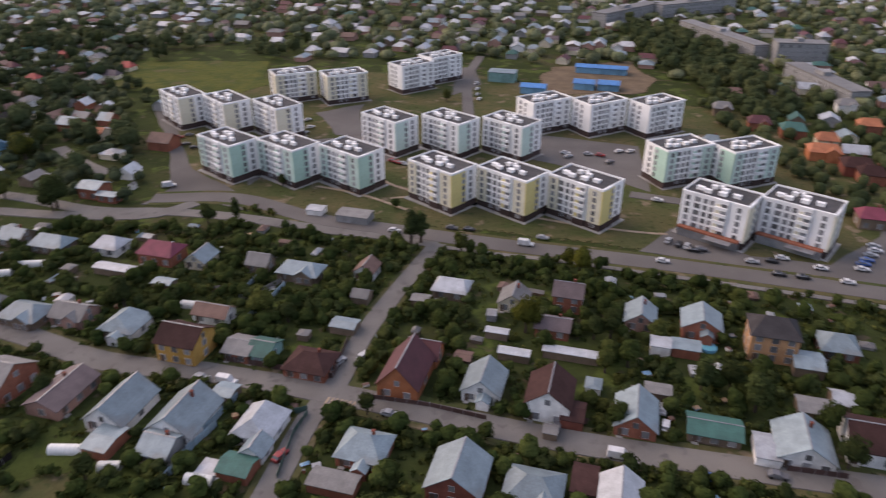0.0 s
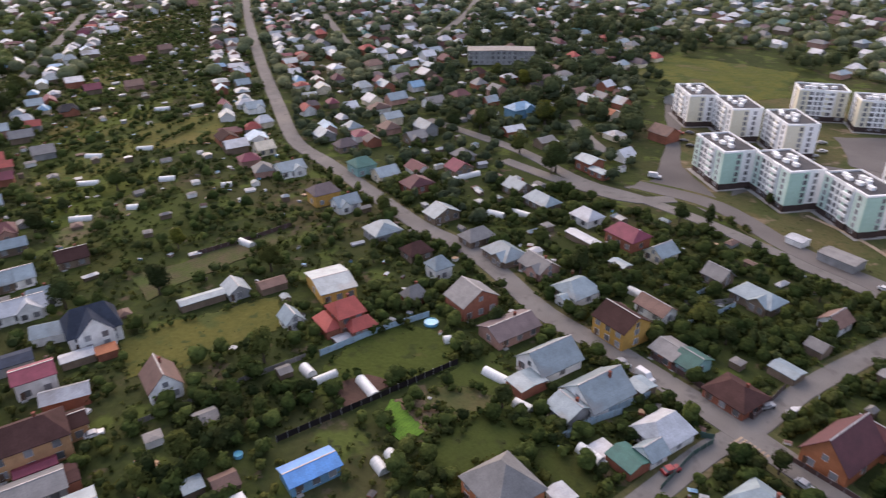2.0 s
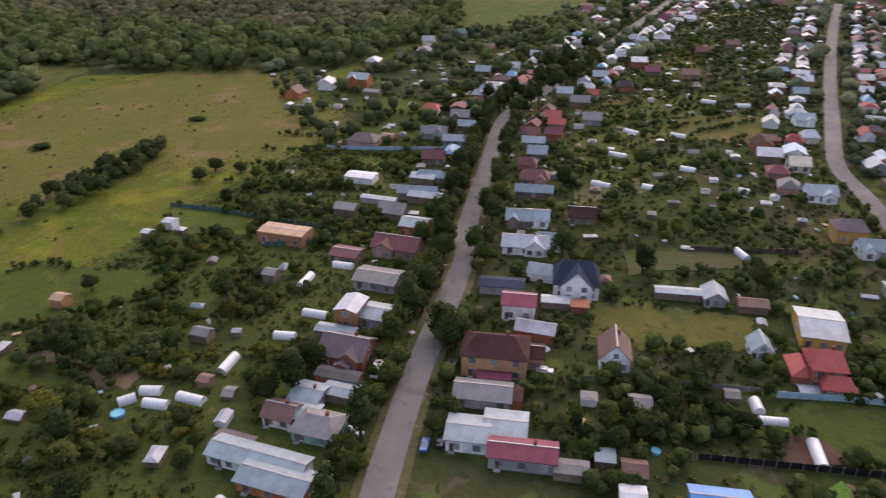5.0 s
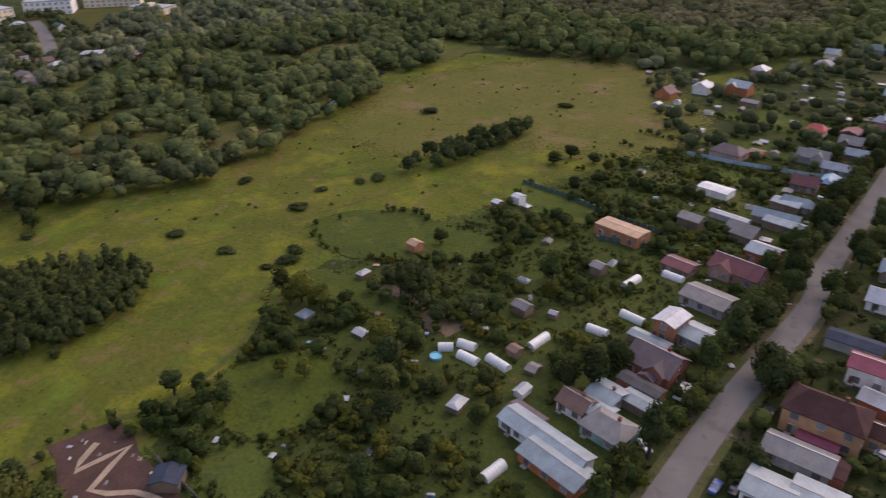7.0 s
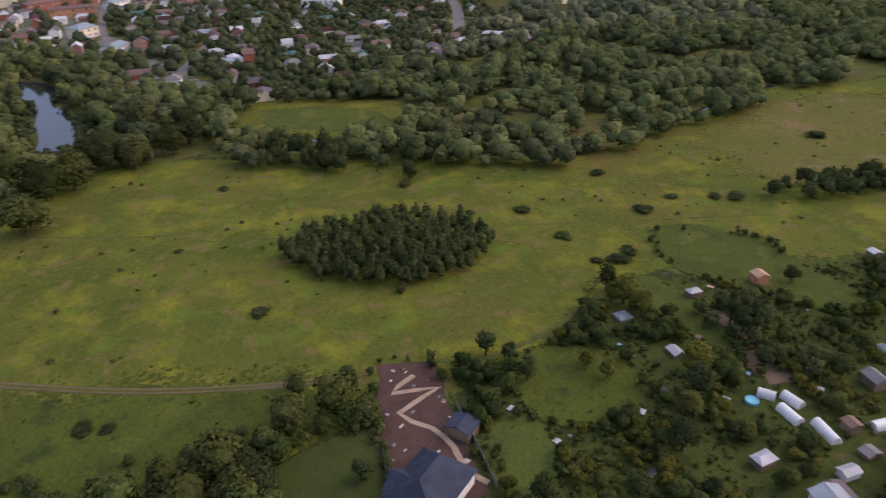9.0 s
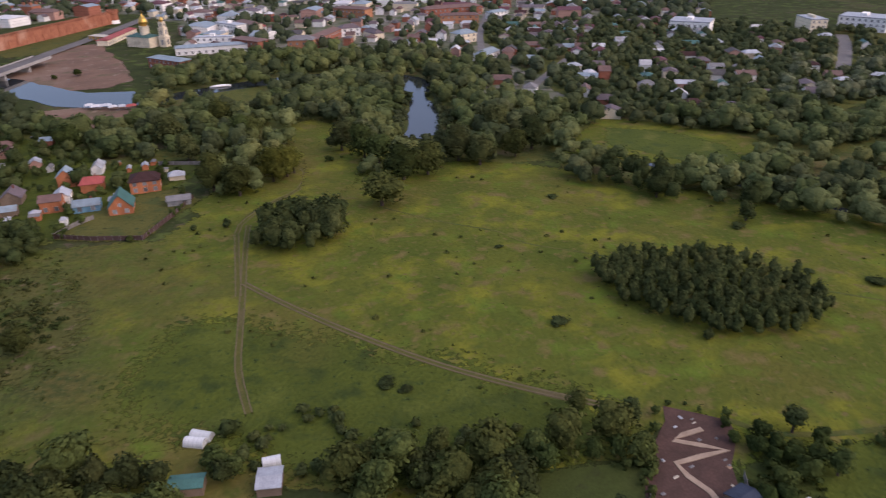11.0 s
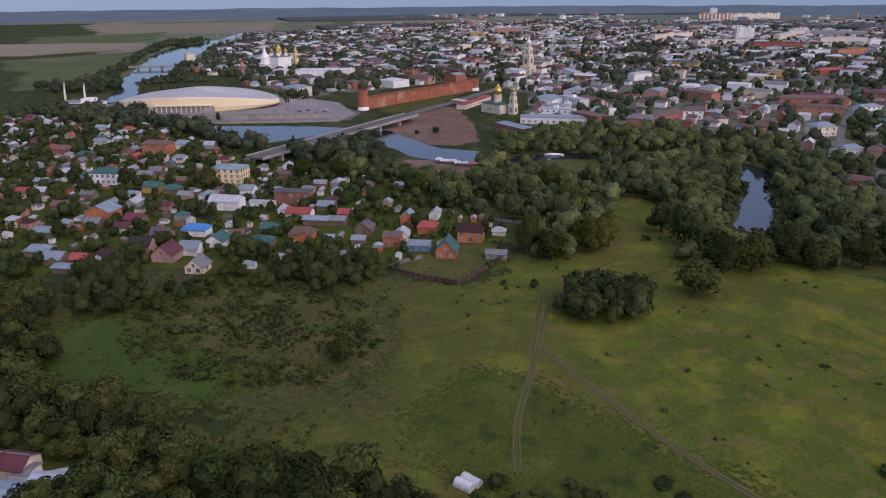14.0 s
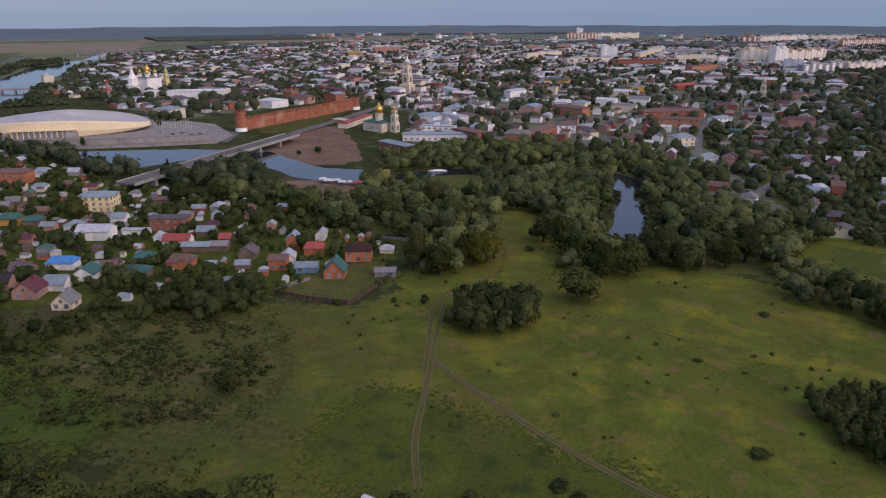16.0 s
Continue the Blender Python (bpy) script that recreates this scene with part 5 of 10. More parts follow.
def flats(corners, strong, pale, turn=-42.0, w=22.6, d=14.0, h=15.4, label=""):
    """A block of stepped five-storey sections; each corner is the front right corner of one section."""
    x0, y0 = corners[0]
    ob = thing("apartment_block", pose(x0, y0, 0), label, "apartment block", "blocks of flats")
    win, small, low = window_mesh(1.7, 1.3), window_mesh(1.05, 1.3), window_mesh(1.6, 0.9)
    for x, y in corners:
        m = pose(x - x0, y - y0, 0, 0, 0, turn)

        def put(name, bm, mat):
            q = part(name, bm, mat, ob)
            q.matrix_basis = m
            return q
        put("section_wall", boxes((-w, 0, 2.7, 0, d, h), (-w * 0.48, -0.7, 2.7, -w * 0.28, 0, h)), PLASTER["white"])
        put("plinth", boxes((-w - 0.05, -0.05, 0, 0.05, d + 0.05, 2.7), (-w * 0.48, -0.75, 0, -w * 0.28, -0.05, 2.7), (-w * 0.24, -0.5, 0, 0.5, -0.05, 2.7), ((0.05, -0.5, 0, 0.5, d * 0.52, 2.7) if turn < 0 else (-w - 0.5, -0.5, 0, -w - 0.05, d * 0.52, 2.7))), PLINTH)
        put("apron", boxes((-w - 1.2, -1.9, 0.1, 1.6, d + 1, 0.26)), CONCRETE)
        put("roof", boxes((-w + 0.25, 0.25, h, -0.25, d - 0.25, h + 0.12)), ROOFFELT)
        put("parapet", boxes((-w - 0.1, -0.1, h, -w + 0.25, d + 0.1, h + 0.75), (-0.25, -0.1, h, 0.1, d + 0.1, h + 0.75), (-w + 0.25, -0.1, h, -0.25, 0.25, h + 0.75), (-w + 0.25, d - 0.25, h, -0.25, d + 0.1, h + 0.75), (-w * 0.48, -0.8, h, -w * 0.28, -0.1, h + 0.75), (-w * 0.24, -0.5, h, 0.5, -0.1, h + 0.72), (0.1, -0.1, h, 0.5, d * 0.42, h + 0.72), (-w * 0.99, -0.45, h, -w * 0.80, -0.1, h + 0.72)), PLASTER["white"])
        put("corner_bay", boxes((-w * 0.24, -0.45, 2.7, 0.003, -0.003, h - 0.1)), PLASTER[pale])
        put("side_bay", boxes((0.003, -0.45, 2.7, 0.45, d * 0.52, h - 0.1)) if turn < 0 else boxes((-w - 0.45, -0.45, 2.7, -w - 0.003, d * 0.52, h - 0.1)), PLASTER[strong])
        put("end_bay", boxes((-w * 0.99, -0.35, 2.7, -w * 0.80, -0.003, h - 0.1)), PLASTER[pale])
        put("stair_strip", boxes((-w * 0.46, -0.74, 3.2, -w * 0.40, -0.703, h - 1)), PLASTER[strong])
        for px, py, a, b in ((-18.5, 5, 1.2, 0.7), (-15.5, 4.0, 1.2, 0.7), (-15, 9, 0.9, 0.8), (-11, 8.2, 1.1, 0.7), (-10.5, 4.5, 1.2, 0.8), (-6, 5.5, 1.2, 0.7), (-12.8, 10, 0.6, 0.6)):
            put("roof_vent", boxes((px - a, py - b, h + 0.12, px + a, py + b, h + 1.2), (px - a - 0.12, py - b - 0.12, h + 1.2, px + a + 0.12, py + b + 0.12, h + 1.35)), PLASTER["white"])
        if "shop" in label:
            put("shop_front", boxes((-w * 0.95, -2.6, 0, -0.6, -0.8, 3.1)), GLASS)
            put("shop_fascia", boxes((-w * 0.96, -2.8, 3.1, -0.5, -0.8, 3.7)), wall_mat("brick"))
            put("entrance_canopy", boxes((-w * 0.5, -6.0, 2.9, -w * 0.1, -2.8, 3.1)), STEEL)
        for u in (-0.7, -0.55, -0.12):
            part("plinth_window", low, None, ob).matrix_basis = m @ pose(u * w, -0.08 if u < -0.3 else -0.52, 1.3)
        for k in range(5):
            z = 3.45 + k * 2.46
            for u, off, me in ((-0.895, -0.37, small), (-0.75, -0.02, win), (-0.63, -0.02, small), (-0.53, -0.02, small), (-0.34, -0.72, win), (-0.12, -0.47, small)):
                part("window", me, None, ob).matrix_basis = m @ pose(u * w, off, z)
            for u, off in ((0.43, 0.47), (0.74, 0.02)):
                part("window", small, None, ob).matrix_basis = m @ (pose(off, u * d, z, 0, 0, 90) if turn < 0 else pose(-w - off, u * d, z, 0, 0, -90))
            if k:
                put("balcony", boxes((-w * 0.472, -1.5, z - 0.75, -w * 0.288, -0.74, z + 0.3)), PLASTER["white"])
    for x, y in corners:
        m = pose(x, y, 0, 0, 0, turn)
        for u in (-0.85, -0.5, -0.15):
            q = m @ Vector((u * w, d / 2, 0))
            TAKEN.append((q.x, q.y, 9.5))
    return ob


flats([(-3.6, 237.8), (22.9, 231.7), (48.6, 224.7)], "ochre", "palecream", -42, label="white five-storey block of flats with yellow balcony bays")
flats([(-92.9, 265.2), (-66.6, 260.6), (-39.8, 254.6)], "mint", "palemint", -39, label="white five-storey block of flats with mint green bays")
flats([(-138.2, 333), (-113.3, 324.1), (-86.5, 316.6)], "palecream", "white", -47, label="white five-storey block of flats with cream bays")
flats([(-29.4, 298), (-1.5, 296.3), (26, 293.4)], "palemint", "white", -42, label="white five-storey block of flats with pale green bays")
flats([(53.2, 342.1), (80.2, 340.2), (107.5, 339.2)], "white", "white", 32, label="plain white five-storey block of flats")
flats([(101.7, 274.4), (127.5, 273.3)], "mint", "palemint", 24, label="white five-storey block of flats with green bays beside a road")
flats([(93.9, 212.1), (119.2, 206.8)], "palecream", "white", -39, label="white five-storey block of flats over a shop floor")
flats([(-82.1, 390.9), (-53.4, 389.4)], "palecream", "palecream", 28, label="cream and white five-storey block of flats")
flats([(-17.3, 416.8), (-1.2, 439)], "white", "white", 40, label="white five-storey block of flats with bowed balconies")

# ---- houses of the village ----
house(-70.9, 148.9, -14, 11, 10, h=6, rise=3, roof="brown", wall="yellow", storeys=2)
house(-91.1, 159, -14, 10, 10, rise=3, roof="zinc", wall="white", axis="y", hip=0.6, porch=4)
house(-107.8, 163.6, -14, 10, 8, roof="slate", wall="pink")
house(-121.2, 163.2, -14, 12, 9, roof="zinc", wall="wood", hip=0.8)
house(-68.9, 165.2, -14, 10, 6, rise=2, roof="rust", wall="white")
house(-56.3, 149, -14, 7, 8, rise=1.4, roof="slate", wall="brick")
house(-50.4, 148.2, -14, 6, 8, rise=1.8, roof="green", wall="green")
house(-37.1, 142.9, -14, 11, 9.5, rise=2.5, roof="brown", wall="brick", hip=0.9)
shed(-31.4, 160.9, -14, 7, 5, 2.3, 0.5, "zinc", "wood")
house(-12.9, 138.8, -14, 10, 14, h=4, rise=5.5, roof="maroon", wall="orange", axis="y")
house(-8.7, 148.4, -14, 8, 7, rise=3, roof="maroon", wall="orange")
house(6.3, 136, -14, 9, 10, h=3.2, rise=3.5, roof="zinc", wall="white", axis="y", porch=3)
house(21.4, 130.1, -14, 10, 11, h=5.2, rise=3.8, roof="brown", wall="white", axis="y")
shed(26.3, 125.9, -14, 5, 7, 2.8, 1, "brown", "darkbrick")
house(40.5, 125.6, -14, 9, 11, rise=3.5, roof="zinc", wall="brick", axis="y")
house(57, 122, -14, 11, 7, h=2.6, rise=1.2, roof="green", wall="wood", windows="f", chimney=0)
house(74.2, 116.7, -14, 11, 11, h=3.2, rise=3.5, roof="zinc", wall="white", axis="y")
shed(66.4, 116.1, -14, 5, 8, 2.6, 0.5, "white", "white")
house(89.4, 118.8, -14, 10, 12, h=4, rise=3, roof="brown", wall="white")
shed(90.4, 133, -14, 5, 6, 2.3, 1.5, "white", "wood")
shed(82.4, 130.1, -14, 7, 6, 2.3, 0.5, "slate", "wood")
shed(47.8, 135.2, -14, 6, 4, 2.3, 0.5, "slate", "wood")
house(-2.3, 181.2, -14, 10, 8, rise=2.2, roof="white", wall="wood", hip=0.5)
house(15.9, 174.8, -14, 8, 8, rise=3, roof="slate", wall="cream", axis="y")
house(31.5, 175.2, -14, 8, 8, h=5.5, rise=2.5, roof="lilac", wall="brick", storeys=2)
house(25.7, 161.7, -14, 9, 7, rise=1.8, roof="lilac", wall="brick")
house(50.5, 166.8, -14, 8, 9, rise=3, roof="zinc", wall="pink", axis="y")
house(66, 162.9, -14, 10, 9, h=4, rise=3, roof="zinc", wall="brick", axis="y", porch=3)
house(81.3, 154.1, -14, 11.5, 10, h=8, rise=3, roof="dark", wall="tan", hip=0.7, storeys=3)
house(99.2, 154.9, -14, 9, 9, roof="zinc", wall="brick", hip=0.8)
shed(88.1, 147, -14, 7, 8, 2.8, 1, "zinc", "wood")
house(-29, 191.5, -14, 6, 7, rise=2.2, roof="rust", wall="white", axis="y")
house(-49.4, 190, -14, 13, 8, rise=2.4, roof="zinc", wall="wood", hip=0.8)
house(-63.4, 194.6, -14, 7, 6, roof="slate", wall="wood")
house(-83.2, 197, -14, 7, 8, roof="zinc", wall="cream", axis="y")
house(-96.9, 199.8, -14, 12, 9, h=4, roof="wine", wall="brick", hip=0.5)
house(-116.2, 205.2, -14, 9, 8, roof="white", wall="white", hip=0.7)
house(-136.2, 205.8, -14, 12, 8, roof="zinc", wall="wood", hip=0.6)
house(-151.1, 210.4, -14, 9, 8, roof="zinc", wall="wood")
shed(-108, 190.1, -14, 14, 4, 2.3, 0.5, "white", "wood")
house(-143.4, 250.9, -14, 9, 8, h=4.5, rise=1.5, roof="zinc", wall="brick")
house(-135.5, 245.8, -14, 8, 4, rise=0.8, roof="zinc", wall="brick", chimney=0)
house(-193.2, 332.1, -14, 10, 9, h=4, roof="zinc", wall="brick")
house(-174.6, 320, -14, 9, 8, rise=2.4, roof="orange", wall="cream")
house(-77.6, 125.1, -14, 10, 13, rise=4, roof="zinc", wall="white", axis="y")
shed(-76.7, 114.3, -14, 6, 8, 2.6, 0.5, "zinc", "brick")
house(-61.8, 122.1, -14, 11, 13, rise=4.2, roof="zinc", wall="white", axis="y")
house(-63.6, 113.1, -14, 7, 8, h=2.8, rise=2, roof="zinc", wall="grey", windows="f")
house(-44, 120, -14, 9, 10, rise=3.4, roof="white", wall="white", axis="y", hip=0.5)
house(-43.1, 112.7, -14, 5, 5, h=2.6, rise=2, roof="zinc", wall="white", axis="y", chimney=0)
house(-19.8, 113.4, -14, 10, 9, rise=3, roof="zinc", wall="brick", hip=0.9, porch=3)
shed(-25, 104, -14, 10, 5, 2.3, 0.5, "slate", "brick")
house(0.3, 105.3, -14, 11, 11, h=4, rise=4, roof="zinc", wall="darkbrick", axis="y")
house(15.3, 102.6, -14, 11, 10, rise=3, roof="zinc", wall="grey", hip=0.9)
shed(26, 105.8, -14, 5, 8, 2.3, 0.5, "brown", "wood")
house(32.3, 101.2, -14, 8, 9, rise=3, roof="white", wall="grey", axis="y")
shed(-45.7, 107.7, -14, 7, 6, 2.3, 1, "green", "brick")
shed(-51.5, 107.9, -14, 5.4, 5, 0.5, 0.1, "pale", "wood")
shed(52.9, 153.7, -14, 5, 5, 3, 0.5, "white", "white")
shed(59.3, 152.9, -14, 7, 5, 2.8, 0.5, "zinc", "brick")
shed(-11.3, 174.8, -14, 5, 4, 2.3, 0.5, "slate", "wood")
shed(-28.8, 176.5, -14, 5, 5, 2.3, 1.5, "slate", "wood")
shed(1.2, 146.9, -14, 4, 4, 2.3, 0.5, "rust", "wood")
shed(14.3, 149.2, -14, 8, 3, 2.3, 0.5, "white", "wood")
shed(28.9, 149.7, -14, 14, 3, 2.3, 0.5, "white", "wood")
shed(10.3, 158.7, -14, 6, 2.5, 2.3, 0.5, "white", "wood")
shed(-55.4, 131.6, -14, 5, 5, 2.3, 0.5, "zinc", "wood")
shed(-89.6, 181.9, -14, 6, 4, 2.3, 0.5, "zinc", "wood")
shed(-53.6, 237, -14, 6, 5, 2.3, 0.5, "white", "white")
shed(-38.5, 231.5, -14, 12, 7, 3, 0.5, "slate", "grey")
shed(20.6, 120.3, -14, 3, 3, 2.3, 0.5, "slate", "wood")
house(147.6, 343.9, -14, 10, 9, h=4.5, roof="maroon", wall="brick", hip=0.5)
house(160, 333.4, -14, 11, 10, h=4.5, roof="green", wall="brick", hip=0.5)
house(161, 302.5, -14, 13, 10, h=4.5, roof="orange", wall="orange", hip=0.5)
house(167.3, 284.9, -14, 12, 11, h=4.5, roof="brown", wall="darkbrick", hip=0.5)
house(169.4, 318.4, -14, 9, 8, h=4.5, roof="orange", wall="cream", hip=0.5)
house(168.2, 275.1, -14, 10, 9, h=4.5, roof="brown", wall="brick", hip=0.5)
house(137.4, 368.4, -14, 9, 8, h=4.5, roof="slate", wall="wood", hip=0.5)
house(114.4, 312.5, -14, 7, 6, h=4.5, roof="zinc", wall="wood", hip=0.5)
house(146.9, 232.9, -14, 9, 8, h=4.5, roof="wine", wall="wood", hip=0.5)
house(200.1, 341, -14, 10, 8, h=4.5, roof="orange", wall="brick", hip=0.5)
house(205.8, 376.1, -14, 10, 9, h=4.5, roof="slate", wall="white", hip=0.5)
house(153, 397.1, -14, 8, 8, h=4.5, roof="rust", wall="wood", hip=0.5)
house(-59.3, 82.2, -14, 11.6, 11.6, h=5.8, rise=5.0, roof="slate", wall="orange", hip=0.96, storeys=2, windows="fblr", label="tall orange brick house with a grey hipped roof")
shed(-50.6, 90.1, -14, 4.6, 4.2, 2.4, 0.4, "white", "white")
# long blue-roofed sheds of the works yard
house(41.5, 409.7, -14, 14, 10, h=4, rise=1.2, roof="blue", wall="blue", windows="", chimney=0)
house(72.6, 420, -14, 12, 11, h=4, rise=1.2, roof="blue", wall="blue", windows="", chimney=0)
house(86.6, 417.8, -14, 12, 11, h=4, rise=1.2, roof="blue", wall="blue", windows="", chimney=0)
house(89.1, 458, -14, 32, 9, h=4, rise=1.2, roof="blue", wall="blue", windows="", chimney=0)
house(24.6, 436.2, -14, 16, 10, h=6, rise=0.6, roof="zinc", wall="green", hip=0.9, storeys=2, chimney=0)
# ---- along the second street ----
house(-109.7, 132.8, 76, 12, 9, h=5, rise=3.6, roof="slate", wall="brick", axis="y")
house(-93.9, 129.9, 76, 14, 9, rise=2, roof="lilac", wall="pink")
red = house(-130.2, 103.2, 76, 7.6, 8.4, h=6.0, rise=2.8, roof="red", wall="brick", hip=0.35, storeys=2, label="red brick house with a stepped bright red metal roof")
for w, d, x, y, h, turn in ((7.0, 5.0, 1.6, -5.4, 3.3, 0), (8.0, 5.0, -5.0, 0.6, 3.1, 90)):          # lower wings with lean-to roofs
    q = part("wing_wall", house_walls(w, d, h, 1.6, "x", 0.7), wall_mat("brick"), red)
    q.matrix_basis = pose(x, y, 0, 0, 0, turn)
    q = part("wing_roof", gable_roof(w, d, h, 1.9, 0.5, 0.16, "x", d / 2 * 0.7), roof_mat("red"), red)
    q.matrix_basis = pose(x, y, 0.02, 0, 0, turn)
    for k in (-0.28, 0.0, 0.28):
        q = part("window", window_mesh(1.1, 1.3), None, red)
        q.matrix_basis = pose(x, y, 0, 0, 0, turn) @ pose(w * k, -d / 2, 1.0)
house(-148.3, 112.9, 70, 10.7, 14.5, h=3.8, rise=1.4, roof="zinc", wall="yellow", wing=(0, 0, 0))
house(-141.6, 93.1, 76, 5, 6, rise=2.5, roof="zinc", wall="white", axis="y", chimney=0)
shed(-162.3, 101.3, 76, 8, 5, 2.3, 1.2, "rust", "wood")
house(-167.8, 92.4, 76, 6, 7, h=2.6, rise=2, roof="zinc", wall="grey", axis="y", chimney=0)
shed(-170.7, 82.7, 76, 13, 4, 2.3, 0.5, "zinc", "wood")
house(-177.6, 54, 76, 13, 11, h=5, rise=5, roof="navy", wall="white", hip=0.5, storeys=2, wing=(9.0, 1.5, 0.0), label="large white house with a steep dark blue-grey roof")
shed(-179.4, 32.1, 76, 13, 6, 2.8, 0.8, "navy", "grey")
house(-166.2, 34.7, 76, 9, 7, h=5, rise=1.5, roof="wine", wall="white", chimney=0)
shed(-169.2, 46, 76, 8, 4, 2.3, 0.5, "white", "wood")
shed(-166.4, 52.3, 76, 5, 4, 2.3, 0.5, "orange", "brick")
house(-142, 54.9, 76, 7.5, 9, h=4, rise=4, roof="rust", wall="white", axis="y")
house(-142.7, 24.5, 76, 16, 10, h=6.5, rise=3, roof="brown", wall="tan", hip=0.8, storeys=2)
house(-143.4, 32.8, 76, 8, 6, h=4, rise=1.4, roof="brown", wall="tan", chimney=0)
shed(-123.5, 55.4, 76, 5, 5, 2.3, 1, "slate", "wood")
house(-93, 61.1, 76, 11, 6, rise=1, roof="blue", wall="blue", windows="f", chimney=0)
shed(-107.5, 42.5, 76, 4, 4, 2.3, 0.5, "zinc", "wood")
shed(-103.3, 47.4, 76, 5, 5, 2.3, 1.2, "rust", "wood")
shed(-95.9, 44.7, 76, 5, 5, 2.8, 0.5, "white", "white")
shed(-104.8, 34.6, 76, 7, 4, 2.3, 0.5, "slate", "wood")
house(-130.1, 19.7, 76, 13, 7, rise=1.6, roof="slate", wall="grey")
shed(-128.5, 26.2, 76, 5, 6, 3, 0.5, "brown", "brick")
shed(-136.2, 23.3, 76, 8, 3, 2.3, 0.5, "wine", "wood")
house(-117.7, 23, 76, 9, 8, h=3.5, rise=0.8, roof="zinc", wall="grey")
house(-116.9, 14.7, 76, 9, 8, h=3.5, rise=0.8, roof="zinc", wall="white")
house(-109.5, 25.3, 76, 14, 6, h=3.5, rise=1.2, roof="wine", wall="grey")
house(-288.2, 19.3, 76, 9, 8, h=3.2, roof="maroon", wall="wood")
house(-266.2, 16.3, 76, 11, 5, h=3.2, rise=2, roof="zinc", wall="wood", hip=0.6)
house(-250.3, 10.4, 76, 15, 5, h=3.2, rise=2, roof="zinc", wall="wood")
house(-309, 30.8, 76, 11, 3, h=3.2, rise=2, roof="white", wall="grey")
house(-359.6, 23, 76, 8, 8, h=3.2, roof="red", wall="white", hip=0.6)
house(-346.3, 37.1, 76, 9, 7, h=3.2, roof="slate", wall="wood")
house(-330.4, 38.8, 76, 9, 5, h=3.2, rise=2, roof="zinc", wall="wood")
house(-370.2, 50.2, 76, 9, 8, h=3.2, roof="maroon", wall="pink", hip=0.6)
house(-393.7, 57.6, 76, 9, 7, h=3.2, roof="zinc", wall="white", hip=0.6)
house(-446.4, 80.8, 76, 9, 9, h=3.2, roof="zinc", wall="white")
house(-504, 73.6, 76, 9, 8, h=3.2, roof="rust", wall="brick")
house(-321.1, 21.9, 76, 12, 6, h=3.2, roof="slate", wall="grey")
house(-438.3, 60.9, 76, 9, 7, h=3.2, roof="zinc", wall="wood")
house(-531.4, 96.8, 76, 9, 8, h=3.2, roof="maroon", wall="brick", hip=0.6)
house(-414.8, 69.1, 76, 10, 5, h=3.2, rise=2, roof="rust", wall="wood", hip=0.6)
house(-478, 103.4, 76, 9, 8, h=3.2, roof="zinc", wall="white")
house(-261.4, 58.4, 76, 11, 9, h=3.2, roof="maroon", wall="pink", hip=0.6)
house(-247.2, 55.1, 76, 14, 4, h=3.2, rise=2, roof="zinc", wall="wood")
house(-289.4, 65.1, 76, 8, 7, h=3.2, roof="zinc", wall="wood")
house(-223.7, 67.9, 76, 9, 6, h=3.2, roof="brown", wall="wood")
house(-224.1, 45.4, 76, 9, 7, h=3.2, roof="zinc", wall="wood")
house(-223.1, 51.6, 76, 8, 7, h=3.2, roof="zinc", wall="white")
house(-303.4, 66, 76, 10, 5, h=3.2, rise=2, roof="zinc", wall="wood")
house(-340.4, 83.2, 76, 8, 8, h=3.2, roof="red", wall="white")
house(-391.5, 114.1, 76, 9, 7, h=3.2, roof="white", wall="white", hip=0.6)
house(-393.3, 137.5, 76, 9, 8, h=3.2, roof="dark", wall="brick", hip=0.6)
house(-416.6, 185.5, 76, 10, 8, h=3.2, roof="rust", wall="pink")
house(-426.3, 165.1, 76, 9, 7, h=3.2, roof="wine", wall="wood")
house(-476.8, 218.4, 76, 9, 8, h=3.2, roof="maroon", wall="wood")
house(-365.6, 103.8, 76, 10, 6, h=3.2, roof="slate", wall="wood")
house(-335.1, 102, 76, 9, 8, h=3.2, roof="slate", wall="grey")
house(-418.1, 129.7, 76, 8, 7, h=3.2, roof="zinc", wall="wood")
house(-469.6, 159.3, 76, 8, 9, h=3.2, roof="zinc", wall="wood", hip=0.6)
house(-515.8, 189.4, 76, 8, 8, h=3.2, roof="zinc", wall="white", hip=0.6)
house(-497, 249.2, 76, 9, 6, h=3.2, roof="rust", wall="wood")
house(-394.9, 245.5, 76, 9, 8, h=3.2, roof="white", wall="orange")
house(-369.3, 229.3, 76, 8, 6, h=3.2, roof="zinc", wall="wood")
house(-323.3, 205.8, 76, 9, 8, h=3.2, roof="zinc", wall="white")
house(-298.2, 194.7, 76, 7, 7, h=3.2, roof="white", wall="cream", hip=0.6)
house(-265, 171.1, 76, 8, 8, h=3.2, roof="cream", wall="cream")
house(-235.3, 163.1, 76, 11, 9, h=3.2, roof="zinc", wall="white")
house(-645.4, 197, 76, 8, 8, h=3.2, roof="zinc", wall="wood")
house(-598.9, 258.4, 76, 9, 8, h=3.2, roof="white", wall="white")
house(-203.7, 43.8, 76, 15, 7, h=3.2, roof="white", wall="white")
house(-205.1, 51.3, 76, 9, 6, h=3.2, roof="zinc", wall="white", hip=0.6)
house(-213.6, 184.4, 76, 9, 9, h=4.5, roof="green", wall="green", hip=0.6)
house(-201.8, 153.9, 76, 10, 8, h=5, roof="lilac", wall="yellow", hip=0.6)
house(-190.3, 155.1, 76, 9, 7, h=3.2, roof="zinc", wall="white")
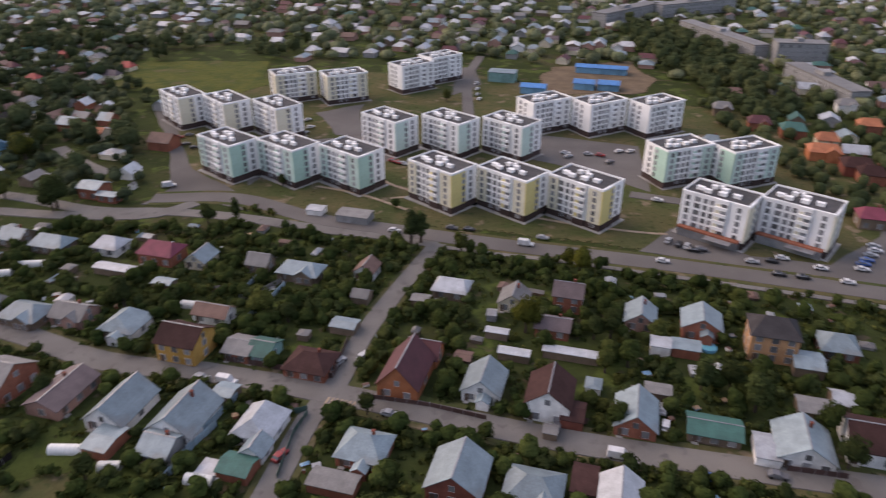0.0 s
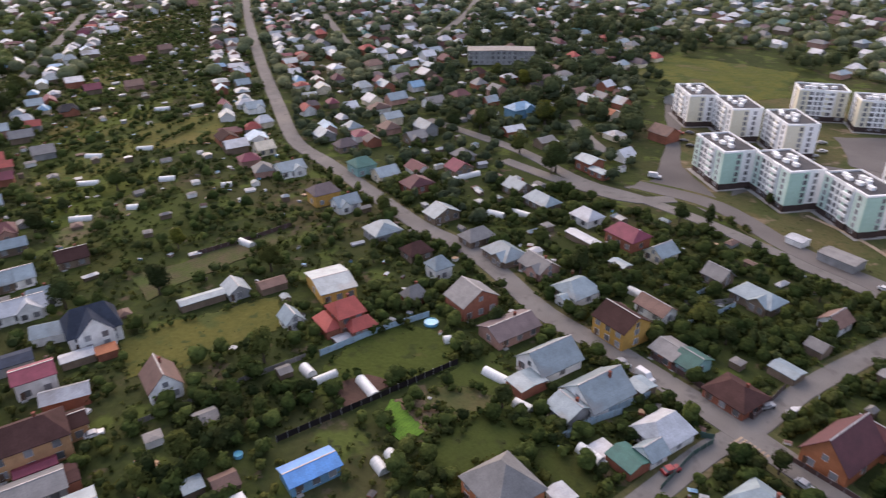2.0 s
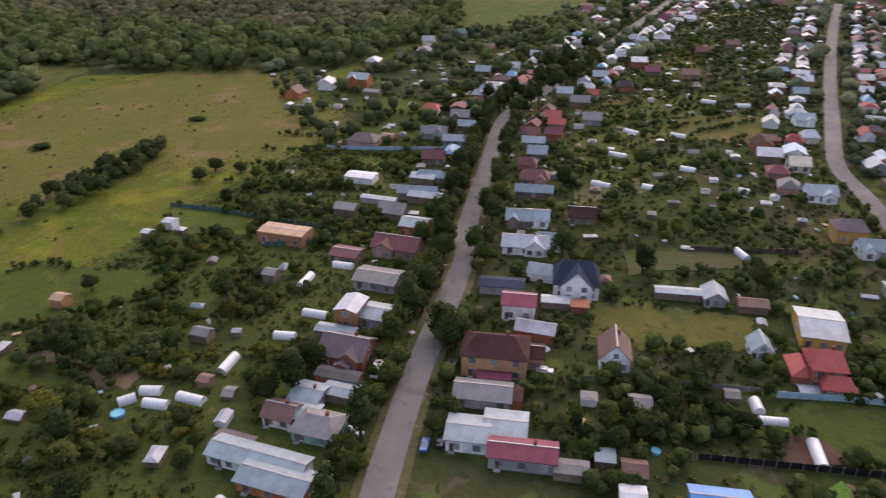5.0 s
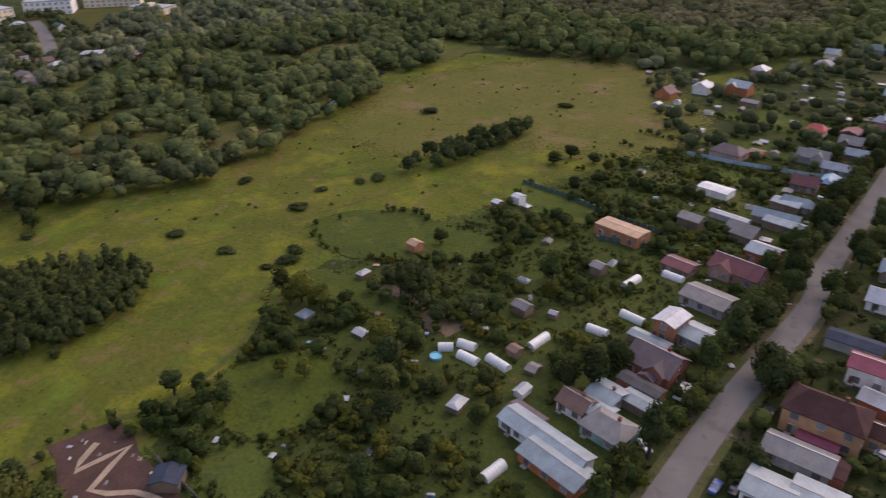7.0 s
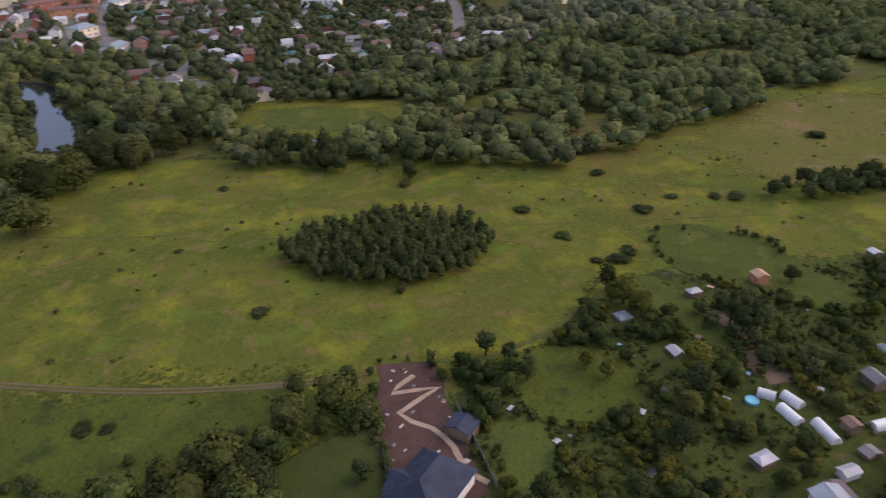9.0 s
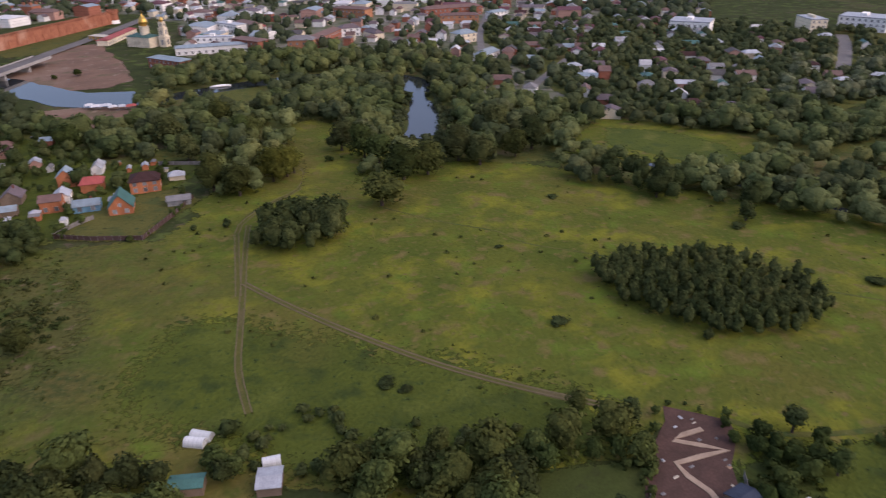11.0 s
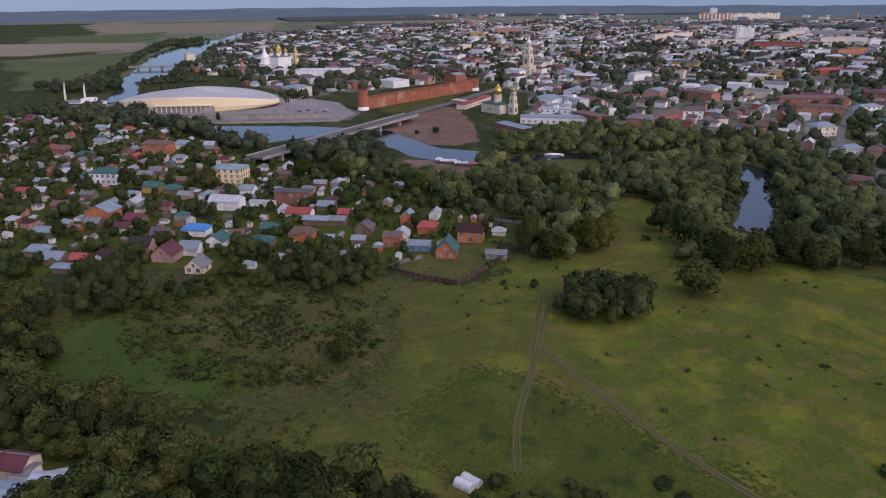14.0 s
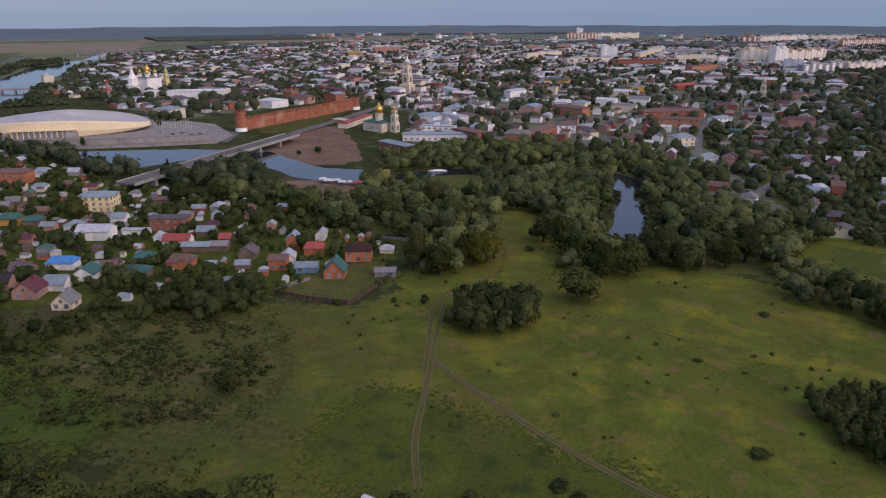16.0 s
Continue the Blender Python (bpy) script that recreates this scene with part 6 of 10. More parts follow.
house(-162.6, 147.9, 76, 10, 9, h=3.5, roof="zinc", wall="grey", axis="y", hip=0.8)
house(-143.8, 145.3, 76, 8, 7, roof="brown", wall="wood", hip=0.8)
house(-157.3, 172.6, 76, 11, 7, roof="zinc", wall="wood", axis="y")
house(-135.8, 166.5, 76, 10, 7, roof="slate", wall="wood", hip=0.8)
house(-129.8, 140.9, 76, 6, 6, h=4.5, roof="zinc", wall="white", hip=0.8)
house(-125.1, 125, 76, 6, 5, h=2.8, roof="slate", wall="brick", hip=0.8)
house(-200.6, 185.6, 76, 9, 8, h=3.2, roof="zinc", wall="cream")
house(-182.9, 186.1, 76, 11, 8, h=3.4, roof="maroon", wall="brick", axis="y", hip=0.6)
house(-182.4, 211.1, 76, 9, 8, roof="wine", wall="wood", axis="y")
house(-191.1, 224, 76, 8, 8, roof="slate", wall="wood", axis="y", hip=0.8)
house(-224, 227.5, 76, 9, 8, roof="slate", wall="wood")
house(-243.7, 229.5, 76, 9, 8, roof="rust", wall="pink", axis="y", hip=0.6)
house(-257.8, 218, 76, 8, 7, roof="zinc", wall="cream", axis="y", hip=0.8)
house(-259.1, 201.4, 76, 8, 8, roof="zinc", wall="grey", axis="y")
house(-240.4, 198.5, 76, 9, 7, roof="lilac", wall="wood", hip=0.8)
house(-271.7, 248.9, 76, 12, 6, roof="rust", wall="white", axis="y", hip=0.8)
house(-284.7, 240.3, 76, 6, 8, roof="white", wall="white")
house(-298.3, 222, 76, 7, 7, roof="red", wall="white", axis="y")
house(-257.2, 276.2, 76, 10, 8, h=3.2, roof="slate", wall="white")
house(-253.8, 294.4, 76, 9, 8, h=4, roof="maroon", wall="brick", hip=0.8)
house(-211.7, 293.1, 76, 13, 9, h=5, roof="sky", wall="blue", hip=0.8)
house(-244.8, 316.1, 76, 9, 8, h=4, roof="slate", wall="pink", axis="y")
house(-383.2, 342.7, 76, 10, 9, h=4, roof="red", wall="brick", hip=0.8)
house(-453.3, 356.7, 76, 8, 8, h=4, roof="red", wall="brick", hip=0.8)
house(-350.3, 334.1, 76, 9, 7, roof="white", wall="white", hip=0.6)
house(-311.8, 273.6, 76, 8, 10, roof="zinc", wall="white", hip=0.6)
house(-324.6, 315, 76, 8, 8, roof="zinc", wall="white")
house(-288.4, 294.3, 76, 8, 7, roof="sky", wall="white")
house(-344.5, 371.1, 76, 9, 8, roof="zinc", wall="cream")
house(-321.8, 358.2, 76, 9, 8, roof="maroon", wall="brick", axis="y")
house(-230.9, 334.7, 76, 9, 8, h=4, roof="dark", wall="wood")
house(-294.5, 383.5, -50, 14, 44, h=9, rise=0.4, roof="slate", wall="grey", storeys=3, chimney=0, name="house", label="long pale grey three-storey school with a flat roof", windows="fr")
# ---- west of the second street ----
house(-219.1, -36.6, 68, 17, 8, h=4, rise=0.3, roof="ply", wall="block", chimney=0, label="unroofed orange block house under construction", over=0.0)
house(-166.5, -12.2, 68, 6, 8, h=6, rise=0.8, roof="white", wall="block", axis="y", storeys=2, chimney=0)
house(-165.8, -4.3, 68, 9, 8, h=3.2, rise=1, roof="zinc", wall="grey")
house(-149.3, -12.7, 68, 12, 10, h=4, rise=3.2, roof="lilac", wall="brick", porch=4)
shed(-159.7, -16.3, 68, 11, 4, 2.3, 0.5, "zinc", "wood")
house(-206.8, 1.7, 68, 15, 10, h=3.5, roof="maroon", wall="pink")
house(-203.7, -15.1, 68, 9, 7, h=2.6, rise=1, roof="maroon", wall="wood", chimney=0)
house(-186.2, -4.8, 68, 13, 9, h=3.2, rise=1.2, roof="slate", wall="grey")
house(-220.8, 8.1, 68, 9, 8, h=4, rise=1.4, roof="zinc", wall="brick")
house(-127.2, -26.8, 68, 7, 6, rise=1.8, roof="rust", wall="white")
house(-133, -21.2, 68, 7, 7, rise=1, roof="zinc", wall="grey")
shed(-126.8, -22.3, 68, 8, 6, 2.8, 0.5, "zinc", "wood")
house(-122.1, -18.1, 68, 10, 8, rise=2, roof="slate", wall="green", hip=0.7)
shed(-139.2, -14.6, 68, 11, 4, 3, 0.5, "felt", "brick")
shed(-133.8, -13.9, 68, 8, 5, 2.6, 0.5, "zinc", "wood")
house(-113, -30, 66, 22, 6, rise=1, roof="zinc", wall="white", windows="f", chimney=0)
house(-106.8, -25.6, 66, 15, 7, rise=1, roof="zinc", wall="orange", chimney=0)
shed(-118.8, -36.4, 66, 9, 5, 2.3, 0.5, "lilac", "wood")
shed(-182.6, -96.8, 68, 4, 4, 3, 0.8, "ply", "block")
shed(-232.4, -78.4, 68, 4, 4, 3, 0.5, "white", "white")
shed(-225.8, -84.5, 68, 3, 3, 2.3, 0.5, "white", "wood")
house(-314, -11, 68, 13, 10, h=3.4, roof="lilac", wall="pink", hip=0.8)
house(-398.6, -51.6, 68, 9, 8, h=3.5, rise=3, roof="rust", wall="orange", axis="y")
house(-420.8, -15.2, 68, 12, 9, h=5, roof="zinc", wall="orange")
shed(-269.8, -11.6, 68, 12, 7, 2.8, 0.5, "white", "white")
shed(-247, -4.5, 68, 14, 3, 2.3, 0.5, "white", "grey")
shed(-191.8, -37.8, 68, 4, 4, 3, 1, "slate", "wood")
shed(-161.4, -52, 68, 5, 4, 2.6, 1, "slate", "wood")
shed(-141.4, -47, 68, 3, 3, 2.3, 0.5, "rust", "wood")
shed(-238.7, -16.4, 68, 8, 6, 3, 1.4, "slate", "wood")
shed(-320.4, -0.1, 68, 6, 5, 2.3, 0.5, "rust", "brick")
shed(-265.8, 13.6, 68, 10, 6, 3, 1, "zinc", "wood")
shed(-246.6, 13.3, 68, 13, 6, 3, 1, "zinc", "wood")
shed(-397, -7.8, 68, 9, 6, 3, 1, "slate", "wood")
shed(-327, 24.1, 68, 8, 6, 3, 1, "slate", "wood")
house(-55, -85.7, 24, 15, 12, h=4, rise=4, roof="navy", wall="white", hip=0.7, label="new house with a dark blue-grey hipped roof on bare soil")
shed(-71.1, -96.8, 24, 5, 6, 2.6, 1, "navy", "wood")
house(149.2, -100.8, 10, 9, 7, rise=2, roof="maroon", wall="cream")
house(140.6, -91, 10, 9, 8, rise=1.2, roof="zinc", wall="grey")
shed(144.9, -99.9, 10, 5, 5, 2.3, 0.5, "slate", "white")
shed(139.2, -100.8, 40, 9, 2, 1.4, 0.3, "white", "white")
house(62.5, -104.4, 10, 10, 10, h=5.5, rise=1.5, roof="zinc", wall="orange", hip=0.8, storeys=2)
shed(41.5, -117, 0, 7, 4, 2.4, 0.5, "green", "wood")
shed(24.3, -115.9, 0, 5, 6, 2.3, 0.5, "white", "wood")
shed(137, -99.8, 20, 8, 3, 2.3, 0.5, "white", "wood")
greenhouse(-136.9, -64.6, 23.9, 4, 1.4)
greenhouse(-139.9, -59.8, -5.8, 5.1, 1.4)
greenhouse(-134.8, -57.3, -15.1, 6.1, 1.4)
greenhouse(-136, -49.5, -23.5, 7, 1.4)
greenhouse(-149.2, -43.2, 69.7, 7.2, 1.4)
greenhouse(-101.3, -37.3, 68.8, 6.1, 1.4)
greenhouse(-170.4, -22.8, -21, 7.2, 1.4)
greenhouse(-160.3, -30.2, -12.6, 5.9, 1.4)
greenhouse(-189.8, -27.2, 67.2, 7.3, 1.4)
greenhouse(-198, -16.1, -19.2, 6.6, 1.4)
greenhouse(-121.5, 82.8, -100, 4.4, 1.4)
greenhouse(-116.2, 84, -13, 6.2, 1.2)
greenhouse(-105.4, 88.4, -105, 8.2, 1.4)
greenhouse(-116.2, 78.2, -103, 3.2, 1.1)
greenhouse(-83.7, 76.1, -102, 4.4, 1.3)
greenhouse(-84.2, 72.4, -105, 4.2, 1.3)
greenhouse(-103.2, 117.4, -36.1, 5.2, 1.4)
greenhouse(-84.4, 112.6, -89.4, 7.9, 1.4)
greenhouse(-73, 107.9, -88.1, 4.7, 1.4)
greenhouse(-53, 104.8, -97.8, 6, 1.4)
greenhouse(-255.4, 84, -36.3, 7.8, 1.4)
greenhouse(-310.5, 137.2, -36.5, 6.9, 1.4)
greenhouse(-268.1, 125, -36.4, 6.2, 1.4)
greenhouse(-287.9, 100.6, -36.4, 8.7, 1.4)
greenhouse(-318, 117, -49.6, 7.5, 1.4)
greenhouse(-243.7, 137.7, -36.4, 4, 1.4)
greenhouse(-250.9, 101.8, -36.3, 4.6, 1.4)
greenhouse(-177.1, 207.7, -16.2, 15.7, 1.4)
greenhouse(-76.2, 171.3, -99.3, 9.3, 1.4)
greenhouse(-354.9, 189.9, -8.3, 7.6, 1.4)
greenhouse(-363.9, 174.8, -36.6, 7.5, 1.4)
greenhouse(-193.3, 113, -82.3, 6.3, 1.4)
greenhouse(-144.1, 187.9, -79.5, 6.8, 1.4)
greenhouse(-137.4, 194.3, -84.2, 8.1, 1.4)
greenhouse(42.7, -131.4, 73.9, 4.8, 1.4)
greenhouse(41.6, -133.5, 69.4, 5.1, 1.4)
greenhouse(24.7, -122.7, -260, 4, 1.4)

# ---- the village across the meadow ----
house(95.8, -303.9, 191, 12, 11, h=5.5, rise=2.4, roof="brown", wall="orange", hip=0.9, storeys=2, chimney=0)
house(99.3, -279.4, 191, 9, 10, h=3.5, rise=5, roof="green", wall="orange", axis="y", chimney=1)
house(77.7, -283.8, 191, 9, 6, h=2.6, rise=1.2, roof="slate", wall="grey", chimney=1)
house(128.2, -285, 191, 8, 8, h=5, rise=1.6, roof="rust", wall="orange", chimney=0)
house(126.9, -292.5, 191, 6, 7, h=4, rise=2, roof="white", wall="white", axis="y", chimney=1)
house(119.1, -306.8, 191, 9, 8, h=4, rise=2, roof="red", wall="orange", hip=0.5, chimney=1)
house(132.5, -314.7, 191, 7, 7, h=5, rise=3, roof="zinc", wall="orange", axis="y", chimney=0)
house(113.9, -282.9, 191, 10, 7, rise=1.6, roof="zinc", wall="blue", chimney=1)
house(148.5, -296.9, 191, 8, 9, rise=3, roof="lilac", wall="wood", axis="y", chimney=1)
house(173.1, -279.4, 191, 11, 9, h=3.4, roof="rust", wall="orange", hip=0.5, chimney=1)
house(185.8, -264.5, 191, 10, 8, rise=2, roof="green", wall="wood", hip=0.5, chimney=1)
house(193.7, -282.5, 191, 8, 7, rise=2, roof="green", wall="wood", hip=0.5, chimney=1)
house(225.9, -268.3, 191, 12, 8, h=3.4, rise=2.2, roof="blue", wall="white", hip=0.5, chimney=1)
house(206.1, -258.1, 191, 9, 9, h=3.2, rise=3, roof="green", wall="white", axis="y", chimney=1)
house(216.1, -235.4, 191, 10, 10, h=3.5, rise=4, roof="maroon", wall="pink", axis="y", chimney=1)
house(210.8, -245, 191, 9, 8, rise=3, roof="zinc", wall="white", chimney=1)
house(193.6, -227.6, 191, 8, 8, rise=3.5, roof="slate", wall="cream", axis="y", chimney=1)
house(233.5, -239.9, 191, 10, 8, h=4, rise=3, roof="dark", wall="pink", chimney=1)
house(235.1, -254.5, 191, 9, 8, h=4, rise=3, roof="lilac", wall="wood", chimney=1)
house(238.2, -225.2, 191, 12, 9, h=3.2, rise=2.4, roof="brown", wall="white", hip=0.6, chimney=1)
house(245, -208.9, 191, 13, 6, h=2.6, rise=0.8, roof="zinc", wall="wood", chimney=1)
house(275.1, -221, 191, 10, 8, rise=2, roof="zinc", wall="wood", hip=0.5, chimney=1)
house(259.5, -215.6, 191, 9, 8, rise=2.4, roof="zinc", wall="wood", chimney=1)
house(287.5, -271.9, 191, 14, 11, h=6, rise=3.4, roof="zinc", wall="orange", axis="y", storeys=2, chimney=0)
house(346.4, -336.2, 191, 18, 11, h=7, rise=2.5, roof="green", wall="white", hip=0.8, storeys=2, chimney=0)
house(274.7, -363.9, 191, 20, 14, h=9, rise=2, roof="zinc", wall="buff", hip=0.9, storeys=3, chimney=0, label="pale yellow three-storey mansion with a grey hipped roof")
house(223.2, -321.5, 191, 14, 4, h=2.8, rise=0.5, roof="white", wall="white", chimney=1)
house(210.2, -333, 191, 20, 8, h=7, rise=0.4, roof="felt", wall="brick", storeys=2, chimney=0)
house(191.6, -308.3, 191, 13, 8, h=3.4, rise=2.4, roof="red", wall="white", chimney=1)
house(185.7, -326.5, 191, 9, 8, rise=2, roof="zinc", wall="wood", chimney=1)
house(178, -301.7, 191, 13, 6, rise=1.4, roof="zinc", wall="wood", chimney=1)
house(302.6, -326.9, 191, 11, 8, h=4, rise=2.4, roof="green", wall="yellow", hip=0.5, chimney=1)
house(290, -328.5, 191, 9, 8, rise=2, roof="green", wall="wood", hip=0.5, chimney=1)
house(267.7, -273, 191, 9, 8, rise=2.4, roof="wine", wall="wood", chimney=1)
house(158.7, -279.5, 191, 5, 5, h=2.6, rise=1, roof="zinc", wall="wood", chimney=1)
house(167.4, -304.6, 191, 9, 6, rise=1.6, roof="slate", wall="wood", chimney=1)
house(202.1, -268.1, 191, 7, 6, rise=2, roof="rust", wall="wood", chimney=1)
house(191.8, -259.8, 191, 7, 5, h=2.8, rise=1.4, roof="slate", wall="wood", chimney=1)
house(295.3, -242.2, 191, 10, 6, rise=2, roof="zinc", wall="wood", hip=0.4, chimney=1)
house(248.1, -218.1, 191, 7, 6, rise=2, roof="red", wall="wood", chimney=1)
house(283.7, -261.7, 191, 8, 6, rise=2, roof="slate", wall="wood", chimney=1)
house(329.3, -303.6, 191, 8, 6, rise=2, roof="slate", wall="wood", chimney=1)
house(325.6, -280.6, 191, 9, 7, rise=2, roof="rust", wall="wood", chimney=1)
house(367.7, -312, 191, 9, 8, rise=2, roof="slate", wall="wood", chimney=1)
house(376.6, -417.3, 191, 20, 12, h=8, rise=2, roof="rust", wall="orange", hip=0.4, storeys=2, chimney=0)
house(372, -438.7, 191, 11, 9, h=4, rise=2.4, roof="zinc", wall="white", hip=0.6, chimney=1)
house(440.4, -425.6, 191, 12, 9, h=4, rise=2.4, roof="zinc", wall="white", hip=0.6, chimney=1)
house(446.1, -395, 191, 12, 9, h=4, rise=2.4, roof="rust", wall="brick", hip=0.4, chimney=1)
house(413.3, -385, 191, 10, 8, h=4, rise=2, roof="green", wall="wood", hip=0.4, chimney=1)
house(330.8, -352.6, 191, 10, 6, rise=2, roof="slate", wall="wood", chimney=1)
house(299.9, -346.6, 191, 9, 6, rise=2, roof="rust", wall="wood", chimney=1)
house(245.4, -364.7, 191, 8, 6, rise=1, roof="white", wall="wood", chimney=1)
house(244.3, -382.3, 191, 10, 6, rise=1.6, roof="rust", wall="wood", chimney=1)
# unfinished pale building under sheeting
house(239.3, -311.4, 191, 17, 10, h=5, roof="white", wall="white", chimney=0, windows="")

# ---- the old town beyond the river ----
CREAMSHELL = material("cream_cladding", (0.78, 0.66, 0.42), (0.72, 0.6, 0.38), rough=0.6, scale=0.05, fine=0.5, vary=0.0)
SHELLROOF = material("grey_membrane", (0.4, 0.385, 0.37), (0.36, 0.345, 0.33), rough=0.6, scale=0.03, fine=0.4, vary=0.0, stain=(0.24, 0.22, 0.21))


def arena(x, y, turn, a, b):
    """A great oval hall: leaning cream shell, grey lens roof, glazed front, flat terrace."""
    ob = thing("ice_arena", pose(x, y, 0, 0, 0, turn), "large oval arena with cream shell and grey lens-shaped roof", "arena")
    n = 72

    def ring(bm, k, z):
        return [bm.verts.new((a * k * math.cos(t), b * k * math.sin(t), z(math.cos(t)))) for t in (2 * math.pi * i / n for i in range(n))]

    def rim(u):
        return 7.0 + 8.0 * (1 - u * u) ** 0.8

    def skin(bm, rings):
        for p, q in zip(rings, rings[1:]):
            for i in range(n):
                j = (i + 1) % n
                bm.faces.new((p[i], p[j], q[j], q[i]))
        return bm
    bm = bmesh.new()
    part("shell", skin(bm, [ring(bm, 0.97, lambda u: 0.5 + 2.0 * u * u), ring(bm, 1.0, lambda u: 1.6 + 0.3 * rim(u)), ring(bm, 0.995, rim), ring(bm, 0.985, lambda u: rim(u) + 0.7)]), CREAMSHELL, ob)
    bm = bmesh.new()
    rings = [ring(bm, k, lambda u, k=k: rim(u) + 0.4 + 4.6 * (1 - k * k)) for k in (0.984, 0.85, 0.65, 0.4, 0.15)]
    skin(bm, rings)
    bm.faces.new(rings[-1])
    part("roof", bm, SHELLROOF, ob)
    bm = bmesh.new()
    part("base", skin(bm, [ring(bm, 0.86, lambda u: 0.0), ring(bm, 0.86, lambda u: 4.5)]), GLASS, ob)
    for s in (-1, 1):
        part("buttress", boxes((s * 30 + 4, b * 0.86, 0, s * 30 + 14, b * 1.06, 5.5)), CONCRETE, ob)
    part("glazed_front", boxes((-24, b * 0.9, 0.4, 30, b * 1.01, 7.0)), GLASS, ob)
    for i in range(12):
        part("column", boxes((-24 + i * 4.9, b * 1.01, 0, -23.2 + i * 4.9, b * 1.025, 7.1)), CREAMSHELL, ob)
    part("front_canopy", boxes((-26, b * 0.9, 7.1, 32, b * 1.05, 8.2)), CREAMSHELL, ob)
    return ob


arena(500, -624, 22.3, 84, 44)

patch([(607.1, -544.1), (497.1, -540.7), (431, -549.9), (313.8, -583.6), (317.9, -626.7), (370.4, -691.5), (474.7, -734.2), (605.8, -625.3)], 0.6, "terrace", PAVING, "pale paved terrace round the arena", "terrace", 1.0)


def embankment(points, high, thick):
    """A stone river wall with a proud coping and shallow piers."""
    pts = [Vector(p) for p in points]
    ob = thing("embankment_wall", pose(pts[0].x, pts[0].y, 0), "pale stone embankment wall along the river", "wall", "embankment walls")
    for a, b in zip(pts, pts[1:]):
        long, turn = (b - a).length, math.degrees(math.atan2(b.y - a.y, b.x - a.x))
        m = pose(a.x - pts[0].x, a.y - pts[0].y, 0, 0, 0, turn)
        part("wall", boxes((0, -thick / 2, 0, long, thick / 2, high)), CONCRETE, ob).matrix_basis = m
        part("coping", boxes((-0.2, -thick / 2 - 0.3, high, long + 0.2, thick / 2 + 0.3, high + 0.35)), PAVING, ob).matrix_basis = m
        for i in range(int(long / 16) + 1):
            part("pier", boxes((i * 16, thick / 2, 0, i * 16 + 1.0, thick / 2 + 0.35, high - 0.02), (i * 16, -thick / 2 - 0.35, 0, i * 16 + 1.0, -thick / 2, high - 0.02)), CONCRETE, ob).matrix_basis = m
    return ob


def flagpole(x, y, high):
    ob = thing("flagpole", pose(x, y, 0), "slender pale metal flagpole beside the arena", "flagpole", "flagpoles beside the arena")
    part("pole", turned(bmesh.new(), [(0.22, 0), (0.16, high), (0.05, high + 0.05)], 6), PLASTERPOLE, ob)
    part("foot", boxes((-0.4, -0.4, 0, 0.4, 0.4, 0.3)), CONCRETE, ob)


PLASTERPOLE = plain("pale_pole_paint", (0.6, 0.62, 0.58), rough=0.5)
embankment([(489.1, -524.4), (448, -532), (408.7, -543.2), (360, -562), (314.4, -585.5)], 2.6, 1.2)
embankment([(500, -538), (455, -549), (415, -561), (372, -579), (330, -602)], 5.0, 1.4)
for i in range(18):
    flagpole(434 - 58 * i / 17, -667 + 13 * i / 17, 7.5)
patch([(419.4, -635.7), (405.2, -704.4), (317.2, -637.8), (306.6, -592.2), (380.3, -584.3)], 0.5, "car_park", ASPHALT, "grey asphalt square beside the arena", "car park", 1.0)


def mast(x, y, lean, high):
    ob = thing("light_mast", pose(x, y, 0, 0, lean), "tall white leaning light mast", "mast", "masts by the arena")
    part("pole", turned(bmesh.new(), [(1.3, 0), (0.7, high)], 8), WHITEWASH, ob)
    part("lamp_head", boxes((-0.5, -1.2, high, 0.5, 1.2, high + 2.0)), STEEL, ob)

town_pavilion = thing("pavilion", pose(630, -590, 0, 0, 0, 12), "low white pavilion with a stepped roof beside the masts", "pavilion")
part("hall", boxes((-26, -9, 0, 14, 9, 5.0)), WHITEWASH, town_pavilion)
part("tower", boxes((-18, -6, 5.0, -6, 6, 8.5)), WHITEWASH, town_pavilion)
part("window_band", boxes((-24, 9, 1.5, 12, 9.08, 3.6)), GLASS, town_pavilion)
part("roof_edge", boxes((-26.5, -9.5, 5.0, -18.1, 9.5, 5.3), (-5.9, -9.5, 5.0, 14.5, 9.5, 5.3)), CONCRETE, town_pavilion)
TAKEN.append((628, -590, 24))
mast(650.7, -590.9, -6, 23)
mast(654, -620.8, -6, 18)


def fortress_wall(p, q, high, thick):
    """A tall red-brick curtain wall with toothed battlements and blind arches, between two towers."""
    d = Vector(q) - Vector(p)
    L = d.length
    ob = thing("fortress_wall", pose(p[0], p[1], 0, 0, 0, math.degrees(math.atan2(d.y, d.x))), "long red-brick fortress wall with battlements", "wall")
    part("curtain", boxes((0, -thick / 2, 0, L, thick / 2, high - 1.8)), BRICKRED, ob)
    for s in (-1, 1):
        y0 = s * (thick / 2 - 0.4)
        part("battlement", boxes(*[(i * 2.6 + 0.5, y0 - 0.4, high - 1.8, i * 2.6 + 2.0, y0 + 0.4, high + 0.6) for i in range(int(L / 2.6))]), BRICKRED, ob)
    for i in range(int(L / 11)):
        for s in (-1, 1):
            part("buttress", boxes((i * 11 + 4, s * thick / 2 - 0.35, 0, i * 11 + 5.2, s * thick / 2 + 0.35, high - 3.0)), BRICKRED, ob)
    return ob


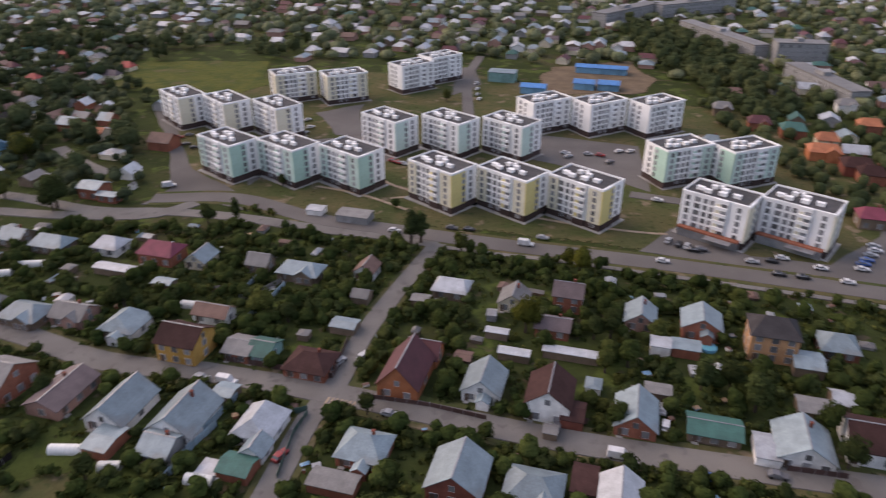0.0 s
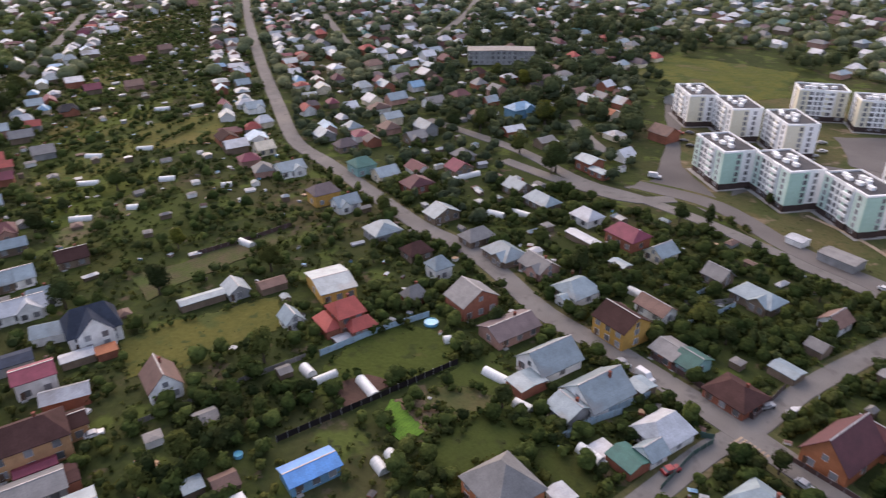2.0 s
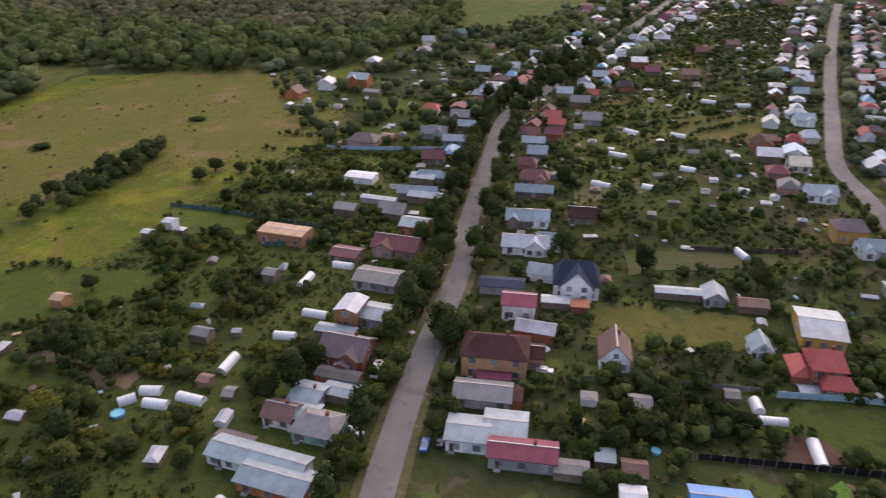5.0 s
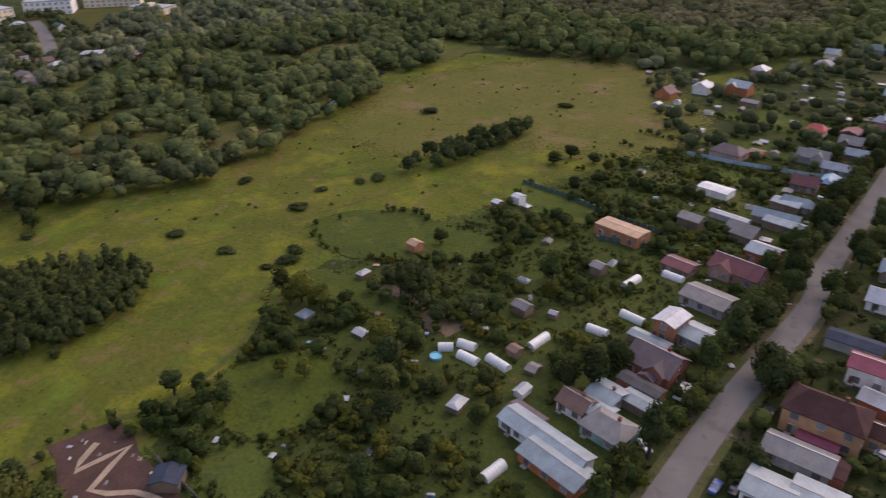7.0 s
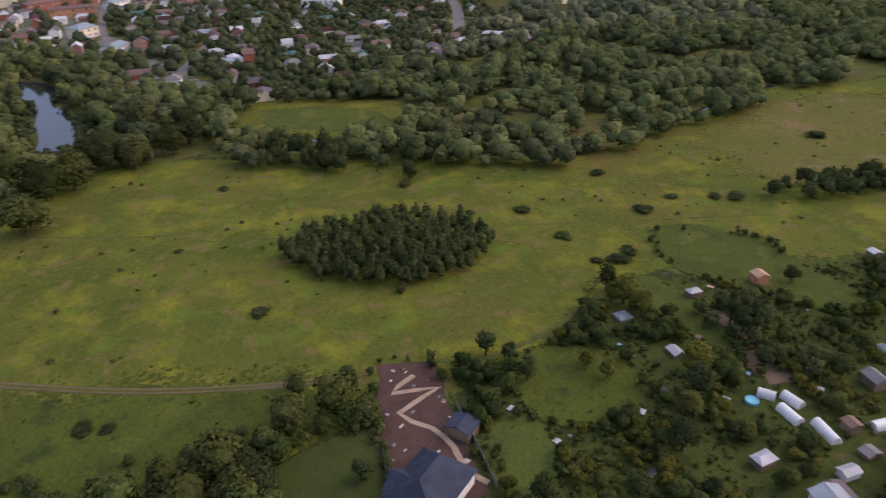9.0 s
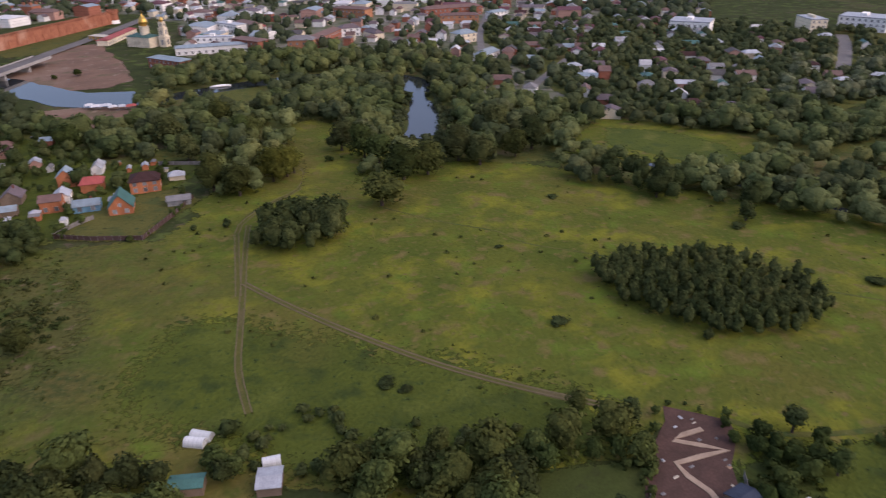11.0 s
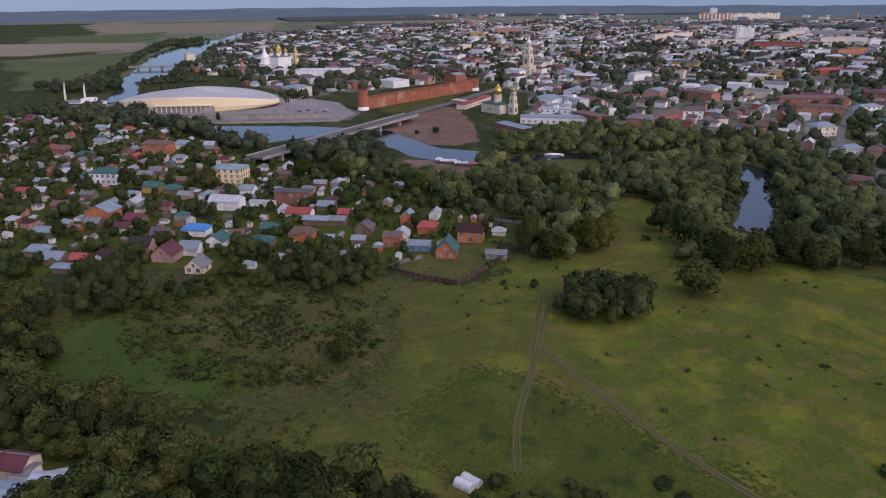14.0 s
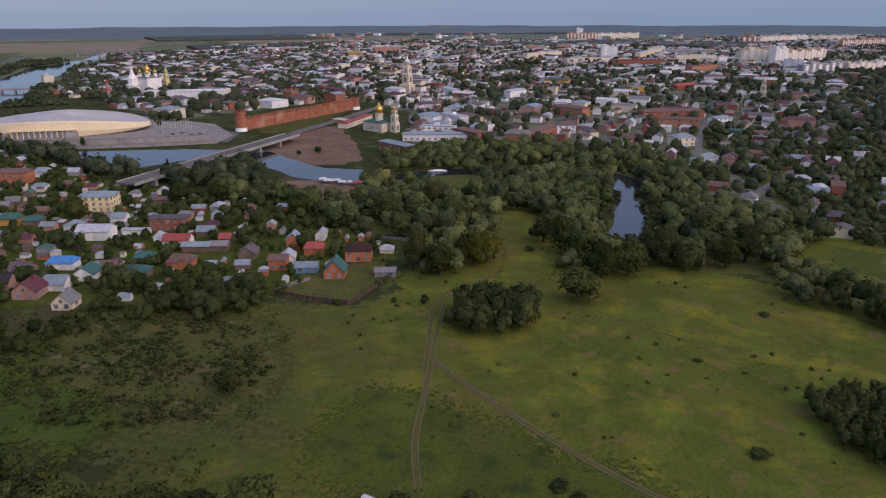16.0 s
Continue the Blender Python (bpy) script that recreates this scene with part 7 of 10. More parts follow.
def fortress_tower(x, y, r, high, roof):
    ob = thing("fortress_tower", pose(x, y, 0), "round red-brick fortress tower with a white foot", "tower", "fortress towers")
    part("foot", turned(bmesh.new(), [(r * 1.15, 0), (r * 1.03, 3.5)], 16), WHITEWASH, ob)
    part("shaft", turned(bmesh.new(), [(r, 3.5), (r * 0.97, high - 4), (r * 1.08, high - 3), (r * 1.08, high - 1.2)], 16), BRICKRED, ob)
    for i in range(14):
        a = 2 * math.pi * i / 14
        m = part("merlon", boxes((-0.7, -0.4, 0, 0.7, 0.4, 2.0)), BRICKRED, ob)
        m.matrix_basis = pose(r * 1.03 * math.cos(a), r * 1.03 * math.sin(a), high - 1.2, 0, 0, math.degrees(a) + 90)
    if roof:
        part("tent_roof", turned(bmesh.new(), [(r * 0.9, high - 1.2), (0.1, high + roof)], 12), roof_mat("brown"), ob)


def onion(r):
    return [(r * 0.5, 0), (r * 0.95, r * 0.55), (r, r * 0.95), (r * 0.75, r * 1.5), (r * 0.25, r * 2.1), (r * 0.06, r * 2.5), (r * 0.05, r * 3.2)]


def bell_tower(x, y, tiers, cap, label, wall=None, dome=None, square=True):
    """Tiers of (half width, height) one on the other with open arches, a cap and a spire."""
    wall, dome = wall or WHITEWASH, dome or GOLD
    ob = thing("bell_tower", pose(x, y, 0, 0, 0, -20), label, "bell tower", "church towers")
    z = 0
    for k, (r, h) in enumerate(tiers):
        part("tier", turned(bmesh.new(), [(r * 1.2, z), (r * 1.2, z + h * 0.9), (r * 1.34, z + h * 0.92), (r * 1.34, z + h)], 4 if square else 8), wall, ob).matrix_basis = pose(0, 0, 0, 0, 0, 45)
        for s in range(4):
            part("arch_opening", boxes((-r * 0.28, -r * 0.93 * (1 if square else 1.12), z + h * 0.25, r * 0.28, -r * 0.8, z + h * 0.72)), GLASS, ob).matrix_basis = pose(0, 0, 0, 0, 0, 90 * s)
        z += h
    r = tiers[-1][0]
    if cap == "onion":
        part("cupola", turned(bmesh.new(), [(a, z + b) for a, b in onion(r * 0.75)], 14), dome, ob)
    else:
        part("spire", turned(bmesh.new(), [(r * 1.1, z), (r * 0.5, z + cap * 0.35), (0.12, z + cap)], 8), dome, ob)
    return ob


def church(x, y, turn, w, d, h, drums, label, wall=None, roof="green", dome=None):
    """A church hall with a low hipped roof and drums with onion domes on it: (x, y, radius, height)."""
    wall, dome = wall or WHITEWASH, dome or GOLD
    ob = thing("church", pose(x, y, 0, 0, 0, turn), label, "church", "churches of the old town")
    part("hall", boxes((-w / 2, -d / 2, 0, w / 2, d / 2, h), (-w / 2 - 0.3, -d / 2 - 0.3, h * 0.93, w / 2 + 0.3, d / 2 + 0.3, h * 0.97)), wall, ob)
    part("roof", gable_roof(w, d, h, min(w, d) * 0.16, 0.5, 0.2, "x", min(w, d) / 2), roof_mat(roof), ob)
    add_windows(ob, w, d, h, 2 if h > 7 else 1, "fr", (1.2, 2.4), 4.0, 1.5)
    for dx, dy, r, hh in drums:
        part("drum", turned(bmesh.new(), [(r, h), (r, h + hh), (r * 1.12, h + hh + 0.05), (r * 1.12, h + hh + 0.5)], 12, (dx, dy)), wall, ob)
        part("dome", turned(bmesh.new(), [(a, h + hh + 0.5 + b) for a, b in onion(r * 1.05)], 14, (dx, dy)), dome, ob)
    TAKEN.append((x, y, max(w, d) * 0.7))
    return ob


fortress_wall((323.1, -655.2), (261.2, -836.4), 12.5, 3.2)
fortress_tower(323.1, -655.2, 5.2, 20, 4)
fortress_tower(261.2, -836.4, 5.5, 13.5, 0)
church(190, -680, -30, 26, 14, 9, ((-3, 0, 4.0, 8), (-3, 0, 1.6, 13)), "white church with green roof and a small gilded dome", wall=wall_mat("cream"))
bell_tower(170.6, -674, ((4.0, 9), (3.2, 7.5), (2.4, 5)), "onion", "white tiered church bell tower", wall=wall_mat("cream"))
bell_tower(236.8, -1015.7, ((9.5, 14), (6.5, 14), (5.0, 11), (3.4, 7)), 9, "tall cream classical bell tower", dome=WHITEWASH, wall=wall_mat("cream"))
church(252.3, -1003.8, -20, 26, 16, 9, (), "cream parish church beside its bell tower", roof="white")
church(369, -900, -20, 15, 15, 14, ((0, 0, 2.6, 5), (-4.5, -4.5, 1.6, 3.5), (4.5, -4.5, 1.6, 3.5), (-4.5, 4.5, 1.6, 3.5), (4.5, 4.5, 1.6, 3.5)), "red and white brick church with dark domes", wall=BRICKRED, roof="slate", dome=roof_mat("dark"))
church(615.4, -965.2, -20, 27, 25, 23, ((0, 0, 4.4, 7), (-8, -7, 2.7, 5), (8, -7, 2.7, 5), (-8, 7, 2.7, 5), (8, 7, 2.7, 5)), "white cathedral with gilded domes", roof="slate")
bell_tower(632, -952.2, ((8, 14), (6, 9)), 17, "white tent-roofed bell tower", dome=WHITEWASH, square=False)
bell_tower(667, -1025.7, ((3, 8), (2.5, 6)), 9, "white church tower beside the cathedral", dome=WHITEWASH)
bell_tower(633.9, -1044.2, ((4, 12), (3.2, 9), (2.2, 6)), 7, "ochre bell tower with gilded cap", wall=PLASTER["ochre"])
church(653, -921.5, -20, 13, 11, 9, ((0, 0, 2.4, 8),), "red and white small church with a dark dome", wall=wall_mat("pink"), roof="red", dome=roof_mat("red"))
bell_tower(-256.1, -1047.1, ((4.6, 9), (3.8, 8), (2.6, 5)), "onion", "cream church tower above the gardens", wall=wall_mat("cream"), dome=wall_mat("cream"))
church(934, -1617, -20, 12, 10, 8, ((0, 0, 1.8, 4), (4, 3, 1.2, 3)), "small white church with domes", roof="slate")
bell_tower(924.4, -1764.8, ((3, 9), (2.4, 8)), 12, "slim white minaret-like tower", dome=WHITEWASH)


def town_block(x, y, turn, w, d, h, wall, roof="white", label="", pitched=0.0):
    """A long multi-storey building with storey lines, roof and a stair head."""
    ob = thing("town_building", pose(x, y, 0, 0, 0, turn), label, "building", "large buildings of the town")
    if h >= 20 and w > 30:                            # stepped sections with proud pale bays
        n = int(w / 15)
        tops = [h * (1 - 0.09 * ((k * 7 + int(w)) % 3)) for k in range(n)]
        for k, t in enumerate(tops):
            x0, x1, y0 = -w / 2 + k * w / n, -w / 2 + (k + 1) * w / n, -d / 2 - 0.8 * (k % 2)
            part("section", boxes((x0, y0, 0, x1, d / 2, t)), block_mat(wall, WALLS[wall]), ob)
            part("bay", boxes((x0 * 0.7 + x1 * 0.3, y0 - 1.0, 0, x0 * 0.3 + x1 * 0.7, y0, t - 1.5)), block_mat("white", WALLS["white"]), ob)
            part("roof", boxes((x0, y0, t, x1, d / 2, t + 0.8)), roof_mat(roof), ob)
            part("stair_head", boxes((x0 * 0.65 + x1 * 0.35, -2, t + 0.8, x0 * 0.35 + x1 * 0.65, 2, t + 3.5)), wall_mat(wall), ob)
        TAKEN.append((x, y, d))
        return
    part("wall", boxes((-w / 2, -d / 2, 0, w / 2, d / 2, h)), block_mat(wall, WALLS[wall]), ob)
    if pitched:
        part("roof", gable_roof(w, d, h, pitched, 0.6, 0.2, "x", min(w, d) * 0.45), roof_mat(roof), ob)
    else:
        part("roof", boxes((-w / 2 - 0.2, -d / 2 - 0.2, h, w / 2 + 0.2, d / 2 + 0.2, h + 0.8)), roof_mat(roof), ob)
        part("stair_head", boxes((-w * 0.12, -d * 0.2, h + 0.8, w * 0.02, d * 0.2, h + 3.0)), wall_mat(wall), ob)
    if h < 16 and x * x + y * y < 810000:
        add_windows(ob, w, d, h, max(1, int(h / 3.4)), "f", (1.4, 1.6), 5.0, 1.2)
    for k in range(int(w / 12) + 1):
        p = pose(x, y, 0, 0, 0, turn) @ Vector((-w / 2 + k * 12, 0, 0))
        TAKEN.append((p.x, p.y, d * 0.6))


TAKEN.extend((505 - 40 * c + 28, -907 + 26 + 8 * c, 17) for c in (-0.6, 0, 0.6, 1.2))
town_block(508, -912, 200, 78, 15, 11, "white", "pale", "long white arcaded building with a pale roof", 2)
town_block(868.2, -1071.9, 238.7, 16.2, 12, 14, "cream", "white", "small cream block by the river")
town_block(709.9, -949.9, 230.3, 14.6, 12, 8, "cream", "zinc", "cream house by the river", 2)
town_block(143, -570.5, 141.4, 36.9, 12, 8, "brick", "zinc", "brick house with a pale blue roof", 1.5)
town_block(122.7, -636.5, 190.4, 59.9, 14, 6, "white", "zinc", "long low white trading hall", 1.5)
town_block(125.6, -668, 173, 33.6, 8, 8, "white", "white", "white two-storey arcaded row")
town_block(91.1, -642.5, 137.6, 34.8, 14, 9, "brick", "rust", "brick warehouse of the town", 1.5)
town_block(46.5, -627.1, 174.3, 21.7, 14, 10, "block", "slate", "brick apartment house of the town", 3)
town_block(225.2, -722.7, 264.3, 70.2, 10, 5, "cream", "red", "low cream market hall", 1.5)
town_block(237.4, -721.8, 148.6, 28, 10, 4, "yellow", "cream", "low yellow pavilion of the town", 1)
town_block(-82.4, -1896.3, 192.5, 39.8, 16, 34, "white", "white", "white slab tower block")
town_block(-135.7, -1639.6, 193.3, 96.5, 16, 14, "brick", "maroon", "red and white office building")
town_block(-208.5, -2116.6, 254.4, 386.5, 14, 14, "cream", "white", "pale five-storey block of the town")
town_block(-281.1, -1815, 192.9, 97.1, 14, 16, "cream", "white", "pale five-storey slab of the town")
town_block(-333.7, -1771.1, 193, 19.9, 14, 16, "white", "white", "white end of a slab block")
town_block(-197.5, -1477.6, 193.8, 52.4, 14, 12, "white", "white", "white low block of the town")
town_block(-244, -1481.6, 232.5, 100.2, 14, 14, "block", "rust", "orange brick block of the town")
town_block(-409.8, -1863.9, 223.8, 74.2, 16, 30, "cream", "orange", "cream tower block of the town")
town_block(-416.1, -1802.7, 188.1, 77.7, 16, 36, "cream", "orange", "stepped cream apartment tower")
town_block(-453.9, -1765.9, 240.3, 96.2, 14, 40, "white", "white", "white narrow tower block")
town_block(-541.7, -1883, 229, 194.8, 16, 28, "cream", "orange", "ochre and cream apartment block")
town_block(-434.4, -1559.6, 140.1, 39.6, 14, 22, "white", "white", "grey nine-storey slab of the town")
town_block(-460.3, -1487.4, 211.7, 101, 14, 22, "grey", "white", "grey nine-storey slab of the town")
town_block(-560.5, -1550.8, 217, 118.3, 14, 20, "cream", "white", "pale nine-storey slab of the town")
town_block(-314.4, -2123.3, 187.6, 131.5, 14, 15, "grey", "white", "pale five-storey slab of the town")
town_block(-645.4, -2947.5, 186.6, 58.5, 14, 28, "block", "white", "far orange tower block")
town_block(-834.2, -3203.1, 227.4, 377.5, 14, 24, "cream", "white", "far pale slab block")
town_block(-1069.5, -3355.5, 186.1, 184.5, 14, 22, "cream", "white", "far pale slab block")
town_block(-990.1, -2791, 224.3, 301.2, 14, 24, "tan", "white", "far tan slab block")
town_block(-24.7, -3505.4, 187.4, 146, 14, 26, "tan", "white", "far pinkish slab block")
town_block(-192.4, -3565.6, 207.8, 221, 14, 24, "cream", "white", "far cream slab block")
town_block(-16.4, -4140.9, 185.4, 34.4, 14, 40, "white", "white", "far white tower block")
town_block(-955.8, -6459.2, 177.9, 60.1, 20, 50, "pink", "white", "very far tower block")
town_block(-580.8, -5167.2, 212.6, 315.8, 30, 10, "white", "white", "very far industrial hall")
town_block(414.5, -4810.2, 259.5, 460.4, 30, 12, "white", "white", "very far industrial hall")
town_block(561.5, -2143.2, 191.3, 84.9, 16, 16, "pink", "white", "pale pink five-storey block")
town_block(603.6, -1949.1, 191.9, 39.4, 14, 12, "yellow", "cream", "yellow block of the town")
town_block(914.4, -2228.7, 190.9, 130.6, 40, 9, "pink", "white", "long low factory hall")
town_block(3034.6, -3692.2, 167.2, 360.7, 60, 8, "white", "white", "very far white halls")
town_block(85.4, -1940.9, 239.3, 164.3, 16, 14, "cream", "white", "pale office block of the town")
town_block(-26.7, -1778.5, 212.3, 117, 18, 9, "cream", "cream", "cream shopping hall of the town")
town_block(136, -2364.3, 190.9, 39.5, 12, 14, "tan", "white", "tan block of the town")
town_block(39.5, -2457.8, 190.7, 45.5, 12, 14, "tan", "white", "tan block of the town")
town_block(398.1, -1122.6, 156.7, 63.3, 18, 8, "white", "white", "large white-roofed hall of the town", 2)
town_block(354.2, -1021.7, 135.9, 94.3, 12, 6, "brick", "maroon", "long red-roofed range of the town", 2)
town_block(-106.9, -812, 195.8, 68.7, 14, 9, "brick", "rust", "long brick barracks of the town", 2.5)
town_block(-107.9, -757.7, 175.7, 39.5, 12, 8, "block", "rust", "orange brick house of the town", 2)
town_block(-95.3, -643, 211.5, 18.8, 14, 8, "cream", "zinc", "cream house with a hipped roof", 3)
town_block(-101.7, -562.9, 232.1, 26.2, 10, 5, "white", "zinc", "white house of the town", 3)
town_block(-151.9, -780, 213.4, 23.4, 10, 7, "white", "zinc", "white and red house", 2)
town_block(-16.2, -678.2, 117, 21.5, 10, 6, "cream", "lilac", "cream gabled house of the town", 3)
town_block(30.8, -660.6, 249.1, 66.6, 12, 8, "brick", "rust", "brick terrace of the town", 2.5)
town_block(6.1, -697.9, 196, 18.3, 12, 8, "white", "lilac", "white house of the town", 3)
town_block(123.7, -747.1, 134.4, 36.6, 12, 8, "white", "white", "white two-storey house of the town")
town_block(106, -751.2, 124.4, 33.9, 12, 8, "cream", "rust", "cream house of the town", 2)
town_block(100.2, -751.5, 195.8, 20.5, 10, 4, "white", "red", "white house of the town", 2)
town_block(-167.7, -1145.4, 214.8, 44.5, 14, 7, "brick", "red", "red brick villas of the town", 3)
town_block(-91.4, -1098.3, 210.6, 26.8, 14, 8, "yellow", "slate", "yellow house of the town", 2)
town_block(27, -1207.3, 166.9, 40.2, 14, 8, "yellow", "green", "yellow house with a green roof", 2)
town_block(80.3, -1006.9, 232.5, 33.4, 12, 9, "white", "white", "white house of the town", 2)
town_block(172.8, -1015.5, 117.8, 52.4, 12, 9, "white", "white", "white house of the town", 1)
town_block(1.9, -822.1, 146.8, 41.1, 16, 10, "block", "rust", "long orange brick mill", 2)
town_block(-313.8, -654.9, 146.6, 35.8, 30, 10, "white", "white", "white hall in the far quarter")
town_block(-472.5, -630.3, 132.1, 40.7, 30, 12, "white", "white", "large white hall in the far quarter")
town_block(-419.1, -632.1, 173, 15, 30, 12, "cream", "white", "cream hall in the far quarter")
town_block(-345.5, -431.2, 126.9, 12.8, 12, 5, "wood", "white", "long shed of the town", 1)
town_block(-354.7, -408.6, 103.7, 23.8, 12, 5, "brick", "white", "long shed of the town", 1)
town_block(-526.6, -608.3, 129.1, 52.1, 20, 14, "cream", "white", "pale slab block of the town")
town_block(-506.4, -536.2, 96.8, 37.7, 20, 6, "cream", "white", "low hall of the town")
town_block(143.6, 651.5, 46.7, 87.7, 14, 11, "grey", "slate", "long grey five-storey slab")
town_block(214.4, 691.4, 28.4, 91, 14, 11, "grey", "slate", "long grey five-storey slab")
town_block(192.2, 545.7, 284.5, 99.2, 12, 10, "grey", "slate", "long grey five-storey slab")
town_block(226.8, 490, 353.4, 32.4, 14, 14, "grey", "slate", "grey five-storey slab of the town")
town_block(213.2, 419.9, 276.7, 69.5, 12, 8, "grey", "slate", "long grey slab of the town")
town_block(138.5, 746.9, 351.6, 38.7, 14, 10, "cream", "white", "pale far block of the town")


def bridge(p, q, wide, z):
    """A low road bridge: deck, pale parapets, abutment and pier."""
    d = Vector(q) - Vector(p)
    L = d.length
    ob = thing("road_bridge", pose(p[0], p[1], 0, 0, 0, math.degrees(math.atan2(d.y, d.x))), "low concrete road bridge with pale parapets", "bridge")
    part("deck", boxes((0, -wide / 2, z - 1.2, L, wide / 2, z)), ASPHALT, ob)
    for s in (-1, 1):
        part("parapet", boxes((0, s * wide / 2 - 0.12, z - 1.3, L, s * wide / 2 + 0.12, z + 0.9)), CONCRETE, ob)
    for k in (0.25, 0.5, 0.75):
        part("pier", boxes((L * k - 1, -wide * 0.45, 0, L * k + 1, wide * 0.45, z - 1.3)), CONCRETE, ob)
    return ob


bridge((251.1, -610), (271, -488.6), 15, 6.0)
bridge((271, -488.6), (283.9, -404.3), 15, 6.0)
bridge((874.2, -922.4), (806.3, -952.2), 6, 5)


def truss_bridge(p, q, high):
    """A far railway bridge of three steel trusses on piers."""
    d = Vector(q) - Vector(p)
    L = d.length
    ob = thing("railway_bridge", pose(p[0], p[1], 0, 0, 0, math.degrees(math.atan2(d.y, d.x))), "far grey steel truss railway bridge", "bridge")
    part("deck", boxes((0, -3, 8, L, 3, 9.5)), STEEL, ob)
    n = 24
    for i in range(n):
        x0, x1 = L * i / n, L * (i + 1) / n
        bm = bmesh.new()
        for s in (-3, 3):
            z0, z1 = (9.5, 9.5 + high) if i % 2 else (9.5 + high, 9.5)
            v = [bm.verts.new(c) for c in ((x0, s - 0.4, z0), (x0 + 1.2, s - 0.4, z0), (x1, s - 0.4, z1), (x1 - 1.2, s - 0.4, z1), (x0, s + 0.4, z0), (x0 + 1.2, s + 0.4, z0), (x1, s + 0.4, z1), (x1 - 1.2, s + 0.4, z1))]
            for f in ((0, 1, 2, 3), (7, 6, 5, 4), (0, 4, 5, 1), (2, 6, 7, 3), (1, 5, 6, 2), (3, 7, 4, 0)):
                bm.faces.new([v[k] for k in f])
        part("brace", bm, STEEL, ob)
    part("top_chord", boxes((L * 0.02, -3.5, 9.5 + high, L * 0.98, -2.5, 10.6 + high), (L * 0.02, 2.5, 9.5 + high, L * 0.98, 3.5, 10.6 + high)), STEEL, ob)
    for k in range(4):
        part("pier", boxes((L * k / 3 - 2, -4, 0, L * k / 3 + 2, 4, 8)), CONCRETE, ob)



truss_bridge((1340.5, -1787.2), (1191.9, -1848), 9)

boat = thing("boat", pose(95, -500, 0.3, 0, 0, 15), "white pleasure boat with a white awning on the river", "boat")
bm = bmesh.new()
rows = []
for i in range(13):
    u = -1 + i / 6
    w = 2.2 * (1 - abs(u) ** 2.6)
    rows.append([bm.verts.new((u * 7, s * w * k, z)) for s, k, z in ((-1, 0.7, 0), (-1, 1, 0.7), (-1, 0.75, 0.85), (1, 0.75, 0.85), (1, 1, 0.7), (1, 0.7, 0))])
for a, b in zip(rows, rows[1:]):
    for i in range(5):
        bm.faces.new((a[i], b[i], b[i + 1], a[i + 1]))
part("hull", bm, WHITEWASH, boat)
bm = bmesh.new()
rows = []
for i in range(13):
    u = -1 + i / 6
    w = 1.65 * (1 - abs(u) ** 2.6)
    rows.append([bm.verts.new((u * 6.4, w * math.cos(a), 0.8 + w * 0.4 * math.sin(a))) for a in (math.pi * j / 6 for j in range(7))])
for a, b in zip(rows, rows[1:]):
    for i in range(6):
        bm.faces.new((a[i], b[i], b[i + 1], a[i + 1]))
part("awning", bm, WHITEWASH, boat)
TAKEN.append((92.5, -489.3, 9))


def tent(x, y, turn, w, d, roof, say):
    """A low awning: four posts and a pitched sheet."""
    ob = thing("awning", pose(x, y, 0.2, 0, 0, turn), say, "awning", "awnings on the river bank")
    part("canopy", gable_roof(w, d, 2.3, 1.0, 0.2, 0.08, "x", w * 0.2), roof_mat(roof), ob)
    for sx in (-1, 1):
        for sy in (-1, 1):
            part("post", boxes((sx * w * 0.45 - 0.06, sy * d * 0.45 - 0.06, 0, sx * w * 0.45 + 0.06, sy * d * 0.45 + 0.06, 2.3)), STEEL, ob)


for x, y, w, roof in ((166.8, -453.4, 5, "pale"), (161.8, -450.3, 6, "pale"), (156.7, -451.5, 7, "white"), (151, -447.4, 5, "pale"), (145.7, -447.9, 4, "white"), (140.2, -447.9, 6, "red")):
    tent(x, y, 20, w, 4.0, roof, "%s awning on the sandy river bank" % ("red" if roof == "red" else "white"))

# the wooded rim of the plain, raised in place of land farther out
bm = bmesh.new()
rows = []
for i in range(361):
    a = radians(i)
    z = 15 + 8 * noise.noise((math.cos(a) * 14, math.sin(a) * 14, 1.0)) + 4 * noise.noise((math.cos(a) * 90, math.sin(a) * 90, 2.0))
    rows.append([bm.verts.new((r * math.cos(a), r * math.sin(a), h)) for r, h in ((3900, 0), (4300, z * 0.55), (4600, z * 1.1), (4975, 25 + z * 0.75))])
for a, b in zip(rows, rows[1:]):
    for i in range(3):
        bm.faces.new((a[i], a[i + 1], b[i + 1], b[i]))
# distance haze is mixed into this blue-grey wood colour
HAZYRIM = material("far_wood", (0.09, 0.122, 0.138), (0.108, 0.14, 0.15), scale=0.004, fine=0.03, vary=0.0, stain=(0.13, 0.145, 0.14))
tagged(part("backdrop", bm, HAZYRIM, None), "backdrop of distant wooded land, tinted blue-grey for haze", "backdrop", kind="structure")


# ---- vehicles, fences and garden things ----
car(-15.7, 125.9, -14, "silver")
car(22.3, 122.5, 76, "grey")
car(34.7, 114.1, -14, "white", True)
car(52.1, 108.2, -14, "blue")
car(66.4, 109.3, -14, "grey")
car(-63.6, 137.9, -14, "silver")
car(-56.9, 136.6, -14, "white", True)
car(-30.5, 145.4, 60, "silver")
car(-24.8, 148, 62, "white")
car(-37.9, 111.9, 62, "red")
car(46.9, 123.6, 70, "white")
car(47.8, 129.4, 70, "silver")
car(22.1, 212.9, -14, "white", True)
car(28.3, 217.8, -14, "silver")
car(-3.1, 224.7, -14, "grey")
car(3, 223.6, -14, "black")
car(-23.3, 221.8, -14, "white")
car(65.6, 202.3, -14, "white")
car(75.7, 251.6, -14, "white")
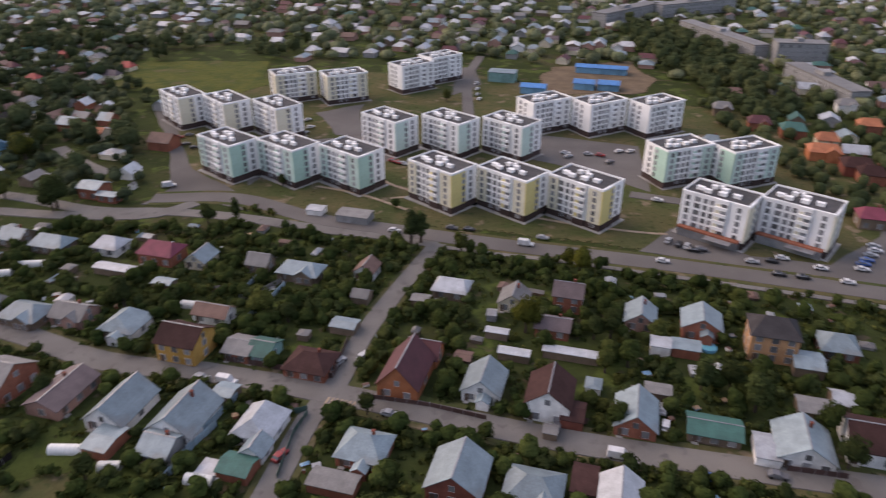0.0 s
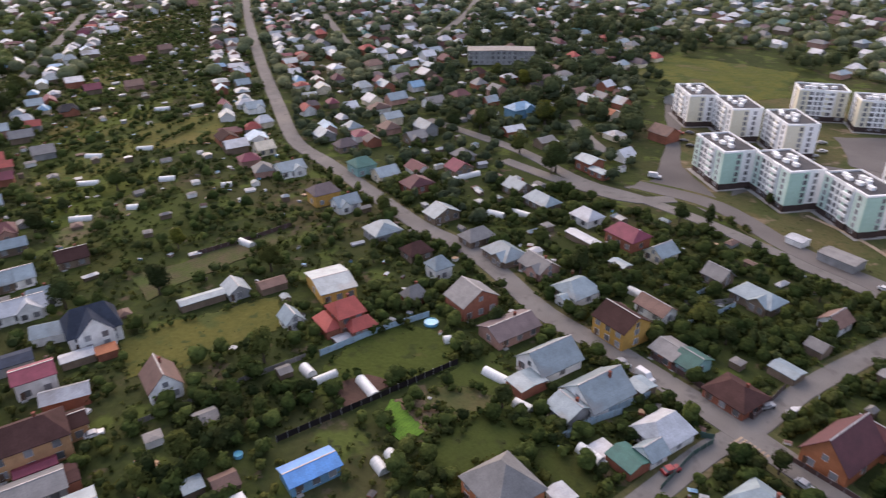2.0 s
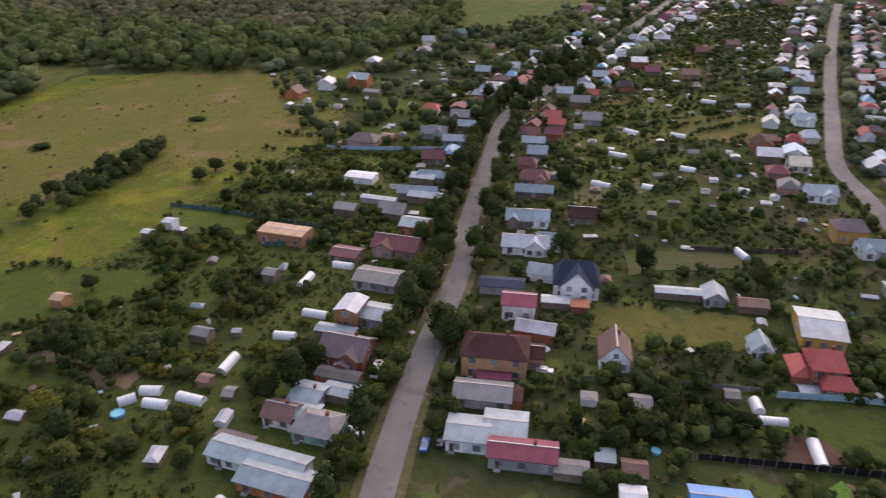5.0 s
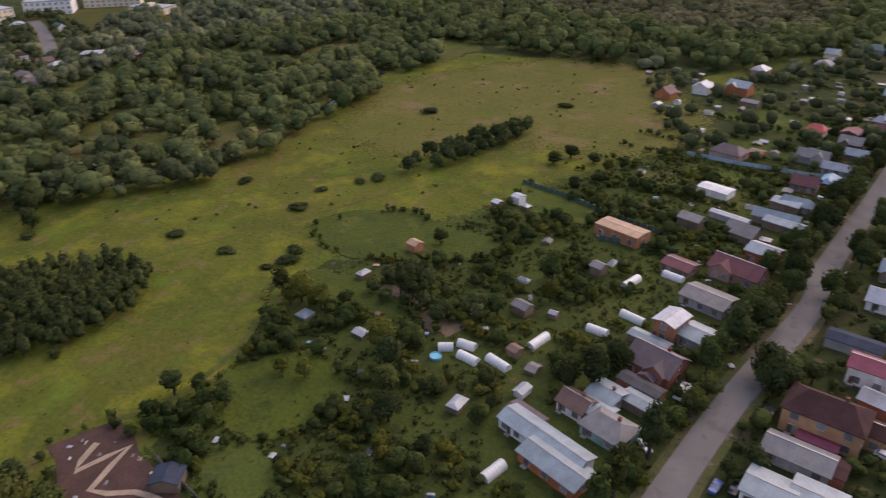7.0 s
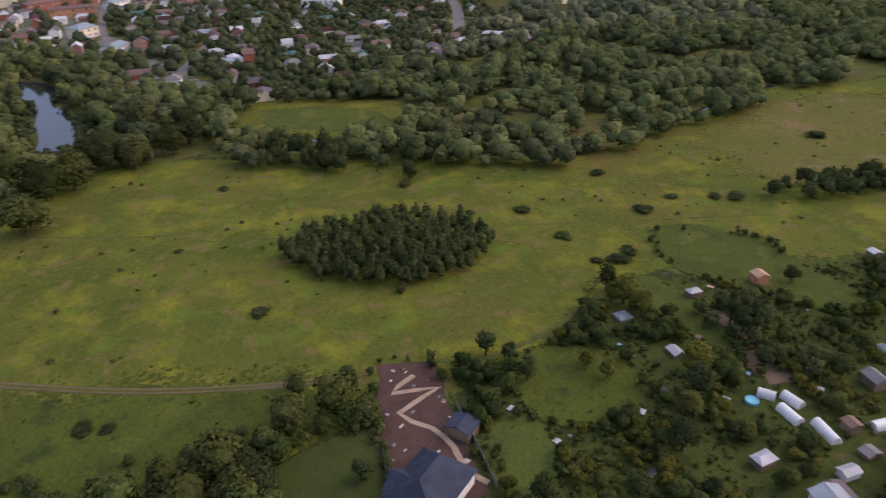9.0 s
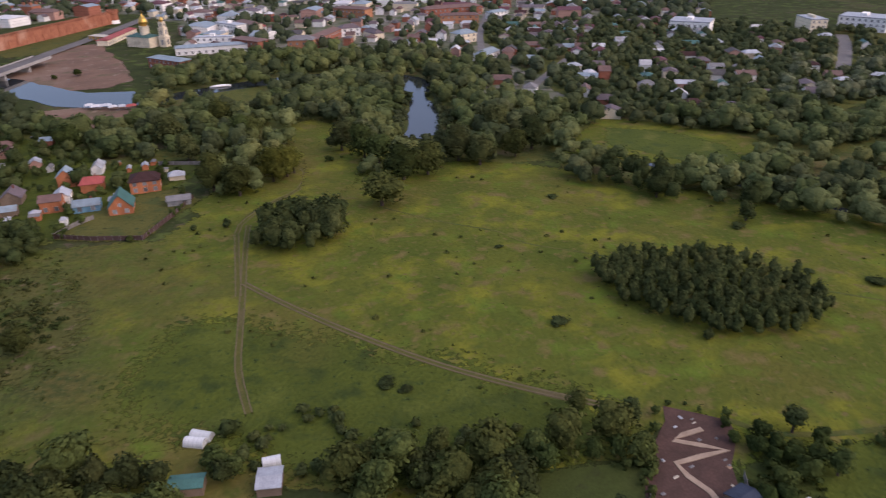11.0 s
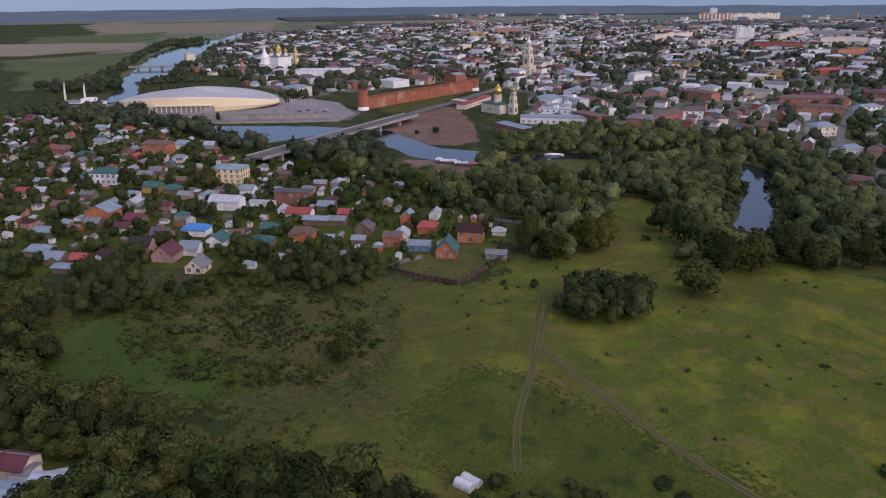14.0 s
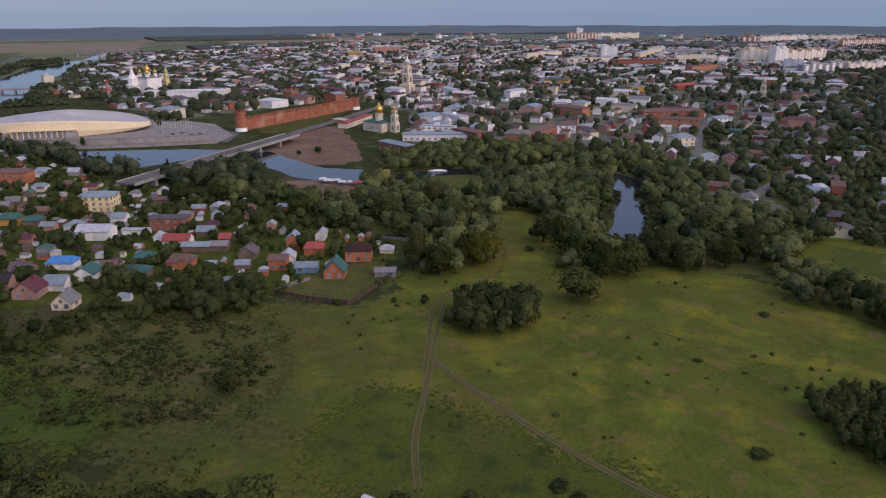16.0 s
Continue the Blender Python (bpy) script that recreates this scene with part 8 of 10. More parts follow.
car(94.4, 202.8, -14, "silver")
car(101, 203.4, -14, "black")
car(105.1, 205.5, -14, "white")
car(114.8, 199, -14, "white")
car(99.9, 194.6, -14, "black")
car(106.6, 193, -14, "black")
car(119.2, 190.3, -14, "white")
car(127.6, 198.7, -14, "white")
car(129.6, 202.1, -14, "blue")
car(132.1, 204.8, -14, "blue")
car(135.1, 208.4, -14, "silver")
car(138.3, 211.7, -14, "white")
car(139.4, 215, -14, "silver")
car(71.1, 217, 60, "silver")
car(73.9, 214.5, 60, "black")
car(78, 210.2, -14, "black")
car(80.5, 211, -14, "grey")
car(76.3, 213, 60, "silver")
car(46.8, 303.8, -14, "white")
car(56.8, 302.6, -14, "silver")
car(62.1, 301.3, -14, "red")
car(71.5, 306.8, 30, "white")
car(76.7, 307, 30, "white")
car(47.5, 299.4, 30, "silver")
car(64.7, 292.9, 30, "grey")
car(-117.7, 260, 20, "white", True)
car(-128.6, 310.2, 20, "black")
car(-135.3, 319.7, 20, "red")
car(-131.8, 323.2, 20, "grey")
car(-123.1, 305.7, 20, "black")
car(-27.6, 289.1, -30, "red")
car(-25.1, 287.8, -30, "silver")
car(-30.3, 291.1, -30, "red")
car(8.7, 412.9, 70, "white")
car(8.5, 400.6, 70, "silver")
car(9.4, 391.2, 70, "white")
car(8.2, 425.9, 70, "white")
car(-79.4, 349.3, 40, "silver")
car(-75.6, 337.3, 40, "white")
car(-76.6, 328.5, 40, "silver")
car(-33.4, 310.2, 0, "red")
car(-138.6, 36.4, 70, "white")
car(-142.2, -4.8, -5, "white", True)
car(-143.3, 13.8, -14, "black")
car(-142.2, -5.6, -16, "white", True)
car(-121.2, -10.1, 40, "white")
car(-142.8, 13, -16, "black")
car(-115.3, 5, -16, "blue")
car(-116.3, 8.6, -16, "black")
car(183.9, -389.7, -28, "white")
car(176.1, -392, -28, "grey")
car(159.1, -382.9, -28, "red")
car(155.8, -383.9, -28, "white")
car(257.7, -370.4, -28, "white")
car(248.6, -365.8, -28, "grey")
car(246.5, -356.5, -28, "silver")
car(377.3, -620.7, 10, "black")
car(372.8, -629.5, 10, "black")
car(359.1, -622.2, 10, "black")
car(352.7, -627.7, 10, "black")
car(357.1, -641.7, 10, "white")
car(396.2, -630.5, 10, "silver")
BLUEFENCE = plain("blue_sheet_fence", (0.3, 0.42, 0.5), rough=0.6)
DARKFENCE = plain("near_black_board_fence", (0.022, 0.018, 0.018))
BROWNFENCE = plain("brown_sheet_fence", (0.08, 0.045, 0.04), rough=0.6)
GREYFENCE = plain("grey_board_fence", (0.18, 0.17, 0.16))
GREENFENCE = plain("green_sheet_fence", (0.05, 0.1, 0.085), rough=0.6)
fence([(-31.1, 139.2), (-29.8, 156.2)], 1.9, BROWNFENCE, "dark brown fence of a corner plot")
fence([(-61.1, 162.6), (-56.7, 173.1), (-53.5, 184.5)], 1.6, BLUEFENCE, "pale blue-grey fence between gardens")
fence([(-124.6, 89.2), (-121.6, 104.1), (-119.9, 110.7), (-116.1, 121.9)], 2, BLUEFENCE, "pale blue sheet fence of a garden")
fence([(-60.4, 104.9), (-57.5, 117.4), (-52.7, 131.4)], 2, BLUEFENCE, "light blue sheet fence beside a house")
fence([(-59.7, 105.9), (-57.5, 115.1), (-54.6, 121.5)], 2, BLUEFENCE, "light blue sheet fence beside a house")
fence([(-60, 145.7), (-52.2, 144), (-44.5, 142.2), (-31.1, 139.2)], 1.9, BROWNFENCE, "dark brown street fence")
fence([(69, 111.4), (74.4, 110.5), (80.9, 109.4)], 1.8, BROWNFENCE, "maroon street fence of a garden")
TAKEN.extend((-106.8 + 11.3 * k / 20 + 1.6, 62.5 + 48.1 * k / 20 - 0.6, 2.6) for k in range(21))      # kept clear along the dark fence
fence([(-106.8, 62.5), (-101.3, 85.8), (-97.3, 103.2), (-95.5, 110.6)], 1.8, DARKFENCE, "dark fence between garden plots")
fence([(-135, 45), (-131.6, 65), (-126.7, 86.2)], 1.6, GREYFENCE, "grey board fence between gardens")
fence([(-198.6, 97.9), (-194.6, 118.6), (-193.3, 132.4)], 1.8, BROWNFENCE, "dark fence across the gardens")
fence([(117.4, -254.7), (102.9, -250.5), (83.6, -248.3), (77, -270.6), (73, -288.7)], 2, BROWNFENCE, "brown sheet fence round a lawn")
fence([(117.4, -254.7), (113.6, -264.3), (108.1, -271.8)], 2, GREYFENCE, "pale fence round a lawn")
fence([(98.2, -335.8), (76.3, -332.5)], 2, GREYFENCE, "pale concrete garden wall")
fence([(269.8, -299.6), (249.5, -294.9), (227.1, -288.5)], 2.5, BROWNFENCE, "long brown sheet fence")
fence([(-310, -28), (-305.9, -7.8), (-303.3, 18.4), (-302.9, 32.8)], 2, BLUEFENCE, "long pale blue fence")
fence([(-251.3, -83.3), (-244.4, -63.7), (-236.9, -48.7), (-225.8, -22.6)], 1.8, GREENFENCE, "green sheet fence of a paddock")
fence([(-214.5, -43.2), (-214.8, -17.2)], 1.8, GREENFENCE, "green sheet fence of a garden")
fence([(-34.8, 125.9), (-36.6, 119.3), (-37.2, 105.8)], 1.8, GREENFENCE, "dark green sheet fence along the street")
fence([(-38.1, 125.8), (-35.1, 127.3)], 1.8, GREENFENCE, "dark green sheet fence")
fence([(-53.2, -101.2), (-47.9, -89.4)], 1.8, GREYFENCE, "grey fence beside the yard")
fence([(-75.3, -104.7), (-67.1, -79.3)], 1.8, GREYFENCE, "grey fence beside the yard")
fence([(-63.7, 174.4), (-58.7, 181), (-54.7, 186.2)], 1.8, GREYFENCE, "grey fence in the gardens")
fence([(-65.4, 176.9), (-61.5, 196.1)], 1.8, BLUEFENCE, "blue fence in the gardens")
fence([(-23.1, 132.3), (-6.7, 129.3), (6.5, 125.2)], 1.6, BROWNFENCE, "brown street fence of a garden")
fence([(14.4, 127.4), (29.6, 124.6)], 1.8, BROWNFENCE, "maroon street fence before a white house")


def pool(x, y, r, high=0.9):
    ob = thing("paddling_pool", pose(x, y, 0), "round blue plastic garden pool", "pool", "garden pools")
    TAKEN.extend(((x, y, r + 1.8), (x * 0.96, y * 0.96, 2.0)))
    part("rim", turned(bmesh.new(), [(r, 0), (r * 1.04, high * 0.5), (r, high), (r * 0.9, high), (r * 0.9, high * 0.8)], 20), plain("pool_blue", (0.12, 0.35, 0.5), rough=0.4), ob)
    part("water", turned(bmesh.new(), [(r * 0.89, high * 0.6), (r * 0.89, high * 0.82)], 20), plain("pool_water", (0.15, 0.45, 0.55), rough=0.1), ob)



pool(-113.2, 119.5, 2.0)
pool(65.9, 155, 2.2)
pool(-132.2, -65.3, 1.6)
pool(-109.4, 54.4, 1.0)

# ---- where woods, gardens and far quarters lie ----
RIVERSIDE = [(211.7, -388.8), (184.1, -397), (153.4, -377.8), (118.9, -340), (80.3, -346.5), (62, -286), (42.9, -291.9), (42.8, -333.3), (33.2, -371.6), (9.5, -368.1), (3.5, -296.8), (-29.1, -310.5), (-90.4, -315.6), (-93, -279.9), (-121.7, -254), (-146.4, -243.6), (-200.8, -202.6), (-240.4, -197.2), (-322.6, -218.6), (-257.9, -199.7), (-402.1, -206.6), (-478.5, -195), (-524.3, -218.6), (-544.7, -300.1), (-469, -361.8), (-387.1, -401.7), (-352.4, -393.8), (-259.5, -340.1), (-241.1, -384.5), (-137.3, -364.1), (-99.8, -414.1), (-58, -454.2), (-107.2, -484.5), (-80, -525.6), (-48.8, -612.2), (-5.2, -599.5), (88.5, -612.4), (144.6, -538.4), (132.2, -462.5), (169, -417.2), (226.4, -416.7)]
HILLWOOD = [(-478.5, -195), (-461.3, -142.8), (-465.8, -76.2), (-462.8, -18.1), (-515.7, 15.5), (-613.3, 69.8), (-896.9, 89.5), (-921.4, -123.9), (-725.4, -397.8), (-604.1, -394.5), (-544.7, -300.1)]
SCATTERED = [(-241.1, -384.5), (-352.4, -393.8), (-387.1, -401.7), (-469, -361.8), (-544.7, -300.1), (-604.1, -394.5), (-636.4, -522.2), (-509.9, -555.7), (-373.2, -490.2), (-327.2, -503.6)]
GROVE = [(-71, -197.2), (-84.1, -206.8), (-114.9, -202.8), (-134.1, -183.8), (-134.9, -163.6), (-115.3, -153), (-89.9, -158.6), (-73.2, -179.8)]
COPSE = [(-245.1, -134), (-265.8, -132.2), (-296.8, -117.6), (-323.6, -104.2), (-318, -99.4), (-263.1, -111.9), (-241.8, -125.7)]
ALDERS = [(41.7, -228.9), (40.6, -244.8), (31.5, -256.1), (14.4, -258.5), (8.9, -241.6), (21.5, -228)]
THICKET = [(-93.6, -277.9), (-102.6, -291), (-133.8, -267), (-124.9, -252.2)]
SOUTHWOOD = [(246.6, -189.3), (226.9, -186.9), (187.5, -154.3), (169.6, -141.3), (144.1, -136.4), (113.7, -128.9), (98.1, -123.9), (67.3, -124.6), (31.6, -131.7), (23.6, -114.2), (124.3, -82.1), (231.9, -118.3), (308.3, -188.9)]
LANEWOOD = [(-26.2, -119.8), (-43, -128.2), (-63.2, -125.8), (-57.1, -112.5), (-31.1, -111.3), (-9.8, -113.8), (12.9, -126.1), (23.6, -119), (-20.5, -95.1)]
VILLAGESCRUB = [(214.3, -193.6), (188.4, -210.3), (189.2, -229.1), (167.2, -246.3), (134.9, -263.5), (118.4, -251), (133.6, -239.7), (151.1, -224.9), (172.3, -206.7), (188.8, -180.5)]
EDGEWOOD = [(-77.6, -120), (-96.5, -114.1), (-112, -113), (-130.2, -118), (-145, -123), (-152, -115.4), (-141.3, -92.9), (-128.1, -95.6), (-111.3, -108.8), (-93.3, -106), (-79.3, -89.1), (-78.2, -103.7)]
BELT = [(-151.9, -99.2), (-170.4, -99.8), (-162.7, -74.5), (-154.2, -56.8), (-142.9, -62.2), (-145.2, -77), (-149.1, -89.9)]
WESTGARDENS = [(-78.2, -103.7), (-128.5, -114.7), (-160.8, -112.8), (-197.3, -98.8), (-246.2, -73.4), (-311.2, -34.2), (-298.7, 34.7), (-161.2, 3.4), (-108.8, -4.5), (-71.6, -22.9), (-48.1, -74.7)]
FARWEST = [(-311.2, -34.2), (-448.2, -72.8), (-455.8, -17.5), (-591.9, 68.3), (-637.8, 185.6), (-304.5, 48.3)]
STREET2 = [(-135.3, -13.1), (-342.7, 10.9), (-473.7, 71.5), (-778.3, 231.7), (-646.1, 404.4), (-300.5, 206.9), (-194.2, 171.2), (-136.7, 161.3), (-66.3, 139.4), (-43.4, 135.4), (-30.8, 130.8)]
NORTHSIDE = [(-150.9, 129.4), (-124.8, 155.1), (-66.1, 142), (-30.2, 133.8), (29.9, 118.3), (101.5, 105.5), (143, 173.3), (33.8, 199.8), (-6.6, 210.3), (-76.1, 225.6), (-165.1, 222.8), (-233.3, 230.2)]
SOUTHSIDE = [(-141.5, 117.9), (-118.1, 143.9), (-64.2, 136.4), (-33.8, 130.9), (29.3, 114.3), (98, 99.7), (78.9, 68.5), (-70.6, 64.1)]
PLACEWEST = [(-136.7, 161.3), (-194.2, 171.2), (-266.6, 190), (-639, 413.6), (-540.6, 542.3), (-260.1, 618.7), (-201.9, 415), (-141.7, 283.9), (-109, 243.3), (-147.5, 230)]
ESTATEPARK = [(-179.9, 247.7), (-120.5, 249.6), (-169.1, 371.7), (-138.5, 480.8), (-106.8, 517.9), (-263, 532), (-417.3, 506.6), (-245.8, 245.6)]
EASTBELT = [(128.2, 641.8), (204.9, 549.1), (175.9, 372.9), (154.9, 334.5), (137.3, 405), (125.8, 516.9)]
EASTSIDE = [(127.5, 393), (175.9, 372.9), (343.4, 598.5), (433, 518.7), (195.4, 201.2), (148.3, 223.8), (136.5, 275.5)]
OVERRIVER = [(280.3, -418.4), (230.3, -424.3), (204, -441.1), (241.6, -502.9), (262.3, -485.2), (278.6, -438)]
TOWNEDGE = [(317.9, -173.2), (254.3, -196), (259.7, -217.7), (191.3, -231.8), (119.7, -254), (77.4, -322.7), (180.7, -398.1), (287.9, -416.2), (452.1, -507), (610.3, -508.2), (719.5, -429.5)]
ARENATREES = [(557.7, -462.1), (640.4, -534.6), (524.3, -567.7), (485.7, -527.7), (417.5, -531.9), (327.9, -484.7), (298.5, -432.1), (360.5, -456.3), (457, -505.6)]
FARBELT = [(752.5, -664.4), (678.5, -670.2), (696.9, -721), (802, -826), (916, -982), (1042, -1155), (1176, -1384), (1196, -1487.5), (1200, -1600), (1262, -1600), (1294, -1526.7), (1121.5, -1241.1), (994.3, -1064.2), (870.4, -889.7), (781.9, -746.3), (807.3, -688.5)]
INNERBANK = [(748.8, -804.2), (755.3, -879.4), (827.9, -976.9), (925.5, -1132.8), (846.5, -1056.9), (744.9, -907.5), (661.9, -794.6), (697.8, -770.9)]
TOWNBANK = [(653.9, -695.1), (638.2, -756.4), (695.8, -862.7), (935.9, -1219.7), (1080.6, -1497.1), (962.3, -1371.9), (722.9, -937), (583.9, -730.8), (611.6, -670.8)]
TOWN = [(413, -658), (698.4, -1037.6), (960.3, -1289.2), (1102.9, -1650.1), (1224.2, -2500.9), (487.5, -3208.4), (-407.7, -3208.6), (-1130.3, -4208.2), (-1461.8, -3849.3), (-723.7, -1879), (-195, -614.1), (-148.9, -431.9), (-103.3, -426.9), (-60.5, -468.7), (-110.2, -500.8), (-82.4, -545), (-5, -625.6), (51, -623.3), (92, -635), (140.6, -621), (185.3, -814.4), (253.3, -911.3), (426.8, -898.2)]
TOWNNEAR = [(-107.2, -741.3), (-237, -739.1), (-471.2, -628.7), (-356.1, -403.7), (-289.8, -382.1), (-188.8, -333.4), (-141.6, -374.9), (-131.7, -425.7)]
LANETREES = [(98.1, -123.8), (85.9, -133.2), (60.6, -132.9), (57.4, -119.8), (60.8, -107.5), (82.2, -101.6)]
YARDTREES = [(17.5, -125.3), (3.2, -127), (-13.8, -124.2), (-31.5, -125.4), (-36.1, -120.5), (-28, -96.2), (17.8, -114)]
EDGETREES = [(-73.2, -111.8), (-89.7, -113.8), (-117.5, -106.9), (-112, -87.1), (-78.3, -80.3), (-69.7, -108.3)]
OLDTOWN = [(1291.6, -1843.6), (1197.6, -2006.4), (579.6, -1739.8), (339.8, -1012.8), (331.5, -894), (392.5, -782.3), (460.7, -756.2), (572.1, -807.3)]
TOWNEAST = [(-445.7, -1471.8), (-898.9, -1863), (-293.4, -574.8), (-257.9, -724.6)]
RIVERTOWN = [(1113.2, -1461.6), (1098.8, -1598.4), (736.9, -1110.6), (586.9, -955.8), (476.3, -792.4), (527.0, -813.0), (630.6, -855.6), (774.7, -945.5), (883.2, -1123.2)]
SCRUBLINE = [(32.9, -142.5), (13.4, -139.9), (-14.6, -127.9), (-34.5, -130.9), (-30.9, -123.6), (-13.1, -120.6), (17.7, -116.7), (39.3, -125.1)]
SOILYARD = [(-67.6, -127.8), (-78.6, -122.6), (-73.1, -102.6), (-64.8, -78.9), (-47.6, -88.3)]
PARKSTRIP = [(-348.1, 436), (-318.5, 451.9), (-232.2, 377.1), (-187.3, 304.8), (-187.3, 274), (-241.5, 316.3)]
PARKEDGE = [(-368.4, 550.7), (-304.8, 617), (-247.1, 512.4), (-297.9, 471.1)]
TREESTREET = [(-90.3, -8.2), (-110.3, -3.6), (-143.1, 5.1), (-198.9, 22.8), (-220, 25.7), (-278, 40.9), (-341.7, 57.7), (-370.2, 72.7), (-391.7, 88.9), (-474.4, 137.8)]
TREELINE = [(-517.4, 60.1), (-554.9, 106.9), (-647.3, 189.5), (-771.1, 241.1), (-754.9, 262.3), (-582.4, 191.4), (-498.8, 137.8), (-426.8, 92.3), (-403.1, 68.5)]
FARWOODS = [
    [(5749.8, -5014.8), (2206.9, -5547.1), (1731.6, -4350.6), (4279.4, -3725.5)],
    [(2098, -3309.2), (1541.5, -3872), (1130.7, -3267.2), (1770.8, -2881.9)],
    [(1920.1, -5551.2), (-1362.2, -5985.4), (-1016.1, -4442.5), (1310.8, -3788.4)],
    [(415.6, -2740.8), (-196.8, -3176.9), (-675.7, -2924.9), (-579.4, -2495.9), (-166.6, -2653.3), (361.9, -2391)],
    [(1348, -2381.9), (1090.7, -2737.2), (935.6, -2455.8), (1143, -2089.4)],
]

# single trees that stand out
tree(-5.9, -268.2, "willow", 2, 1.4, flat=0.78)
tree(-16.9, -297, "willow", 0, 1.35, flat=0.85)
tree(-28.2, -302, "willow", 2, 1.3, flat=0.85)
tree(-44.6, -318.9, "willow", 3, 1.26)
tree(-0.2, -328.8, "willow", 0, 1.26)
tree(10.9, -343.1, "willow", 3, 1.19)
tree(-6.8, -321.5, "willow", 0, 1.25, flat=0.8)
tree(99.6, -366.3, "willow", 3, 1.33)
tree(65.6, -296.4, "willow", 2, 1.12)
tree(53.6, -288.6, "willow", 2, 1.12)
tree(41.1, -303.9, "willow", 4, 1.05)
tree(35.4, -309.6, "willow", 4, 0.98)
tree(84.7, -340, "willow", 3, 0.98)
tree(62.3, -362.7, "willow", 0, 1.12)
tree(148.8, -366.1, "willow", 0, 1.12)
tree(56.5, -364.5, "willow", 2, 0.98)
tree(79.3, -400.1, "willow", 2, 1.12)
tree(-53.8, -311, "willow", 3, 1.12)
tree(-72.7, -320.3, "willow", 2, 0.98)
tree(-68.2, -349.7, "willow", 3, 1.26)
tree(-83.3, -330.8, "willow", 1, 1.26)
tree(-152.2, 12.6, "broad", 1, 0.95, flat=0.85)
tree(-119, 7, "garden", 1, 0.9)
tree(-136.2, -25.6, "broad", 1, 1.05)
tree(-133, -31, "broad", 1, 0.9)
tree(98.4, -176.4, "willow", 2, 0.68, flat=0.95)
tree(107.8, -169.7, "shrub", 4, 0.9)
tree(162.1, -174.9, "shrub", 3, 1.3)
tree(157.1, -177.4, "shrub", 3, 1.1)
tree(88.2, -247.5, "shrub", 0, 1.0)
tree(53.8, -255.1, "shrub", 1, 1.3)
tree(66.4, -254.3, "shrub", 1, 1.0)
tree(91, -309.5, "broad", 0, 0.8)
tree(171.9, -244.8, "broad", 1, 0.9)
tree(143.3, -233.5, "broad", 3, 0.9)
tree(154.3, -236.6, "broad", 0, 0.9)
tree(135.1, -242.5, "broad", 3, 0.8)
tree(284.8, -241.3, "broad", 1, 0.9)
tree(207, -556, "shrub", 0, 2.4)
tree(220.4, -546.6, "shrub", 0, 1.5)
tree(298.7, -479.1, "thuja", 1, 1.2)
tree(415.6, -541.7, "tall", 1, 0.8)
tree(181.3, -241.9, "broad", 1, 0.8)
tree(323.2, -326.5, "broad", 1, 1.2)
tree(329.6, -305.1, "broad", 1, 1.1)
tree(296.8, -334.5, "broad", 1, 0.9)
tree(273.9, -341.4, "willow", 2, 0.98)
tree(232.5, -382.5, "willow", 0, 1.12)
tree(211.7, -388.8, "willow", 0, 1.12)
tree(-16.7, 212.1, "tall", 1, 1.1)
tree(-13.5, 214.3, "tall", 1, 1.0)
tree(37.3, 192.6, "broad", 4, 0.9)
tree(34.3, 196.1, "broad", 4, 0.7)
tree(0.1, 206.5, "garden", 2, 1.1)
tree(-9.1, 388.3, "broad", 2, 0.7)
tree(-90.3, 225.2, "garden", 1, 1.1)
tree(-80.8, 227.8, "tall", 1, 0.75)
tree(-152.2, 235.4, "broad", 1, 1.1)
tree(-192.8, 302.6, "broad", 1, 0.9)
tree(-192.4, 287.9, "broad", 2, 1.0)
tree(-72.4, 262.6, "garden", 1, 0.7)
tree(-24.7, 242, "fruit", 0, 1)
tree(-21, 126.3, "garden", 1, 0.9)
tree(59.1, 138, "broad", 1, 0.8)
tree(66, 138.2, "broad", 1, 0.8)
tree(43, 146.5, "broad", 0, 0.8)
tree(40.9, 158.9, "broad", 1, 0.8)
tree(36.8, 144, "broad", 2, 0.7)
tree(6.3, 118.8, "garden", 0, 0.8)
tree(35.8, 123.3, "broad", 0, 0.7)
tree(81.9, 122, "broad", 0, 0.8)
tree(82.4, 112.6, "broad", 1, 0.8)
tree(22.1, 153.2, "garden", 0, 1)
tree(-5, 160.2, "broad", 0, 0.7)
tree(-36.2, 203.4, "garden", 0, 1)
tree(-266.8, 521.8, "broad", 1, 1)
tree(-114.9, 527.4, "broad", 1, 1)
tree(-157.5, 12.4, "willow", 1, 0.72)
tree(-232.4, 34, "broad", 0, 1.0)
tree(-261.8, 43.2, "broad", 0, 1.0)
tree(-309.3, 56.3, "broad", 1, 1.0)
tree(-376.8, 55.8, "broad", 1, 1.0)
tree(-243.4, 40.5, "broad", 2, 0.9)
tree(-177.5, 5.9, "broad", 0, 1.0)
tree(-189.7, 11, "broad", 2, 1.0)
tree(-208.4, 9.9, "broad", 0, 0.9)
tree(-228.4, 16.7, "broad", 0, 1.0)
tree(-247.6, 23.8, "broad", 1, 1.0)
tree(-272.4, 28.7, "broad", 1, 1.0)
tree(-153.8, -1.3, "broad", 0, 0.9)
tree(-143.9, -0.1, "garden", 2, 1.1)
tree(-412.8, 91.7, "broad", 1, 1.1)
tree(-395.8, 96, "broad", 0, 1.0)
tree(-471.2, 121.8, "broad", 1, 1.0)
tree(-448.8, 104.9, "broad", 1, 1.1)
tree(-496.4, 140.9, "broad", 1, 1.0)
tree(-548.4, 164, "broad", 1, 1.0)
tree(-602.1, 205.7, "broad", 1, 1.0)
